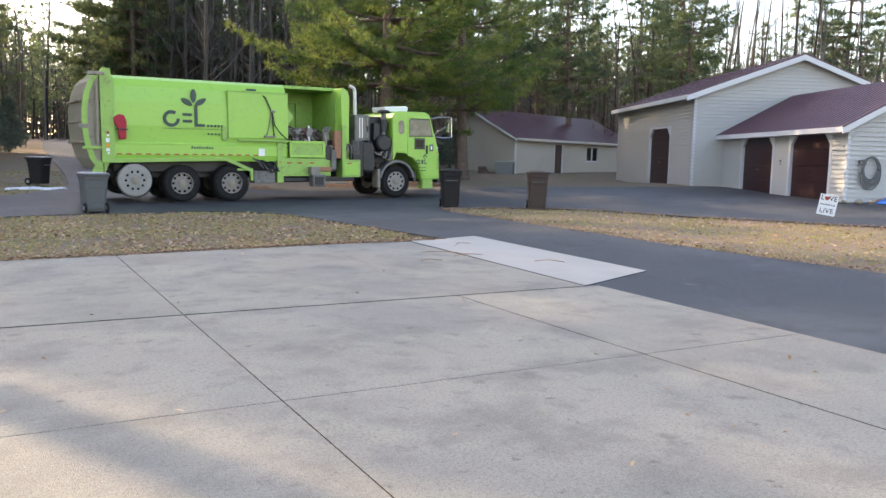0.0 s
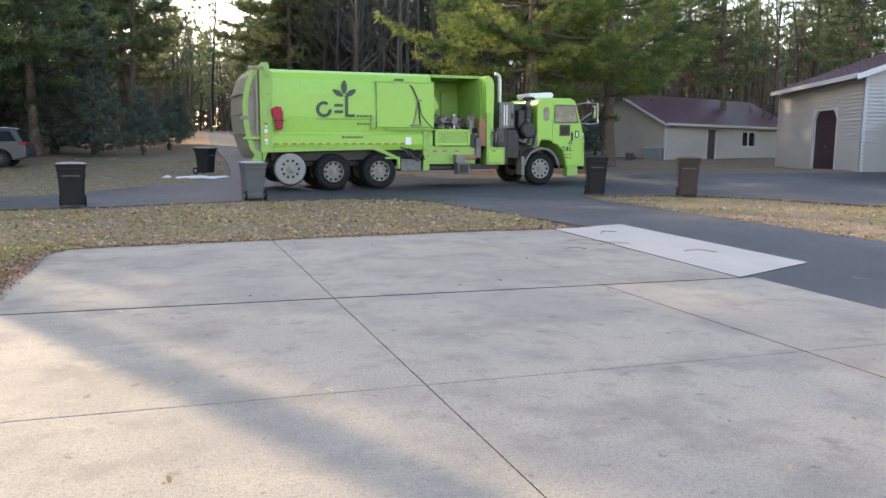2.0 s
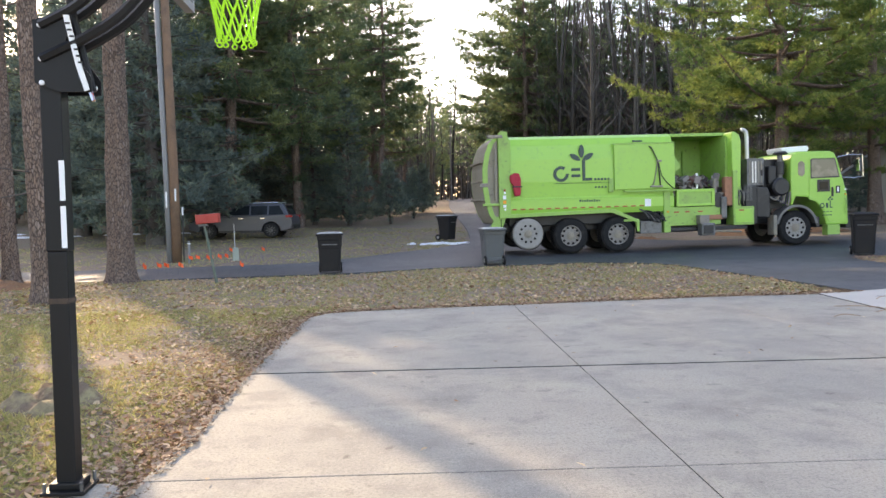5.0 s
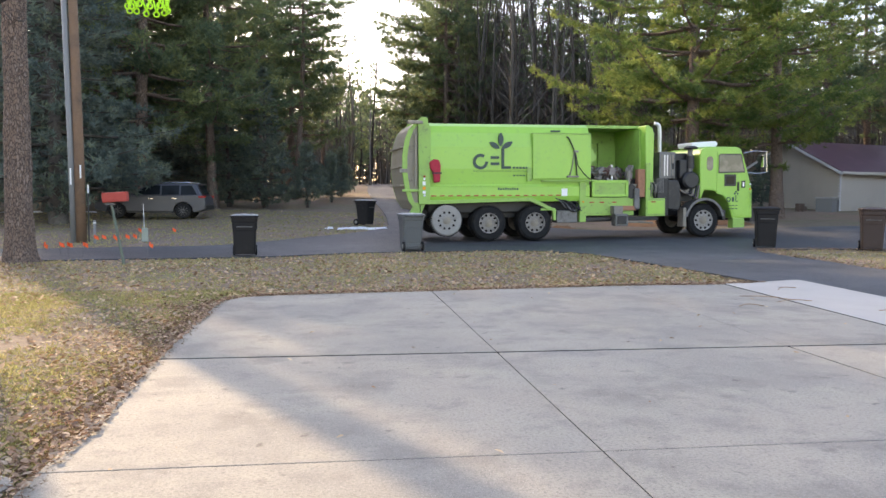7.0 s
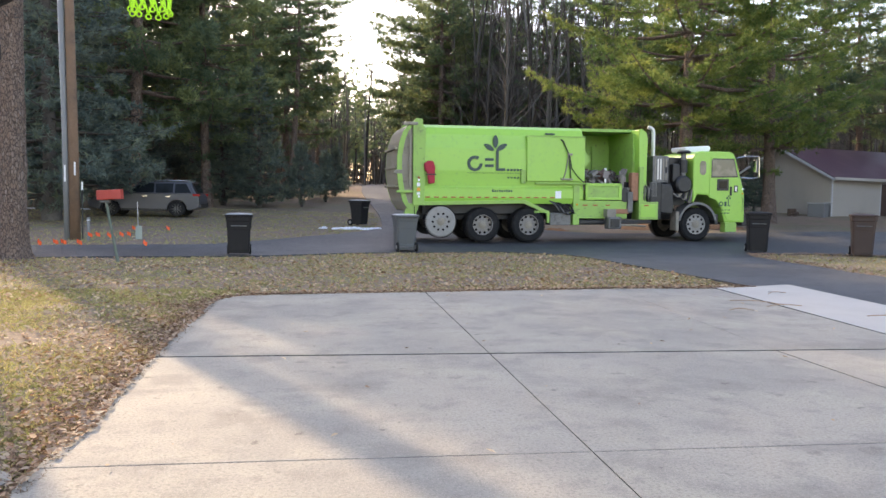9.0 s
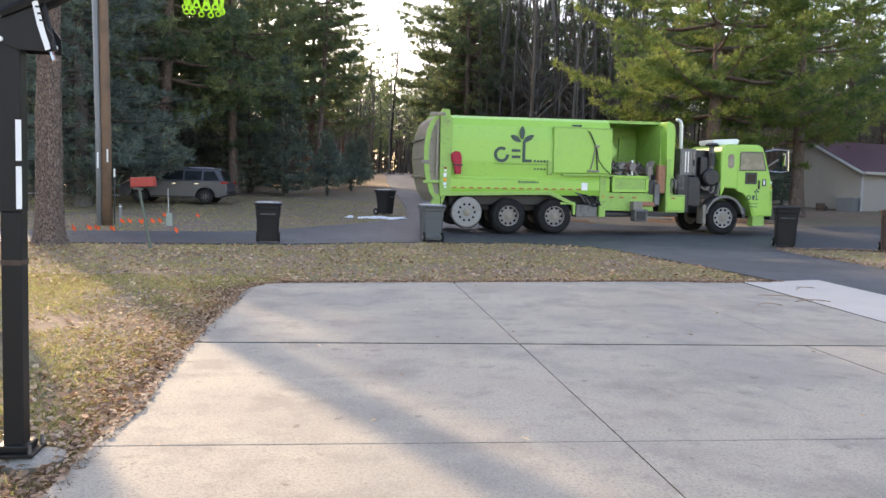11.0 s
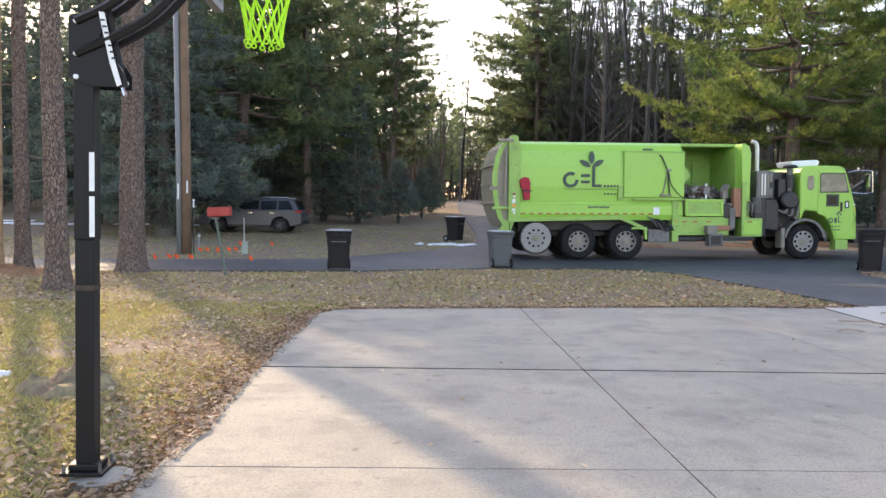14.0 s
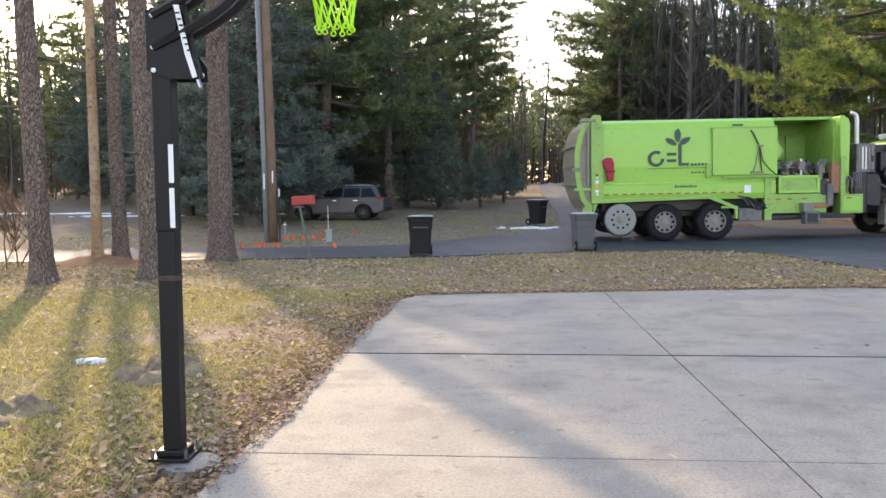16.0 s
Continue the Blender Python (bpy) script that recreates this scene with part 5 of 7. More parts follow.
    for x0, x1, z0, z1 in ((7.83, 7.91, 1.18, 1.34), (7.96, 7.99, 1.18, 1.42), (7.99, 8.06, 1.18, 1.21)):
        P("door_emblem_bar", boxed(x0, x1, -0.024, -0.016, z0, z1), "logo")
    for cx, cz in ((7.93, 1.46), (7.98, 1.52), (8.04, 1.46)):
        P("door_emblem_leaf", prism(bmesh.new(), arc(cx, cz, 0.035, 0, 330, 8), -0.024, -0.016), "logo")
    for k in range(3):
        P("lettering_bar", boxed(7.72 + 0.12 * k, 7.80 + 0.12 * k, -0.024, -0.016, 1.04, 1.065), "logo")
        P("lettering_bar", boxed(7.70 + 0.12 * k, 7.79 + 0.12 * k, -0.024, -0.016, 0.93, 0.96), "logo")


build_truck()


# ---- wheeled carts
def cart(m, body, lid_mat, label, lid_label="", tall=1.0):
    """A two-wheeled rubbish cart; its wheels and handle are on the -y side."""
    top = thing("wheeled_cart", m @ Matrix.Scale(1.07, 4), label, "rubbish cart", "carts along the road")
    bm = bmesh.new()
    lev = [(0.05, 0.242, -0.20, 0.25), (0.16, 0.248, -0.215, 0.26), (0.60, 0.266, -0.255, 0.285), (0.62, 0.272, -0.262, 0.292), (0.80, 0.280, -0.28, 0.305), (0.82, 0.296, -0.30, 0.32), (0.91, 0.300, -0.305, 0.325)]
    rings = []
    for z, hw, yb, yf in lev:
        c = 0.05
        rings.append([bm.verts.new((x, y, z * tall)) for x, y in ((-hw + c, yb), (hw - c, yb), (hw, yb + c), (hw, yf - c), (hw - c, yf), (-hw + c, yf), (-hw, yf - c), (-hw, yb + c))])
    for r0, r1 in zip(rings, rings[1:]):
        for i in range(8):
            bm.faces.new((r0[i], r0[(i + 1) % 8], r1[(i + 1) % 8], r1[i]))
    bm.faces.new(rings[0][::-1])
    bm.faces.new(rings[-1])
    part("body", bm, body, top)
    bm = bmesh.new()
    rings = []
    for z, k in ((0.915, 1.03), (0.94, 1.05), (0.962, 1.0), (0.985, 0.72), (0.992, 0.3)):
        rings.append([bm.verts.new((x * 0.31 * k, 0.01 + y * 0.335 * k, z * tall)) for x, y in ((-0.85, -1), (0.85, -1), (1, -0.85), (1, 0.85), (0.85, 1), (-0.85, 1), (-1, 0.85), (-1, -0.85))])
    for r0, r1 in zip(rings, rings[1:]):
        for i in range(8):
            bm.faces.new((r0[i], r0[(i + 1) % 8], r1[(i + 1) % 8], r1[i]))
    bm.faces.new(rings[0][::-1])
    bm.faces.new(rings[-1])
    lid = part("lid", bm, body, top)
    if lid_mat == "frost":
        bm = bmesh.new()
        rings = []
        for z, k in ((0.958, 1.0), (0.972, 1.0), (0.993, 0.72), (1.0, 0.3)):
            rings.append([bm.verts.new((x * 0.305 * k, 0.01 + y * 0.33 * k, z * tall)) for x, y in ((-0.85, -1), (0.85, -1), (1, -0.85), (1, 0.85), (0.85, 1), (-0.85, 1), (-1, 0.85), (-1, -0.85))])
        for r0, r1 in zip(rings, rings[1:]):
            for i in range(8):
                bm.faces.new((r0[i], r0[(i + 1) % 8], r1[(i + 1) % 8], r1[i]))
        bm.faces.new(rings[-1])
        part("frost", bm, "frost", lid, lid_label)
    part("handle", tube(bmesh.new(), [(-0.22, -0.30, 0.9 * tall), (-0.22, -0.38, 0.93 * tall), (0.22, -0.38, 0.93 * tall), (0.22, -0.30, 0.9 * tall)], 0.016, 8), body, top)
    for s in (-1, 1):
        w = part("wheel", lathe(bmesh.new(), [(0.03, -0.03), (0.10, -0.03), (0.125, -0.02), (0.125, 0.02), (0.10, 0.03), (0.03, 0.03)], 22, Matrix.Rotation(math.pi / 2, 4, "Z")), "rubber", top)
        w.location = (s * 0.255, -0.24, 0.125)
        part("hub", lathe(bmesh.new(), [(0.02, -0.033), (0.06, -0.033), (0.06, 0.033), (0.02, 0.033)], 16, Matrix.Rotation(math.pi / 2, 4, "Z")), "dusty", w)
        part("side_rib", boxed(s * 0.255 - 0.035, s * 0.255 + 0.035, -0.05, 0.07, 0.64 * tall, 0.80 * tall, bevel=0.012), body, top)
    part("axle", tube(bmesh.new(), [(-0.25, -0.24, 0.125), (0.25, -0.24, 0.125)], 0.014, 8), "steel", top)
    part("lift_bar", tube(bmesh.new(), [(-0.18, 0.315, 0.70 * tall), (0.18, 0.315, 0.70 * tall)], 0.014, 8), "steel", top)
    part("base_lip", boxed(-0.21, 0.21, -0.235, -0.19, 0.06, 0.20, bevel=0.012), body, top)
    part("label", boxed(-0.07, 0.07, 0.306, 0.312, 0.815 * tall, 0.835 * tall), "frost", top)
    return top


def spot(x, y, turn=0.0, lift=0.0):
    return pose(x, y, land(x, y) + lift, 0, 0, turn)


cart(spot(2.33, 22.75, 8, -0.02), "cart_grey", "frost", "grey plastic wheeled cart at the grass edge with a frosted lid", "thin white frost")
cart(spot(-2.10, 21.0, 184, -0.02), "cart_black", "frost", "black plastic wheeled cart with a frosted pale lid by the road", "thin white frost")
cart(spot(1.50, 33.5, 235, -0.02), "cart_black", "frost", "black wheeled cart beside a patch of old snow", "thin white frost")
cart(spot(12.75, 22.1, 158, -0.03), "cart_black", "cart_black", "black-brown wheeled cart at the tip of the grass strip", tall=1.15)
cart(spot(15.0, 20.5, 150, -0.03), "cart_brown", "cart_brown", "dark brown wheeled cart on the grass strip", tall=1.13)


# ---- roadside things
def build_mailbox():
    top = thing("newspaper_box", spot(-4.72, 19.0, 0, -0.03), "faded red newspaper box on a leaning painted post", "mailbox")
    part("post", tube(bmesh.new(), [(0.17, 0, -0.1), (-0.10, 0, 1.38)], [0.036, 0.030], 8), "green_post", top)
    bm = box(bmesh.new(), -0.27, 0.27, -0.11, 0.11, 1.38, 1.60, bevel=0.025)
    bmesh.ops.rotate(bm, verts=bm.verts, cent=(0, 0, 1.45), matrix=Matrix.Rotation(radians(-4), 3, "Y"))
    b = part("box", bm, "red_paint", top)
    part("flap", boxed(0.02, 0.25, -0.122, -0.108, 1.40, 1.57, bevel=0.006), "red_paint", b)
    part("flap", boxed(-0.25, -0.02, -0.122, -0.108, 1.41, 1.58, bevel=0.006), "red_paint", b)
    part("bracket", boxed(-0.22, 0.0, -0.06, 0.06, 1.31, 1.36, bevel=0.01), "steel", top)


def build_utility_pole():
    top = thing("utility_pole", spot(-7.62, 26.0, 0, -0.05), "tall weathered wooden utility pole with a grey conduit", "utility pole")
    part("pole", tube(bmesh.new(), [(0.11, 0, -0.1), (0.08, 0, 3), (-0.05, 0, 10.5)], [0.16, 0.15, 0.12], 18), "utility", top, smooth=True)
    part("conduit", tube(bmesh.new(), [(-0.10, -0.06, -0.1), (-0.14, -0.06, 3), (-0.29, -0.06, 10.3)], 0.085, 14), "conduit", top, smooth=True)
    part("tag", boxed(-0.15, -0.10, -0.155, -0.146, 1.75, 2.25), "white", top)
    part("tag", boxed(0.14, 0.19, -0.17, -0.16, 1.95, 2.35), "white", top)
    part("marker_rod", tube(bmesh.new(), [(0.34, -0.05, -0.1), (0.34, -0.05, 1.75)], 0.022, 8), "black", top)
    part("marker_cap", tube(bmesh.new(), [(0.34, -0.05, 1.5), (0.34, -0.05, 1.76)], 0.028, 8), "white", top)


def build_pedestal():
    top = thing("cable_pedestal", spot(-5.62, 25.9, 10, -0.03) @ Matrix.Scale(0.75, 4), "pale green plastic cable pedestal by the road", "utility box")
    part("body", prism(bmesh.new(), [(-0.13, 0), (0.13, 0), (0.12, 0.5), (0.09, 0.56), (-0.09, 0.56), (-0.12, 0.5)], -0.1, 0.1, "y", bevel=0.015), "pedestal", top)
    part("cap_seam", boxed(-0.128, 0.128, -0.106, 0.106, 0.40, 0.42), "pedestal", top)
    part("marker_rod", tube(bmesh.new(), [(-0.02, 0.12, 0), (-0.05, 0.12, 1.55)], 0.012, 6), "white", top)
    top = thing("cable_pedestal", spot(-6.9, 25.2, -5, -0.03), "slim pale plastic marker post", "utility box")
    part("body", boxed(-0.035, 0.035, -0.03, 0.03, 0, 0.7, bevel=0.012), "conduit", top)
    part("cap", boxed(-0.038, 0.038, -0.033, 0.033, 0.6, 0.63), "white", top)


def build_flags():
    rng = random.Random(8)
    first = None
    spots = [(-7.0, 21.0), (-6.5, 20.9), (-6.35, 20.95), (-6.0, 20.9), (-4.5, 21.0), (-6.3, 23.8), (-6.1, 23.9), (-5.95, 24.0), (-5.8, 24.1), (-6.5, 23.7), (-5.6, 24.2), (-4.9, 26.6), (-2.6, 27.4), (-6.0, 26.6)]
    for x, y in spots:
        m = pose(x, y, land(x, y) - 0.04, rng.uniform(-8, 8), rng.uniform(-10, 10), rng.uniform(-40, 40))
        if first is None:
            first = thing("marking_flag", m, "small fluorescent orange marking flag on a wire", "flag", "marking flags by the road")
            part("wire", tube(bmesh.new(), [(0, 0, 0), (0.01, 0, 0.4)], 0.004, 5), "steel", first)
            bm = bmesh.new()
            n = 5
            rows = [[bm.verts.new((0.01 + 0.12 * i / n, 0.025 * math.sin(i * 1.7) + d, z - 0.012 * i)) for i in range(n + 1)] for d in (0, 0.003) for z in (0.29, 0.39)]
            for a0, b0 in ((0, 1), (2, 3), (0, 2), (1, 3)):
                for i in range(n):
                    bm.faces.new((rows[a0][i], rows[a0][i + 1], rows[b0][i + 1], rows[b0][i]))
            part("flag", bm, "orange", first)
        else:
            copy_thing(first, m)


def build_car():
    top = thing("suv", spot(-7.75, 37.7, 177, -0.03) @ Matrix.Diagonal((1.0, 1.0, 0.92, 1)), "grey sport utility vehicle parked on the lawn under the spruces", "car")
    body = [(2.32, 0.42), (2.36, 0.62), (2.30, 0.82), (1.9, 0.98), (1.25, 1.05), (0.6, 1.08), (-2.1, 1.12), (-2.34, 1.05), (-2.40, 0.75), (-2.36, 0.42), (-1.95, 0.30)]
    body += [(-1.86, 0.30)] + arc(-1.42, 0.36, 0.42, 180, 0, 10)[1:] + [(-0.98, 0.26), (0.98, 0.26)] + arc(1.42, 0.36, 0.42, 180, 0, 10)[1:] + [(1.9, 0.30)]
    part("body", prism(bmesh.new(), body, -0.92, 0.92, "y", bevel=0.03), "car", top, "metallic grey body")
    bm = bmesh.new()
    low = [(0.98, -0.86), (0.98, 0.86), (-2.26, 0.86), (-2.26, -0.86)]
    hi = [(0.10, -0.68), (0.10, 0.68), (-1.98, 0.68), (-1.98, -0.68)]
    a0, b0 = [bm.verts.new((x, y, 1.06)) for x, y in low], [bm.verts.new((x, y, 1.66)) for x, y in hi]
    bm.faces.new(b0)
    for i in range(4):
        bm.faces.new((a0[i], a0[(i + 1) % 4], b0[(i + 1) % 4], b0[i]))
    bmesh.ops.recalc_face_normals(bm, faces=bm.faces[:])
    bmesh.ops.bevel(bm, geom=bm.edges[:], offset=0.05, segments=2, affect="EDGES")
    part("cabin", bm, "car", top)
    for s in (1, -1):
        for x0, x1, x2, x3 in ((0.72, 0.14, -0.42, -0.42), (-0.50, -0.50, -1.24, -1.24), (-1.32, -1.32, -1.78, -2.02)):
            bm = bmesh.new()
            pts = [(x0, 1.12), (x1, 1.56), (x2, 1.58), (x3, 1.14)]
            vs = [bm.verts.new((x, s * (0.875 - (z - 1.06) * 0.30), z)) for x, z in pts]
            ws = [bm.verts.new((x, s * (0.84 - (z - 1.06) * 0.30), z)) for x, z in pts]
            bm.faces.new(vs)
            bm.faces.new(ws[::-1])
            for i in range(4):
                bm.faces.new((vs[i], vs[(i + 1) % 4], ws[(i + 1) % 4], ws[i]))
            bmesh.ops.recalc_face_normals(bm, faces=bm.faces[:])
            part("side_window", bm, "glass", top)
        part("roof_rail", tube(bmesh.new(), [(0.0, s * 0.6, 1.68), (-0.1, s * 0.6, 1.73), (-1.7, s * 0.6, 1.73), (-1.85, s * 0.6, 1.67)], 0.018, 6), "chrome", top)
        part("tail_lamp", boxed(-2.42, -2.10, s * 0.93 - 0.12, s * 0.93 + 0.005, 0.98, 1.10, bevel=0.02), "lamp_red", top)
        part("headlamp", boxed(2.10, 2.36, s * 0.80 - 0.12, s * 0.80 + 0.12, 0.74, 0.86, bevel=0.03), "chrome", top)
        part("door_sill", boxed(-1.0, 1.0, s * 0.92 - 0.02, s * 0.92 + 0.012, 0.28, 0.36), "black", top)
        for x in (0.05, -0.95):
            part("door_handle", boxed(x - 0.2, x, s * 0.93 - 0.01, s * 0.93 + 0.015, 0.93, 0.97), "chrome", top)
        for x in (1.42, -1.42):
            w = part("wheel", lathe(bmesh.new(), [(0.2, -0.11), (0.33, -0.11), (0.36, -0.06), (0.36, 0.06), (0.33, 0.11), (0.2, 0.11)], 28), "rubber", top)
            w.location = (x, s * 0.82, 0.36)
            part("rim", lathe(bmesh.new(), [(0.25, 0.0), (0.25, s * 0.112), (0.22, s * 0.09), (0.03, s * 0.08)], 22), "black", w)
            bm = bmesh.new()
            for k in range(10):
                box(bm, 0.03, 0.235, s * 0.085 - 0.01, s * 0.105 + 0.01, -0.013, 0.013, m=Matrix.Rotation(k * 2 * math.pi / 10, 4, "Y"))
            part("spokes", bm, "steel", w)
    part("rear_window", prism(bmesh.new(), [(-2.30, 1.16), (-2.06, 1.58), (-2.04, 1.58), (-2.28, 1.16)], -0.6, 0.6), "glass", top)
    part("rear_spoiler", boxed(-2.16, -1.95, -0.64, 0.64, 1.62, 1.66, bevel=0.015), "car", top)
    part("rear_bumper", boxed(-2.44, -2.3, -0.85, 0.85, 0.42, 0.62, bevel=0.03), "black", top)


build_mailbox()
build_utility_pole()
build_pedestal()
build_flags()
build_car()


# ---- basketball hoop
def build_hoop():
    px, py = -1.905, 4.63
    top = thing("basketball_hoop", pose(px, py, -0.03, 0, 0, 2), "black in-ground basketball hoop with a lime-green net beside the driveway", "basketball hoop")
    P = lambda name, bm, mat, label="", smooth=False: part(name, bm, mat, top, label, smooth)
    part("footing", lathe(bmesh.new(), [(0.05, -0.06), (0.17, -0.06), (0.185, 0.003), (0.05, 0.03)], 11, Matrix.Translation((0.09, -0.02, 0)) @ Matrix.Rotation(math.pi / 2, 4, "X")), "concrete", top, "rough concrete footing")
    P("base_plate", boxed(-0.12, 0.12, -0.12, 0.12, 0.03, 0.05, bevel=0.005), "pole_black")
    P("base_collar", boxed(-0.085, 0.085, -0.085, 0.085, 0.05, 0.09, bevel=0.01), "pole_black")
    for sx in (-1, 1):
        for sy in (-1, 1):
            P("anchor_bolt", tube(bmesh.new(), [(sx * 0.1, sy * 0.1, 0.04), (sx * 0.1, sy * 0.1, 0.10)], 0.011, 6), "steel")
    P("pole", boxed(-0.053, 0.053, -0.053, 0.053, 0.05, 1.38, bevel=0.008), "pole_black", "square black steel pole")
    P("pole", boxed(-0.056, 0.056, -0.056, 0.056, 1.38, 2.66, bevel=0.008), "pole_black")
    for z0, z1 in ((1.40, 1.63), (1.66, 1.88)):
        P("height_label", boxed(0.035, 0.064, -0.0685, -0.0655, z0, z1), "white")
    P("worn_band", boxed(-0.0545, 0.0545, -0.0545, 0.0545, 1.09, 1.12), "worn_brown", "scuffed brown band round the pole")
    plate = [(-0.07, 2.64), (0.12, 2.66), (0.10, 2.52), (0.23, 2.33), (0.23, 2.25), (0.06, 2.25), (-0.07, 2.30)]
    for y in (-0.078, 0.068):
        P("bracket_plate", prism(bmesh.new(), plate, y, y + 0.01), "pole_black")
        for bx, bz in ((-0.03, 2.61), (-0.03, 2.43), (-0.03, 2.30), (0.20, 2.29)):
            P("bolt_head", lathe(bmesh.new(), [(0.005, -0.014), (0.014, -0.01), (0.014, 0.01), (0.005, 0.014)], 10, Matrix.Translation((bx, y + (0.0 if y < 0 else 0.01), bz))), "white")
        P("lower_arm", tube(bmesh.new(), curve_pts([(-0.03, y, 2.43), (0.2, y, 2.54), (0.4, y, 2.67), (0.57, y, 2.86)], 4), 0.027, 6), "pole_black")
        P("upper_arm", tube(bmesh.new(), curve_pts([(-0.03, y, 2.61), (0.2, y, 2.74), (0.4, y, 2.97), (0.57, y, 3.28)], 4), 0.027, 6), "pole_black")
    P("adjuster", tube(bmesh.new(), [(0.10, 0, 2.78), (0.15, 0, 2.52), (0.21, 0, 2.26)], 0.022, 8), "pole_black")
    P("height_scale", prism(bmesh.new(), [(0.10, 2.66), (0.13, 2.66), (0.185, 2.40), (0.225, 2.26), (0.20, 2.25), (0.16, 2.38)], -0.10, -0.092), "white")
    for k in range(7):
        P("scale_mark", boxed(0.112 + 0.010 * k, 0.135 + 0.010 * k, -0.104, -0.099, 2.61 - 0.035 * k, 2.62 - 0.035 * k), "black")
    P("crank", tube(bmesh.new(), [(0.215, -0.06, 2.26), (0.24, -0.08, 2.20)], 0.012, 6), "chrome")
    board = P("backboard", boxed(0.585, 0.61, -0.66, 0.66, 2.90, 3.74), "board", "clear backboard in a grey frame")
    for y0, y1, z0, z1 in ((-0.68, 0.68, 2.86, 2.91), (-0.68, 0.68, 3.73, 3.78), (-0.68, -0.63, 2.91, 3.73), (0.63, 0.68, 2.91, 3.73)):
        part("board_frame", boxed(0.57, 0.625, y0, y1, z0, z1), "conduit", board)
    P("rim_bracket", boxed(0.61, 0.78, -0.08, 0.08, 2.95, 3.03, bevel=0.01), "orange")
    cx, r = 1.0, 0.23
    ring = [(cx + r * math.cos(2 * math.pi * k / 28), r * math.sin(2 * math.pi * k / 28), 3.02) for k in range(29)]
    P("rim", tube(bmesh.new(), ring, 0.010, 8), "orange", smooth=True)
    bm = bmesh.new()
    levels = [(3.01, 0.225), (2.93, 0.19), (2.83, 0.155), (2.73, 0.128), (2.63, 0.110), (2.54, 0.100)]
    n = 12
    rng = random.Random(2)
    knots = [[Vector((cx + rr * math.cos(2 * math.pi * (i + 0.5 * (k % 2)) / n), rr * math.sin(2 * math.pi * (i + 0.5 * (k % 2)) / n), z + rng.uniform(-0.008, 0.008))) for i in range(n)] for k, (z, rr) in enumerate(levels)]
    for k in range(len(levels) - 1):
        for i in range(n):
            for j in ((i, i - 1) if k % 2 == 0 else (i, i + 1)):
                tube(bm, [knots[k][i], knots[k + 1][j % n]], 0.0055, 5)
    for p in knots[-1]:
        tube(bm, [p + Vector((0.014 * math.cos(a0), 0, -0.012 + 0.014 * math.sin(a0))) for a0 in [2 * math.pi * q / 8 for q in range(9)]], 0.005, 5)
    P("net", bm, "net", "lime-green nylon net")


build_hoop()


# ---- buildings
def lap_boards(bm, p0, p1, z0, z1, top=None, lap=0.16, proud=0.045):
    """Horizontal lap boards from p0 to p1 (plan points), outward to the right of p0-p1; top(s) limits the height of a gable."""
    p0, p1 = Vector((*p0, 0)), Vector((*p1, 0))
    ln = (p1 - p0).length
    d = (p1 - p0) / ln
    out = Vector((d.y, -d.x, 0))
    z = z0
    while z < z1 - 0.01:
        zt = min(z + lap, z1)
        s0, s1 = 0.0, ln
        if top is not None:
            ss = [k * ln / 200 for k in range(201) if top(k * ln / 200) >= zt]
            if not ss:
                break
            s0, s1 = ss[0], ss[-1]
        q = [p0 + d * s0 + out * proud, p0 + d * s1 + out * proud, p0 + d * s1, p0 + d * s0]
        v = [bm.verts.new((q[0].x, q[0].y, z)), bm.verts.new((q[1].x, q[1].y, z)), bm.verts.new((q[2].x, q[2].y, zt)), bm.verts.new((q[3].x, q[3].y, zt))]
        u = [bm.verts.new((q[3].x, q[3].y, z)), bm.verts.new((q[2].x, q[2].y, z))]
        bm.faces.new(v)
        bm.faces.new((u[0], u[1], v[1], v[0]))
        z = zt
    return bm


def ribbed_roof(name, parent, y0, y1, xa, za, xb, zb, label="", thick=0.06, ribs=0.30):
    """A ribbed metal roof slope between the eave (xa, za) and the ridge (xb, zb), along y."""
    slope = part(name, prism(bmesh.new(), [(xa, za), (xb, zb), (xb, zb + thick), (xa, za + thick)], y0, y1, "y"), "roof", parent, label)
    rib = part("rib", prism(bmesh.new(), [(xa, za + thick), (xb, zb + thick), (xb, zb + thick + 0.03), (xa, za + thick + 0.03)], 0, 0.04, "y"), "roof", slope)
    rib.location.y = y0 + 0.02
    y = y0 + 0.02 + ribs
    while y < y1 - 0.04:
        more = new("rib", rib.data)
        more.parent, more.location.y = slope, y
        y += ribs
    return slope


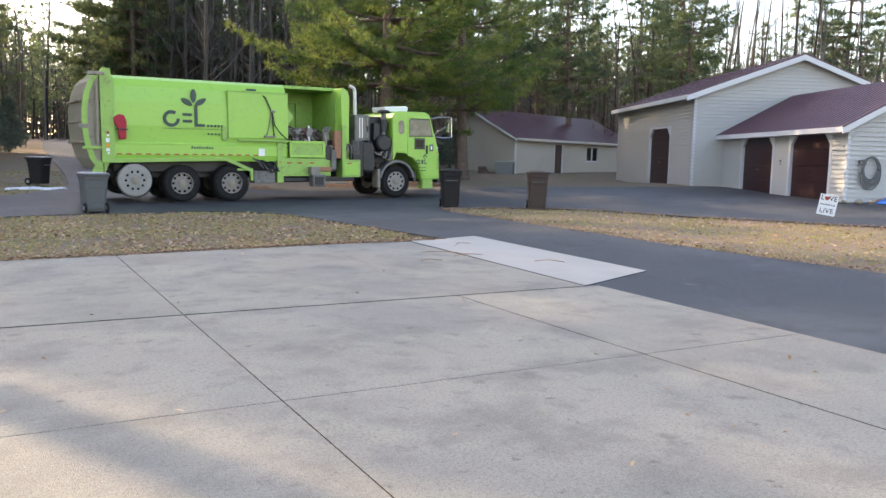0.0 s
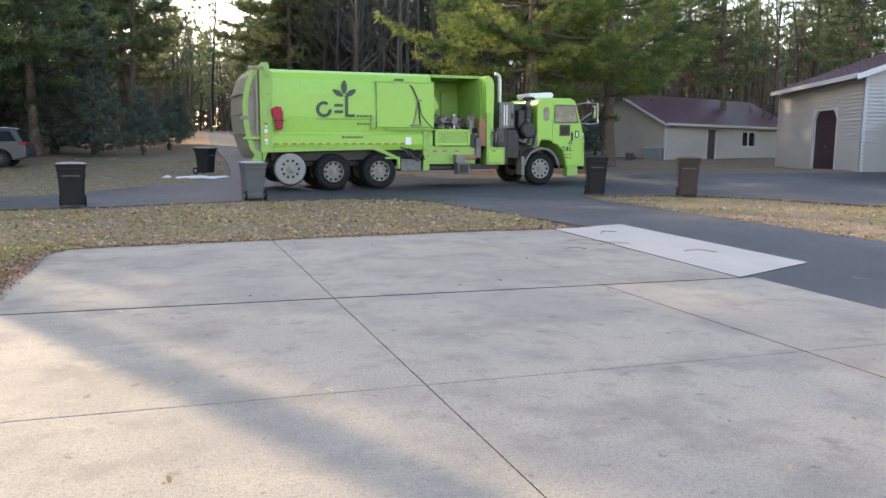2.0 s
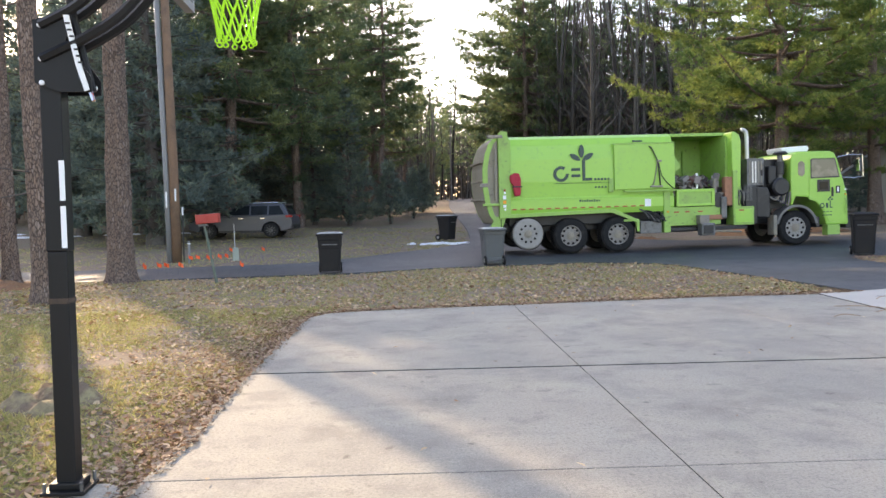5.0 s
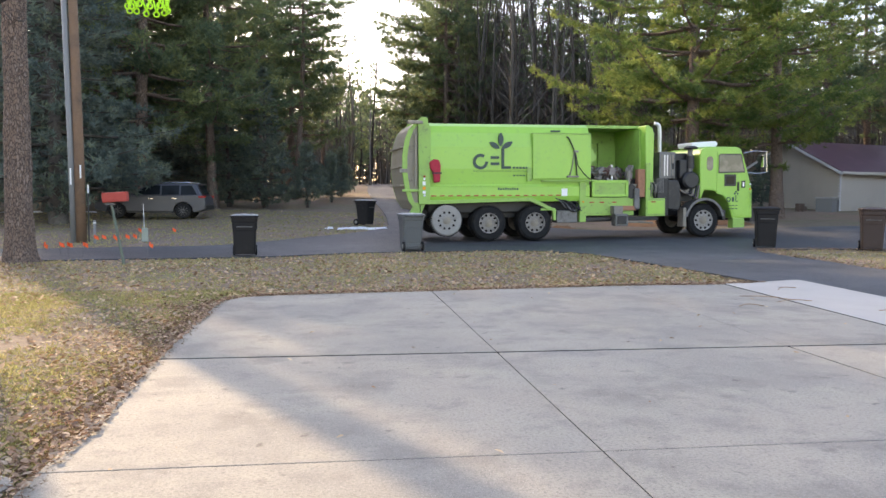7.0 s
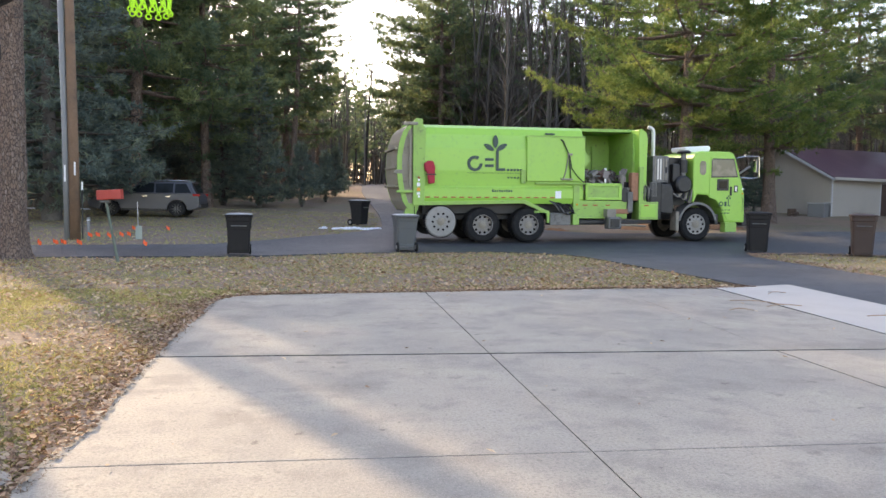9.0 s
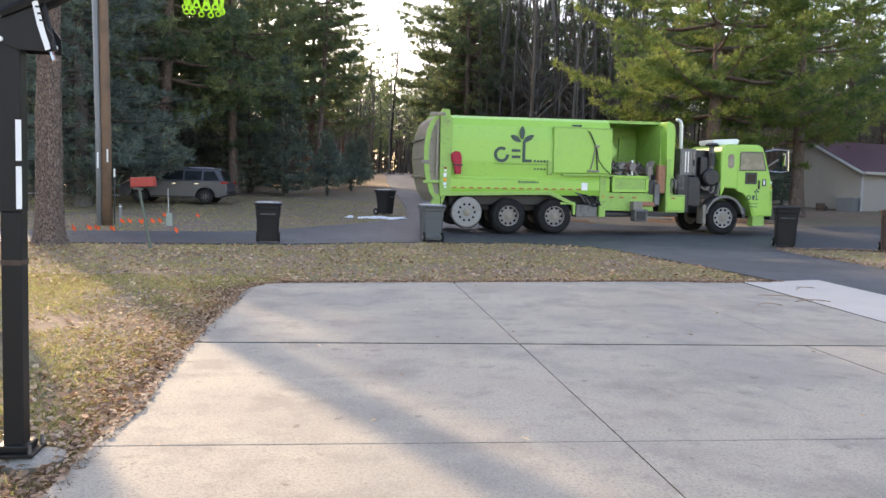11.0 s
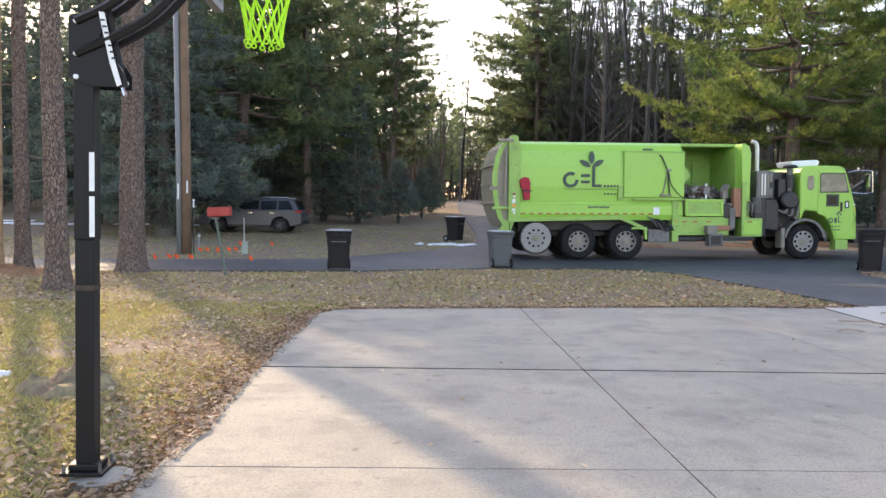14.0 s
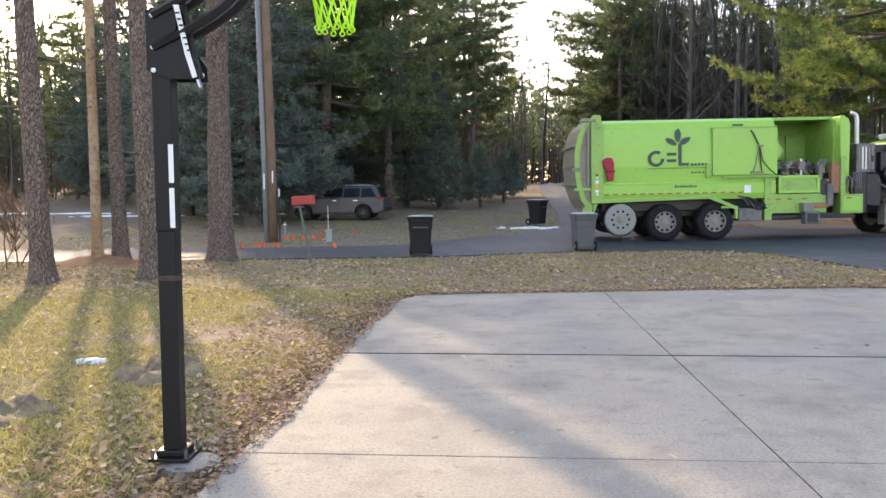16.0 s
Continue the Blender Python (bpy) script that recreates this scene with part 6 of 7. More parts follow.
def sectional_door(parent, y0, y1, x, z1, name="garage_door"):
    """Garage door filling y0..y1 in a wall that faces -x; panels recessed, trim with clipped upper corners."""
    door = part(name, boxed(x + 0.10, x + 0.14, y0, y1, 0.0, z1), "door", parent, "closed maroon sectional garage door")
    for k in range(4):
        part("door_panel", boxed(x + 0.075, x + 0.10, y0 + 0.02, y1 - 0.02, k * z1 / 4 + 0.012, (k + 1) * z1 / 4 - 0.012, bevel=0.008), "door", door)
    part("lock_handle", boxed(x + 0.05, x + 0.076, (y0 + y1) / 2 - 0.07, (y0 + y1) / 2 + 0.07, z1 * 0.42, z1 * 0.42 + 0.03), "chrome", door)
    for ya, yb in ((y0 - 0.14, y0), (y1, y1 + 0.14)):
        part("door_trim", boxed(x - 0.03, x + 0.12, ya, yb, 0.0, z1), "trim", parent)
    part("door_trim", boxed(x - 0.03, x + 0.12, y0 - 0.14, y1 + 0.14, z1, z1 + 0.12), "trim", parent)
    for y, s in ((y0, 1), (y1, -1)):
        bm = bmesh.new()
        vs = [(y, z1), (y + s * 0.42, z1), (y, z1 - 0.42)]
        prism(bm, vs, x - 0.032, x + 0.12, "x")
        part("corner_trim", bm, "trim", parent)


def build_garage():
    g = thing("garage", pose(25.4, 17.1, 0.46, 0, 0, -25.0), "white vinyl-sided garage with a maroon metal roof and tall rear wing", "garage")
    W, L, eave, ridge = 6.2, 10.0, 2.68, 4.35
    doors = [(1.05, 3.80), (5.25, 8.0)]
    segs = [(0.0, 0.91), (3.94, 5.11), (8.14, L)]
    bm, back = bmesh.new(), bmesh.new()
    for a0, b0 in segs:
        lap_boards(bm, (0, b0), (0, a0), 0.0, eave)
        box(back, 0.002, 0.15, a0, b0, -0.3, eave)
    for a0, b0 in doors:
        lap_boards(bm, (0, b0 + 0.14), (0, a0 - 0.14), 2.54, eave)
        box(back, 0.002, 0.15, a0 - 0.14, b0 + 0.14, 2.53, eave)
    part("front_wall", back, "siding", g)
    part("front_siding", bm, "siding", g)["kind"] = "stuff"
    gable = lambda s: eave + (ridge - eave) * (1 - abs(s - W / 2) / (W / 2))
    part("end_wall", prism(bmesh.new(), [(0, -0.3), (W, -0.3), (W, eave), (W / 2, ridge), (0, eave)], 0.002, 0.15, "y"), "siding", g)
    part("end_siding", lap_boards(bmesh.new(), (0, 0), (W, 0), 0.0, ridge, gable), "siding", g)["kind"] = "stuff"
    part("rear_wall", boxed(W - 0.15, W, 0.15, L, -0.3, eave), "siding", g)
    for x in (-0.02,):
        part("corner_post", boxed(x, x + 0.10, -0.03, 0.09, 0.0, eave), "trim", g)
    slope = (ridge - eave) / (W / 2)
    ribbed_roof("roof", g, -0.35, L - 0.02, -0.42, eave - 0.42 * slope + 0.03, W / 2, ridge + 0.03, "ribbed maroon metal roof")
    ribbed_roof("roof", g, -0.35, L - 0.02, W + 0.42, eave - 0.42 * slope + 0.03, W / 2, ridge + 0.03)
    part("fascia", boxed(-0.45, -0.42, -0.35, L - 0.02, eave - 0.42 * slope - 0.10, eave - 0.42 * slope + 0.08), "trim", g)
    part("soffit", boxed(-0.42, 0.0, -0.35, L - 0.02, eave - 0.42 * slope - 0.10, eave - 0.42 * slope - 0.07), "trim", g)
    for xa in (-0.44, W + 0.44):
        za, zb = eave - 0.44 * slope, ridge
        part("rake_board", prism(bmesh.new(), [(xa, za - 0.16), (W / 2, zb - 0.16), (W / 2, zb + 0.04), (xa, za + 0.04)], -0.39, -0.355, "y"), "trim", g, "white rake board")
    for a0, b0 in doors:
        sectional_door(g, a0, b0, 0.0, 2.40)
    part("keypad", boxed(-0.03, 0.0, 4.50, 4.60, 1.25, 1.42, bevel=0.006), "black", g)
    # taller wing
    X0, X1, Y0, Y1, ev, rd = -1.5, 8.3, L, 22.0, 4.45, 6.25
    mid = (X0 + X1) / 2
    rise = (rd - ev) / (mid - X0)
    top = lambda s: ev + (rd - ev) * (1 - abs(s - (mid - X0)) / (mid - X0))
    part("wing_end_wall", prism(bmesh.new(), [(X0, -0.3), (X1, -0.3), (X1, ev), (mid, rd), (X0, ev)], Y0 + 0.002, Y0 + 0.15, "y"), "siding", g)
    part("wing_end_siding", lap_boards(bmesh.new(), (X0, Y0), (X1, Y0), 0.0, rd, top), "siding", g)["kind"] = "stuff"
    bm, back = bmesh.new(), bmesh.new()
    for a0, b0, z0 in ((Y0 + 0.15, 12.86, 0.0), (16.14, Y1, 0.0), (12.86, 16.14, 3.14)):
        lap_boards(bm, (X0, b0), (X0, a0), z0, ev)
        box(back, X0 + 0.002, X0 + 0.15, a0, b0, z0 - (0.3 if z0 == 0 else 0), ev)
    part("wing_front_wall", back, "siding", g)
    part("wing_front_siding", bm, "siding", g)["kind"] = "stuff"
    sectional_door(g, 13.0, 16.0, X0, 3.0)
    part("wing_rear_wall", boxed(X1 - 0.15, X1, Y0 + 0.15, Y1, -0.3, ev), "siding", g)
    part("wing_corner_post", boxed(X0 - 0.02, X0 + 0.10, Y0 - 0.03, Y0 + 0.09, 0, ev), "trim", g)
    ribbed_roof("wing_roof", g, Y0 - 0.35, Y1, X0 - 0.5, ev - 0.5 * rise + 0.03, mid, rd + 0.03, "ribbed maroon metal roof")
    ribbed_roof("wing_roof", g, Y0 - 0.35, Y1, X1 + 0.5, ev - 0.5 * rise + 0.03, mid, rd + 0.03)
    part("wing_fascia", boxed(X0 - 0.53, X0 - 0.5, Y0 - 0.35, Y1, ev - 0.5 * rise - 0.12, ev - 0.5 * rise + 0.08), "trim", g)
    for xa in (X0 - 0.52, X1 + 0.52):
        part("wing_rake_board", prism(bmesh.new(), [(xa, ev - 0.52 * rise - 0.2), (mid, rd - 0.2), (mid, rd + 0.04), (xa, ev - 0.52 * rise + 0.04)], Y0 - 0.39, Y0 - 0.355, "y"), "trim", g)
    base = g.matrix_world.copy()
    # hose on its hook
    h = thing("garden_hose", base @ pose(0.80, -0.12, 1.15), "grey hose coiled on a wall bracket of the garage", "hose")
    part("hook", boxed(-0.40, -0.16, -0.02, 0.09, 0.12, 0.28, bevel=0.02), "steel", h)
    rng = random.Random(6)
    for k in range(6):
        r1, r2, dz = 0.24 + 0.022 * k, 0.38 + 0.035 * k, -0.03 * k
        pts = [(r1 * math.cos(2 * math.pi * i / 26) + rng.uniform(-0.01, 0.01), -0.02 * (k % 3), dz + r2 * math.sin(2 * math.pi * i / 26)) for i in range(27)]
        part("coil", tube(bmesh.new(), pts, 0.024, 7), "hose", h, smooth=True)
    # tarp on the ground
    t = thing("blue_tarp", base @ pose(1.75, -0.85, 0.02), "crumpled blue tarp lying against the garage", "tarp")
    n = 26
    vs, fs = [], []
    for j in range(n):
        for i in range(n):
            x, y = (i / (n - 1) - 0.5) * 2.2, (j / (n - 1) - 0.5) * 1.1
            hgt = 0.30 * max(0, 1 - (2 * abs(x) / 2.2) ** 2) * max(0, 1 - (2 * abs(y) / 1.1) ** 2) * (0.7 + 0.9 * noise.noise((x * 2.4, y * 2.4, 7))) + 0.04 * noise.noise((x * 7, y * 7, 2))
            vs.append((x + 0.06 * noise.noise((x * 3, y * 3, 1)), y, max(hgt, 0.0) - 0.02))
    for j in range(n - 1):
        for i in range(n - 1):
            fs.append((j * n + i, j * n + i + 1, (j + 1) * n + i + 1, (j + 1) * n + i))
    mesh_from("sheet", vs, fs, M["blue"], t)
    b = thing("planter_bed", base @ pose(1.3, -0.75, 0), "low heap of brown soil and stones by the wall", "soil bed")
    rng = random.Random(3)
    for k in range(16):
        s = rng.uniform(0.06, 0.14)
        bm = bmesh.new()
        bmesh.ops.create_icosphere(bm, subdivisions=2, radius=s)
        for v in bm.verts:
            v.co *= 1 + 0.35 * noise.noise(v.co * 9 + Vector((k, 0, 0)))
            v.co.z *= 0.7
        o = part("stone", bm, "rust" if k % 2 else "grime", b)
        o.location = (rng.uniform(-1.6, 1.5), rng.uniform(-0.25, 0.5), s * 0.4)


def letters(text, size, mat, parent, m, name="lettering"):
    cu = bpy.data.curves.new(name, "FONT")
    cu.body, cu.size, cu.extrude, cu.align_x, cu.align_y = text, size, 0.002, "CENTER", "CENTER"
    tmp = bpy.data.objects.new(name, cu)
    scene.collection.objects.link(tmp)
    dg = bpy.context.evaluated_depsgraph_get()
    me = bpy.data.meshes.new_from_object(tmp.evaluated_get(dg))
    bpy.data.objects.remove(tmp)
    me.materials.clear()
    me.materials.append(M[mat])
    ob = new(name, me)
    ob.parent, ob.matrix_basis = parent, m
    return ob


def build_sign():
    top = thing("yard_sign", pose(20.2, 14.1, land(20.2, 14.1) - 0.05, 0, 9, -50) @ Matrix.Scale(0.9, 4), "white yard sign with a red heart, tilted on wire legs", "sign")
    part("panel", boxed(-0.26, 0.26, -0.006, 0.006, 0.10, 0.74), "white", top)
    for x in (-0.14, 0.14):
        part("wire_leg", tube(bmesh.new(), [(x, 0.01, -0.1), (x, 0.01, 0.6)], 0.006, 5), "steel", top)
    face = lambda x, z: Matrix.Translation((x, -0.009, z)) @ Matrix.Rotation(math.pi / 2, 4, "X")
    letters("L", 0.22, "black", top, face(-0.18, 0.62))
    letters("VE", 0.22, "black", top, face(0.12, 0.62))
    letters("LIVE", 0.22, "black", top, face(0.0, 0.23))
    heart = []
    for k in range(24):
        t = 2 * math.pi * k / 24
        heart.append((-0.055 + 0.0046 * 16 * math.sin(t) ** 3, 0.62 + 0.0050 * (13 * math.cos(t) - 5 * math.cos(2 * t) - 2 * math.cos(3 * t) - math.cos(4 * t))))
    part("heart", prism(bmesh.new(), heart, -0.010, -0.006), "reflector", top)
    for k in range(6):
        part("lettering_bar", boxed(-0.21 + 0.072 * k, -0.155 + 0.072 * k, -0.009, -0.006, 0.405, 0.445), "conduit", top)


def build_house():
    hx, hy = 29.0, 42.4
    h = thing("house", pose(hx, hy, land(hx, hy) - 0.1, 0, 0, 18), "low tan-sided house with a maroon roof beyond the driveway", "house")
    W, D, ev, rd = 14.0, 7.0, 2.45, 4.2
    bm, back = bmesh.new(), bmesh.new()
    for a0, b0, z0 in ((0, 4.3, 0), (5.3, 8.2, 0), (9.8, W, 0), (4.3, 5.3, 2.05), (8.2, 9.8, 1.95), (8.2, 9.8, 0)):
        zt = 0.95 if (a0 == 8.2 and z0 == 0) else ev
        lap_boards(bm, (a0, 0), (b0, 0), z0, zt)
        box(back, a0, b0, 0.002, 0.15, z0, zt)
    part("front_wall", back, "tan_siding", h)
    part("front_siding", bm, "tan_siding", h)["kind"] = "stuff"
    gable = lambda s: ev + (rd - ev) * (1 - abs(s - D / 2) / (D / 2))
    part("gable_wall", prism(bmesh.new(), [(0.15, 0), (D, 0), (D, ev), (D / 2, rd), (0.15, ev)], 0.002, 0.15, "x"), "tan_siding", h)
    part("gable_siding", lap_boards(bmesh.new(), (0, D), (0, 0), 0, rd, gable), "tan_siding", h)["kind"] = "stuff"
    part("rear_wall", boxed(0.15, W, D - 0.15, D, 0, ev), "tan_siding", h)
    part("end_wall", prism(bmesh.new(), [(0.15, 0), (D - 0.15, 0), (D - 0.15, ev), (D / 2, rd), (0.15, ev)], W - 0.15, W, "x"), "tan_siding", h)
    s = (rd - ev) / (D / 2)
    for ya in (-0.45, D + 0.45):
        part("roof", prism(bmesh.new(), [(ya, ev - 0.45 * s), (D / 2, rd), (D / 2, rd + 0.07), (ya, ev - 0.45 * s + 0.07)], -0.4, W + 0.4, "x"), "roof", h, "maroon roof slope")
        part("rake_board", prism(bmesh.new(), [(ya, ev - 0.45 * s - 0.14), (D / 2, rd - 0.14), (D / 2, rd + 0.02), (ya, ev - 0.45 * s + 0.02)], -0.44, -0.405, "x"), "trim", h)
    part("fascia", boxed(-0.4, W + 0.4, -0.49, -0.455, ev - 0.45 * s - 0.08, ev - 0.45 * s + 0.08), "tan_siding", h)
    part("corner_post", boxed(-0.02, 0.1, -0.03, 0.08, 0, ev), "trim", h)
    d = part("door", boxed(4.36, 5.24, 0.05, 0.10, 0.02, 2.02), "door", h, "dark red entrance door")
    part("door_handle", boxed(5.12, 5.17, 0.0, 0.05, 0.95, 1.08), "chrome", d)
    for a0, b0, z0, z1 in ((4.28, 4.36, 0, 2.06), (5.24, 5.32, 0, 2.06), (4.28, 5.32, 2.02, 2.1)):
        part("door_trim", boxed(a0, b0, -0.03, 0.12, z0, z1), "trim", h)
    w = part("window", boxed(8.26, 9.74, 0.08, 0.10, 1.0, 1.9), "glass", h)
    for a0, b0, z0, z1 in ((8.18, 8.26, 0.92, 1.98), (9.74, 9.82, 0.92, 1.98), (8.26, 9.74, 1.9, 1.98), (8.26, 9.74, 0.92, 1.0), (8.97, 9.03, 1.0, 1.9)):
        part("window_frame", boxed(a0, b0, -0.02, 0.12, z0, z1), "trim", w)
    base = h.matrix_world.copy()
    u = thing("utility_bin", base @ pose(-0.55, 0.3, -0.08, 0, 0, 20), "pale grey storage bin against the house wall", "storage bin")
    part("body", boxed(-0.7, 0.7, -0.45, 0.45, 0, 0.85, bevel=0.02), "conduit", u)
    part("lid", boxed(-0.74, 0.74, -0.5, 0.5, 0.85, 0.93, bevel=0.02), "frost", u)
    part("side_panel", boxed(0.1, 0.62, -0.468, -0.452, 0.08, 0.76), "steel", u)
    p = thing("firewood_pile", base @ pose(-1.9, 1.0, -0.05, 0, 0, 30), "small dark stack of split firewood", "firewood")
    rng = random.Random(9)
    for k in range(14):
        o = part("log", tube(bmesh.new(), [(0, -0.22, 0), (0, 0.22, 0)], rng.uniform(0.07, 0.10), 7), "bark", p)
        o.location = (-0.5 + 0.19 * (k % 6), 0, 0.09 + 0.17 * (k // 6))


def build_shed():
    x, y = 19.3, 42.7
    s = thing("garden_shed", pose(x, y, land(x, y) - 0.05, 0, 0, 6), "small pale grey shed behind the pines", "shed")
    for a0, b0, z0, z1 in ((0, 0.62, 0, 2.0), (1.52, 2.35, 0, 2.0), (0.62, 1.52, 1.82, 2.0)):
        part("front_wall", boxed(a0, b0, 0, 0.08, z0, z1), "siding", s)
    part("side_wall", boxed(0, 0.08, 0.08, 2.4, 0, 2.0), "siding", s)
    part("side_wall", boxed(2.27, 2.35, 0.08, 2.4, 0, 2.0), "siding", s)
    part("rear_wall", boxed(0.08, 2.27, 2.32, 2.4, 0, 2.0), "siding", s)
    part("door", boxed(0.63, 1.51, 0.02, 0.06, 0.02, 1.80), "conduit", s)
    for ya in (-0.15, 2.55):
        part("roof", prism(bmesh.new(), [(ya, 1.95), (1.2, 2.75), (1.2, 2.81), (ya, 2.01)], -0.15, 2.5, "x"), "grey_bark", s)
    part("gable", prism(bmesh.new(), [(0, 2.0), (2.4, 2.0), (1.2, 2.7)], 0.01, 0.07, "x"), "siding", s)
    part("gable", prism(bmesh.new(), [(0, 2.0), (2.4, 2.0), (1.2, 2.7)], 2.28, 2.34, "x"), "siding", s)
    c = thing("traffic_cone", pose(22.0, 41.9, land(22.0, 41.9) - 0.05), "orange traffic cone beside the shed", "traffic cone")
    part("base", boxed(-0.2, 0.2, -0.2, 0.2, 0, 0.04, bevel=0.01), "orange", c)
    part("cone", tube(bmesh.new(), [(0, 0, 0.04), (0, 0, 0.95)], [0.16, 0.03], 18), "orange", c)
    part("collar", tube(bmesh.new(), [(0, 0, 0.50), (0, 0, 0.68)], [0.105, 0.08], 18), "white", c)


build_garage()
build_sign()
build_house()
build_shed()


# ---- grass, leaves, litter, snow
def inside(x, y, poly):
    odd = False
    for (x0, y0), (x1, y1) in zip(poly, poly[1:] + poly[:1]):
        if (y0 > y) != (y1 > y) and x < (x1 - x0) * (y - y0) / (y1 - y0) + x0:
            odd = not odd
    return odd


SLAB_EDGE = [(-1.54, -6), (-1.54, 10.1), (-1.50, 11.9), (-1.22, 12.36), (-0.5, 12.62), (1.67, 12.9), (5.05, 13.42), (7.0, 13.46), (7.85, 13.62)]
LAWN = [(-16, -3)] + SLAB_EDGE[:1] + SLAB_EDGE[1:] + [(x, y - 0.05) for x, y in curve_pts(ROAD_NEAR, 3)[::-1] if x > -16] + [(-16, 18)]
STRIP_LAWN = curve_pts(STRIP, 3) + [(30, -2), (14, -2)]
VERGE = [(-16, 22.9), (-5.4, 24.2), (-3.1, 24.7), (-0.6, 27.6), (1.2, 30.0), (2.2, 32.4), (2.5, 36), (2.7, 42), (-8, 44), (-16, 40)]
FAR_LAWN = [(8.6, 33.2), (10, 30.8), (11.6, 30.0), (18.2, 30.6), (22, 30.6), (24, 40), (16, 41), (9, 42), (7.0, 41)]


def lie_z(x, y):
    wob = 0.05 * noise.noise((x * 0.45, y * 0.45, 0.3)) + 0.02 * noise.noise((x * 1.7, y * 1.7, 4.0))
    return land(x, y) - 0.055 + wob * 0.6


def fill(rng, poly, n, keep=None):
    xs, ys = [p[0] for p in poly], [p[1] for p in poly]
    out = []
    while len(out) < n:
        x, y = rng.uniform(min(xs), max(xs)), rng.uniform(min(ys), max(ys))
        if inside(x, y, poly) and (keep is None or keep(x, y, rng)):
            out.append((x, y, lie_z(x, y)))
    return np.array(out)


def grass(name, rng, pts, size, label):
    n = len(pts)
    p = np.repeat(pts, 3, 0) + np.concatenate([rng.normal(size=(3 * n, 2)) * 0.02, np.zeros((3 * n, 1))], 1)
    d = np.concatenate([rng.normal(size=(3 * n, 2)) * 0.9, np.ones((3 * n, 1)) * 0.8], 1)
    d /= np.linalg.norm(d, axis=1)[:, None]
    w = np.cross(d, rng.normal(size=(3 * n, 3)))
    w /= np.linalg.norm(w, axis=1)[:, None]
    ln = size * rng.uniform(0.5, 1.3, (3 * n, 1))
    v = np.stack([p + w * 0.0065, p - w * 0.0065, p + d * ln], 1).reshape(-1, 3)
    tagged(mesh_from(name, v, np.arange(len(v)).reshape(-1, 3), M["blade"]), label, "grass", kind="stuff")


def leaves(name, rng, pts, size, label, mat="leaf", cat="leaves"):
    n = len(pts)
    a0 = rng.uniform(0, 6.28, n)
    s = size * rng.uniform(0.55, 1.35, n)
    f = np.stack([np.cos(a0), np.sin(a0), rng.normal(size=n) * 0.25], 1)
    g = np.stack([-np.sin(a0), np.cos(a0), rng.normal(size=n) * 0.35], 1)
    c = pts + np.stack([np.zeros(n), np.zeros(n), rng.uniform(0.008, 0.03, n)], 1)
    up = np.array((0, 0, 1.0))
    q = lambda u, v, k: c + f * (u * s)[:, None] + g * (v * s)[:, None] + up * (k * s)[:, None]
    vs = np.stack([q(-1.0, 0, 0.1), q(-0.35, -0.5, 0.28), q(0.5, -0.42, 0.2), q(1.1, 0, 0.05), q(0.5, 0.45, 0.26), q(-0.35, 0.5, 0.16), q(0.05, 0, 0.0)], 1).reshape(-1, 3)
    b = np.arange(n)[:, None] * 7
    tri = np.array([(0, 1, 6), (1, 2, 6), (2, 3, 6), (3, 4, 6), (4, 5, 6), (5, 0, 6)]).ravel()
    tagged(mesh_from(name, vs, (b + tri[None]).reshape(-1, 3), M[mat]), label, cat, kind="stuff")


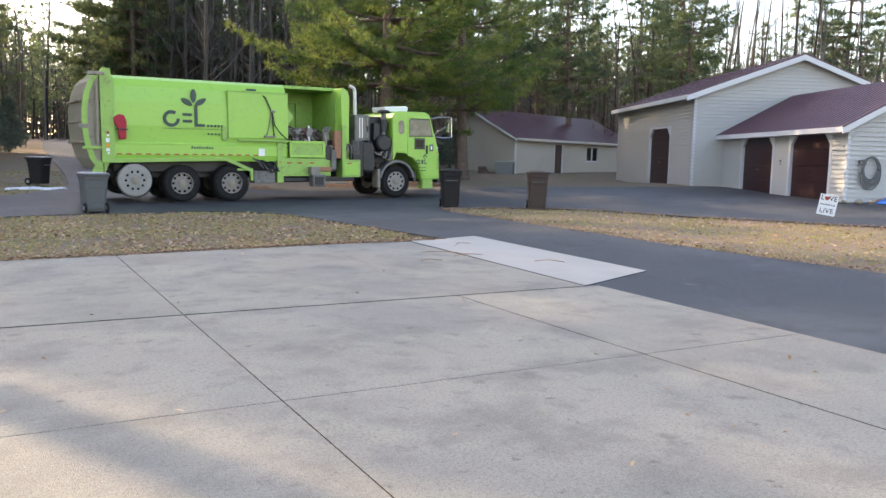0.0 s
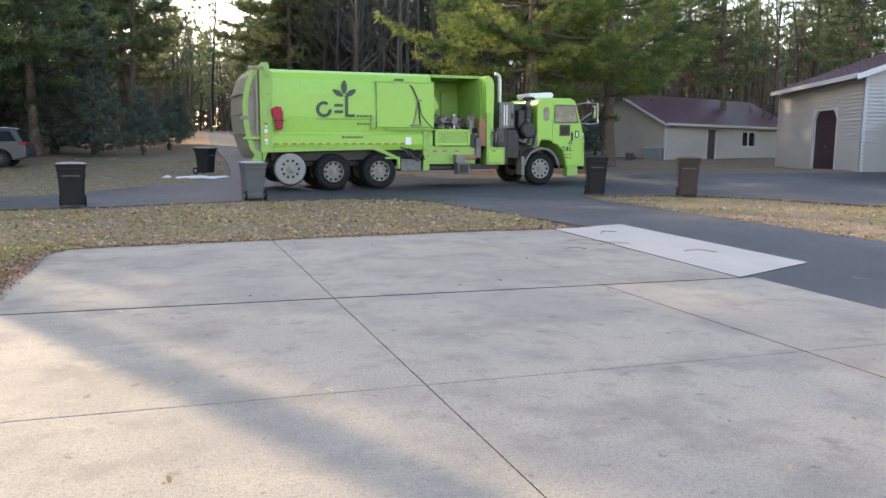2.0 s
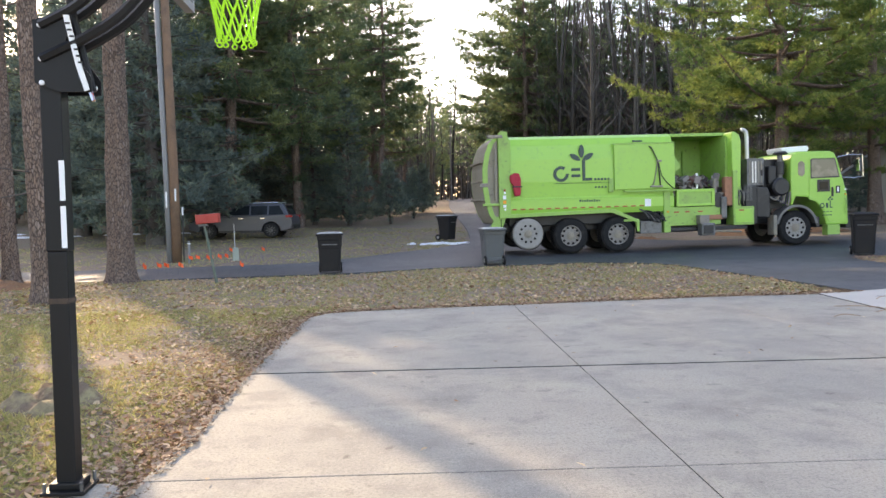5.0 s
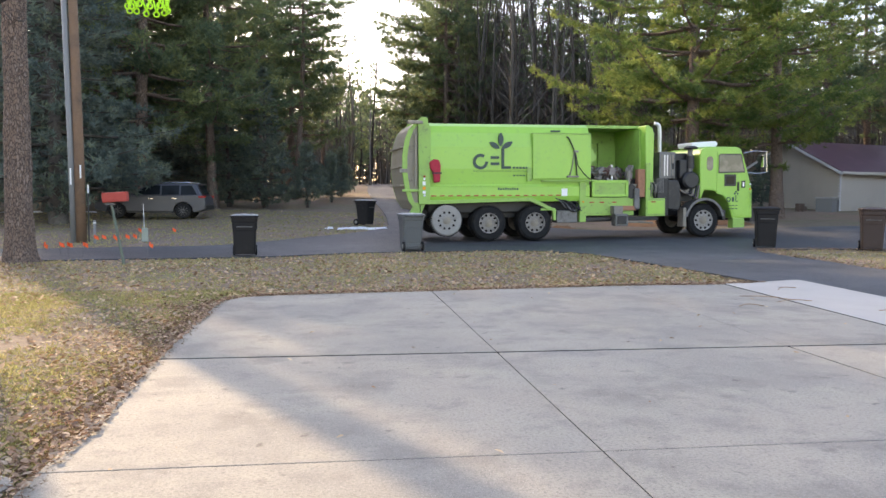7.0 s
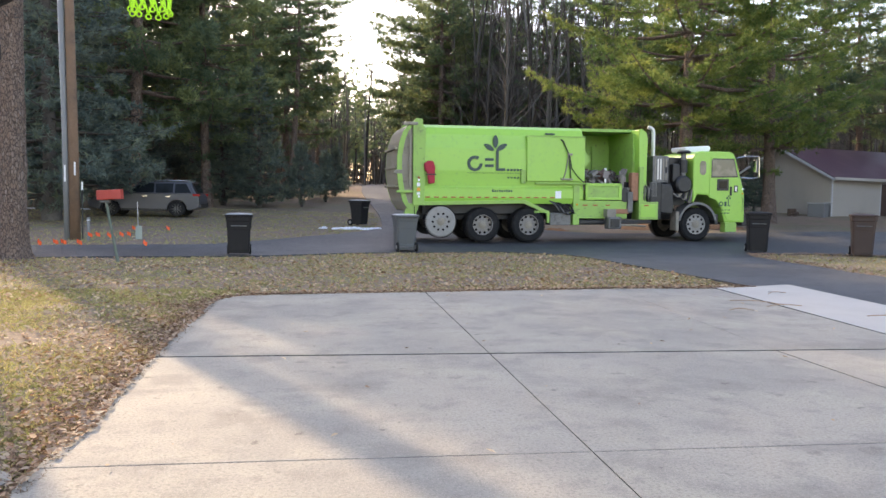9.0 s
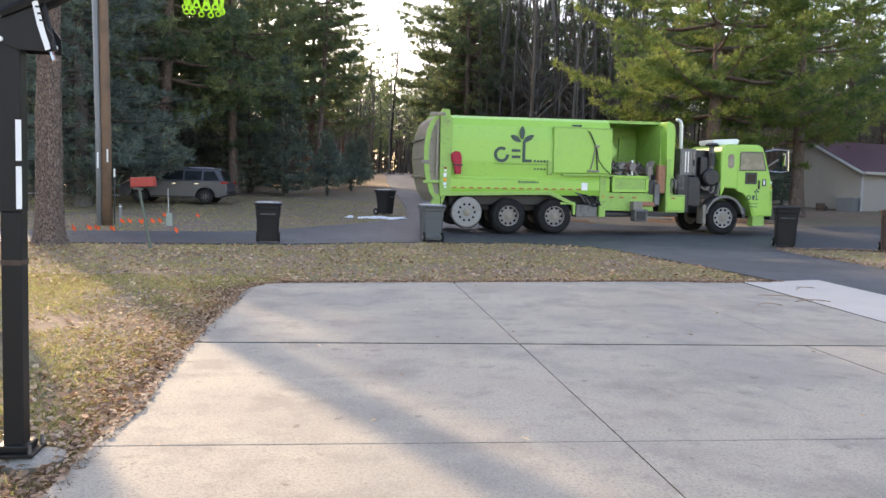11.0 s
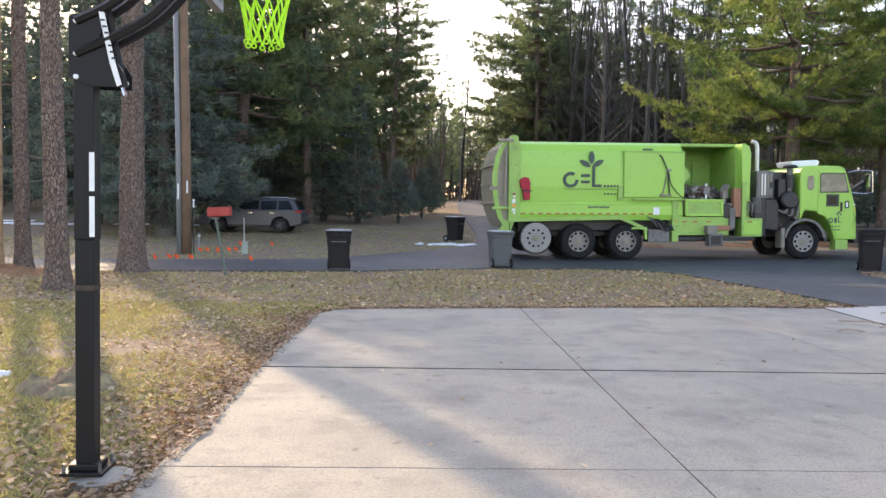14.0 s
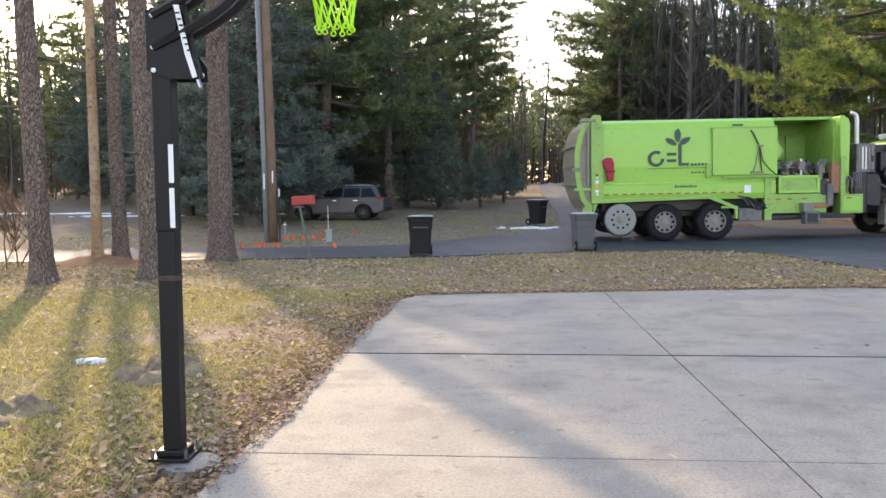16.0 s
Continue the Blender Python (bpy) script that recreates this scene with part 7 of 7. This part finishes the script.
def build_litter():
    rng = np.random.default_rng(17)
    patch = lambda x, y, r: noise.noise((x * 0.5, y * 0.5, 9)) + 0.6 * noise.noise((x * 1.6, y * 1.6, 2)) > r.uniform(-0.75, 0.5)
    near = [(-9, 2.0), (-1.54, 2.0), (-1.54, 10.1), (-1.5, 11.9), (-1.2, 12.4), (-1.2, 13.5), (-9, 13.5)]
    grass("dry_grass", rng, fill(rng, near, 40000, patch), 0.05, "short dry yellow-green lawn grass")
    grass("dry_grass", rng, fill(rng, LAWN, 30000, patch), 0.075, "short dry lawn grass between driveway and road")
    grass("dry_grass", rng, fill(rng, STRIP_LAWN, 10000, patch), 0.07, "short dry grass on the strip by the driveway")
    grass("dry_grass", rng, fill(rng, VERGE, 7000, patch), 0.10, "short dry grass beyond the road")

    def near_slab(x, y, r):
        dist = min(abs(x + 1.54) if y < 12 else 9, abs(y - (12.7 + 0.11 * x)) if x > -1.5 else 9)
        return r.uniform() < 0.10 + math.exp(-dist / 0.7) + 0.25 * max(0, noise.noise((x * 0.6, y * 0.6, 3)))
    leaves("fallen_leaves", rng, fill(rng, near, 2300, near_slab), 0.023, "brown fallen oak leaves on the lawn")
    leaves("fallen_leaves", rng, fill(rng, LAWN, 21000, near_slab), 0.031, "brown fallen leaves between driveway and road")
    curled = fill(rng, LAWN, 5600, lambda x, y, r: y > 12 and r.uniform() < 0.55 + 0.5 * noise.noise((x * 0.5, y * 0.5, 6)))
    leaves("fallen_leaves", rng, curled, 0.042, "curled pale brown leaves strewn over the lawn")
    band = []
    line = [Vector((-1.54, 1.5, 0))] + [Vector((*p, 0)) for p in curve_pts(SLAB_EDGE[1:], 5)]
    for a0, b0 in zip(line, line[1:]):
        ln = (b0 - a0).length
        d = (b0 - a0) / ln
        out = Vector((-d.y, d.x, 0))
        wide = 0.34 if a0.y < 12.3 else 0.13
        for k in range(int(ln * (500 if wide > 0.3 else 460))):
            q = a0 + d * rng.uniform(0, ln)
            creep = 0.04 + 0.13 * max(0, noise.noise((q.x * 0.9, q.y * 0.9, 7)) + 0.3 * noise.noise((q.x * 4, q.y * 4, 1)))
            off = rng.exponential(wide) - creep
            q += out * off
            band.append((q.x, q.y, 0.002 if off < 0 else max(lie_z(q.x, q.y), -0.06) + rng.uniform(0, 0.02)))
    line = [Vector((*p, 0)) for p in curve_pts(STRIP, 3)]
    for a0, b0 in zip(line, line[1:]):
        ln = (b0 - a0).length
        d = (b0 - a0) / ln
        out = Vector((d.y, -d.x, 0))
        for k in range(int(ln * 170)):
            q = a0 + d * rng.uniform(0, ln) + out * (rng.exponential(0.35) - 0.12)
            band.append((q.x, q.y, lie_z(q.x, q.y) + 0.02 + rng.uniform(0, 0.02)))
    leaves("leaf_drift", rng, np.array(band), 0.023, "rust-brown leaves drifted along the edges of the driveway", "drift_leaf")
    leaves("fallen_leaves", rng, fill(rng, STRIP_LAWN, 3000), 0.04, "scattered fallen leaves on the grass strip")
    leaves("fallen_leaves", rng, fill(rng, VERGE, 700), 0.05, "scattered fallen leaves beyond the road")
    few = fill(rng, [(-1.4, 2), (6, 2), (6.4, 13), (-0.8, 12)], 60)
    few[:, 2] = 0.0
    leaves("stray_leaves", rng, few, 0.022, "a few dry leaf scraps on the concrete")
    # rust-coloured needles gathered along the edge of the slab
    edge = [Vector((*p, 0)) for p in curve_pts(SLAB_EDGE[1:], 5)] + [Vector((7.6, 14.6, 0))]
    edge = [Vector((-1.54, 2.0, 0)), Vector((-1.54, 5.0, 0)), Vector((-1.54, 8.0, 0))] + edge
    pts = []
    for a0, b0 in zip(edge, edge[1:]):
        ln = (b0 - a0).length
        d = (b0 - a0) / ln
        out = Vector((-d.y, d.x, 0))
        for k in range(int(ln * 420)):
            q = a0 + d * rng.uniform(0, ln) + out * (rng.normal() * 0.16 + 0.09)
            on_slab = (q - a0).dot(out) < 0
            if on_slab and ((q - a0).dot(out) < -0.10 or rng.uniform() < 0.55 + 0.5 * noise.noise((q.x * 1.5, q.y * 1.5, 8))):
                continue
            pts.append((q.x, q.y, 0.004 if on_slab else max(lie_z(q.x, q.y), -0.05) + rng.uniform(0, 0.03)))
    p = np.array(pts)
    v, f = tufts(rng, p, np.zeros((len(p), 3)) + np.array((0, 0, 0.05)), 4, 0.030, 0.004, 0.8)
    tagged(mesh_from("pine_needle_litter", v, f, M["brush"]), "rust-brown pine needles gathered along the concrete edge", "needles", kind="stuff")
    # mounds of soil
    for x, y, r, h, name, label in ((-3.0, 6.9, 0.55, 0.17, "soil_clod", "dug-up clod of dark lawn soil"), (-3.6, 5.6, 0.45, 0.13, "soil_clod", "dug-up clod of dark lawn soil"),
                                    (17.0, 35.6, 2.6, 0.30, "root_mound", "mound of needles round the foot of a pine"), (13.7, 33.6, 1.3, 0.10, "root_mound", "low heap of brown litter on the lawn"), (-9.8, 19.0, 1.6, 0.16, "root_mound", "brown leaf mound round the roadside stems"),
                                    (9.5, 31.9, 0.7, 0.12, "brush_heap", "small heap of brown sticks and litter")):
        bm = bmesh.new()
        bmesh.ops.create_grid(bm, x_segments=26, y_segments=26, size=r)
        for v in bm.verts:
            q = min(1, v.co.length / r)
            v.co.z = h * (1 - q * q) * (0.8 + 0.9 * noise.noise((v.co.x * 2.2 / r + x, v.co.y * 2.2 / r, 1)) + 0.5 * noise.noise((v.co.x * 7 / r, v.co.y * 7 / r, x))) - 0.05 * q
        ob = link(name, bm, M["clod"] if name == "soil_clod" else M["needles"], smooth=True)
        ob.location = (x, y, land(x, y) - 0.05)
        tagged(ob, label, "soil")
    # old snow
    for x, y, rx, ry, label in ((1.15, 31.9, 1.1, 0.55, "thin patch of melting snow at the road corner"), (-3.9, 7.4, 0.12, 0.04, "scrap of old snow on the lawn"), (-19, 40.5, 3.0, 0.5, "strip of old snow under the trees"),
                                (-26, 43, 5.0, 0.5, "strip of old snow under the trees"), (-13.5, 41.5, 2.2, 0.35, "strip of old snow under the trees")):
        n = 22
        vs, fs = [], []
        for j in range(n):
            for i in range(n):
                u, w = (i / (n - 1) - 0.5) * 2, (j / (n - 1) - 0.5) * 2
                q = math.hypot(u, w) + 0.9 * noise.noise((u * 3.2 + x, w * 3.2, 5))
                px, py = x + u * rx * 1.3, y + w * ry * 1.3
                vs.append((px, py, lie_z(px, py) + (0.05 if q < 0.62 else -0.06) + 0.02 * noise.noise((px * 4, py * 4, 0))))
        for j in range(n - 1):
            for i in range(n - 1):
                fs.append((j * n + i, j * n + i + 1, (j + 1) * n + i + 1, (j + 1) * n + i))
        tagged(mesh_from("snow_patch", vs, fs, M["snow"], smooth=True), label, "snow")
    # sticks on the concrete
    rs = random.Random(12)
    for x, y, ang, ln in ((7.4, 12.2, 30, 0.5), (6.6, 11.4, -40, 0.8), (6.8, 11.0, 10, 0.6), (7.4, 9.6, -30, 0.45), (5.9, 10.6, 0, 0.35)):
        s = thing("fallen_twig", pose(x, y, 0.045 if x > 6.9 else 0.01, 0, 0, ang), "dry forked twig lying on the concrete", "twig", "twigs on the driveway")
        z = 0.02 if x > 6.9 else 0.012
        part("stem", tube(bmesh.new(), curve_pts([(-ln / 2, 0, z), (0, 0.05, z + 0.02), (ln / 2, -0.03, z)], 3), 0.006, 5), "dead_wood", s)
        part("side_twig", tube(bmesh.new(), [(0, 0.05, z + 0.02), (ln * 0.2, 0.2, z)], 0.004, 5), "grey_bark", s)


build_litter()
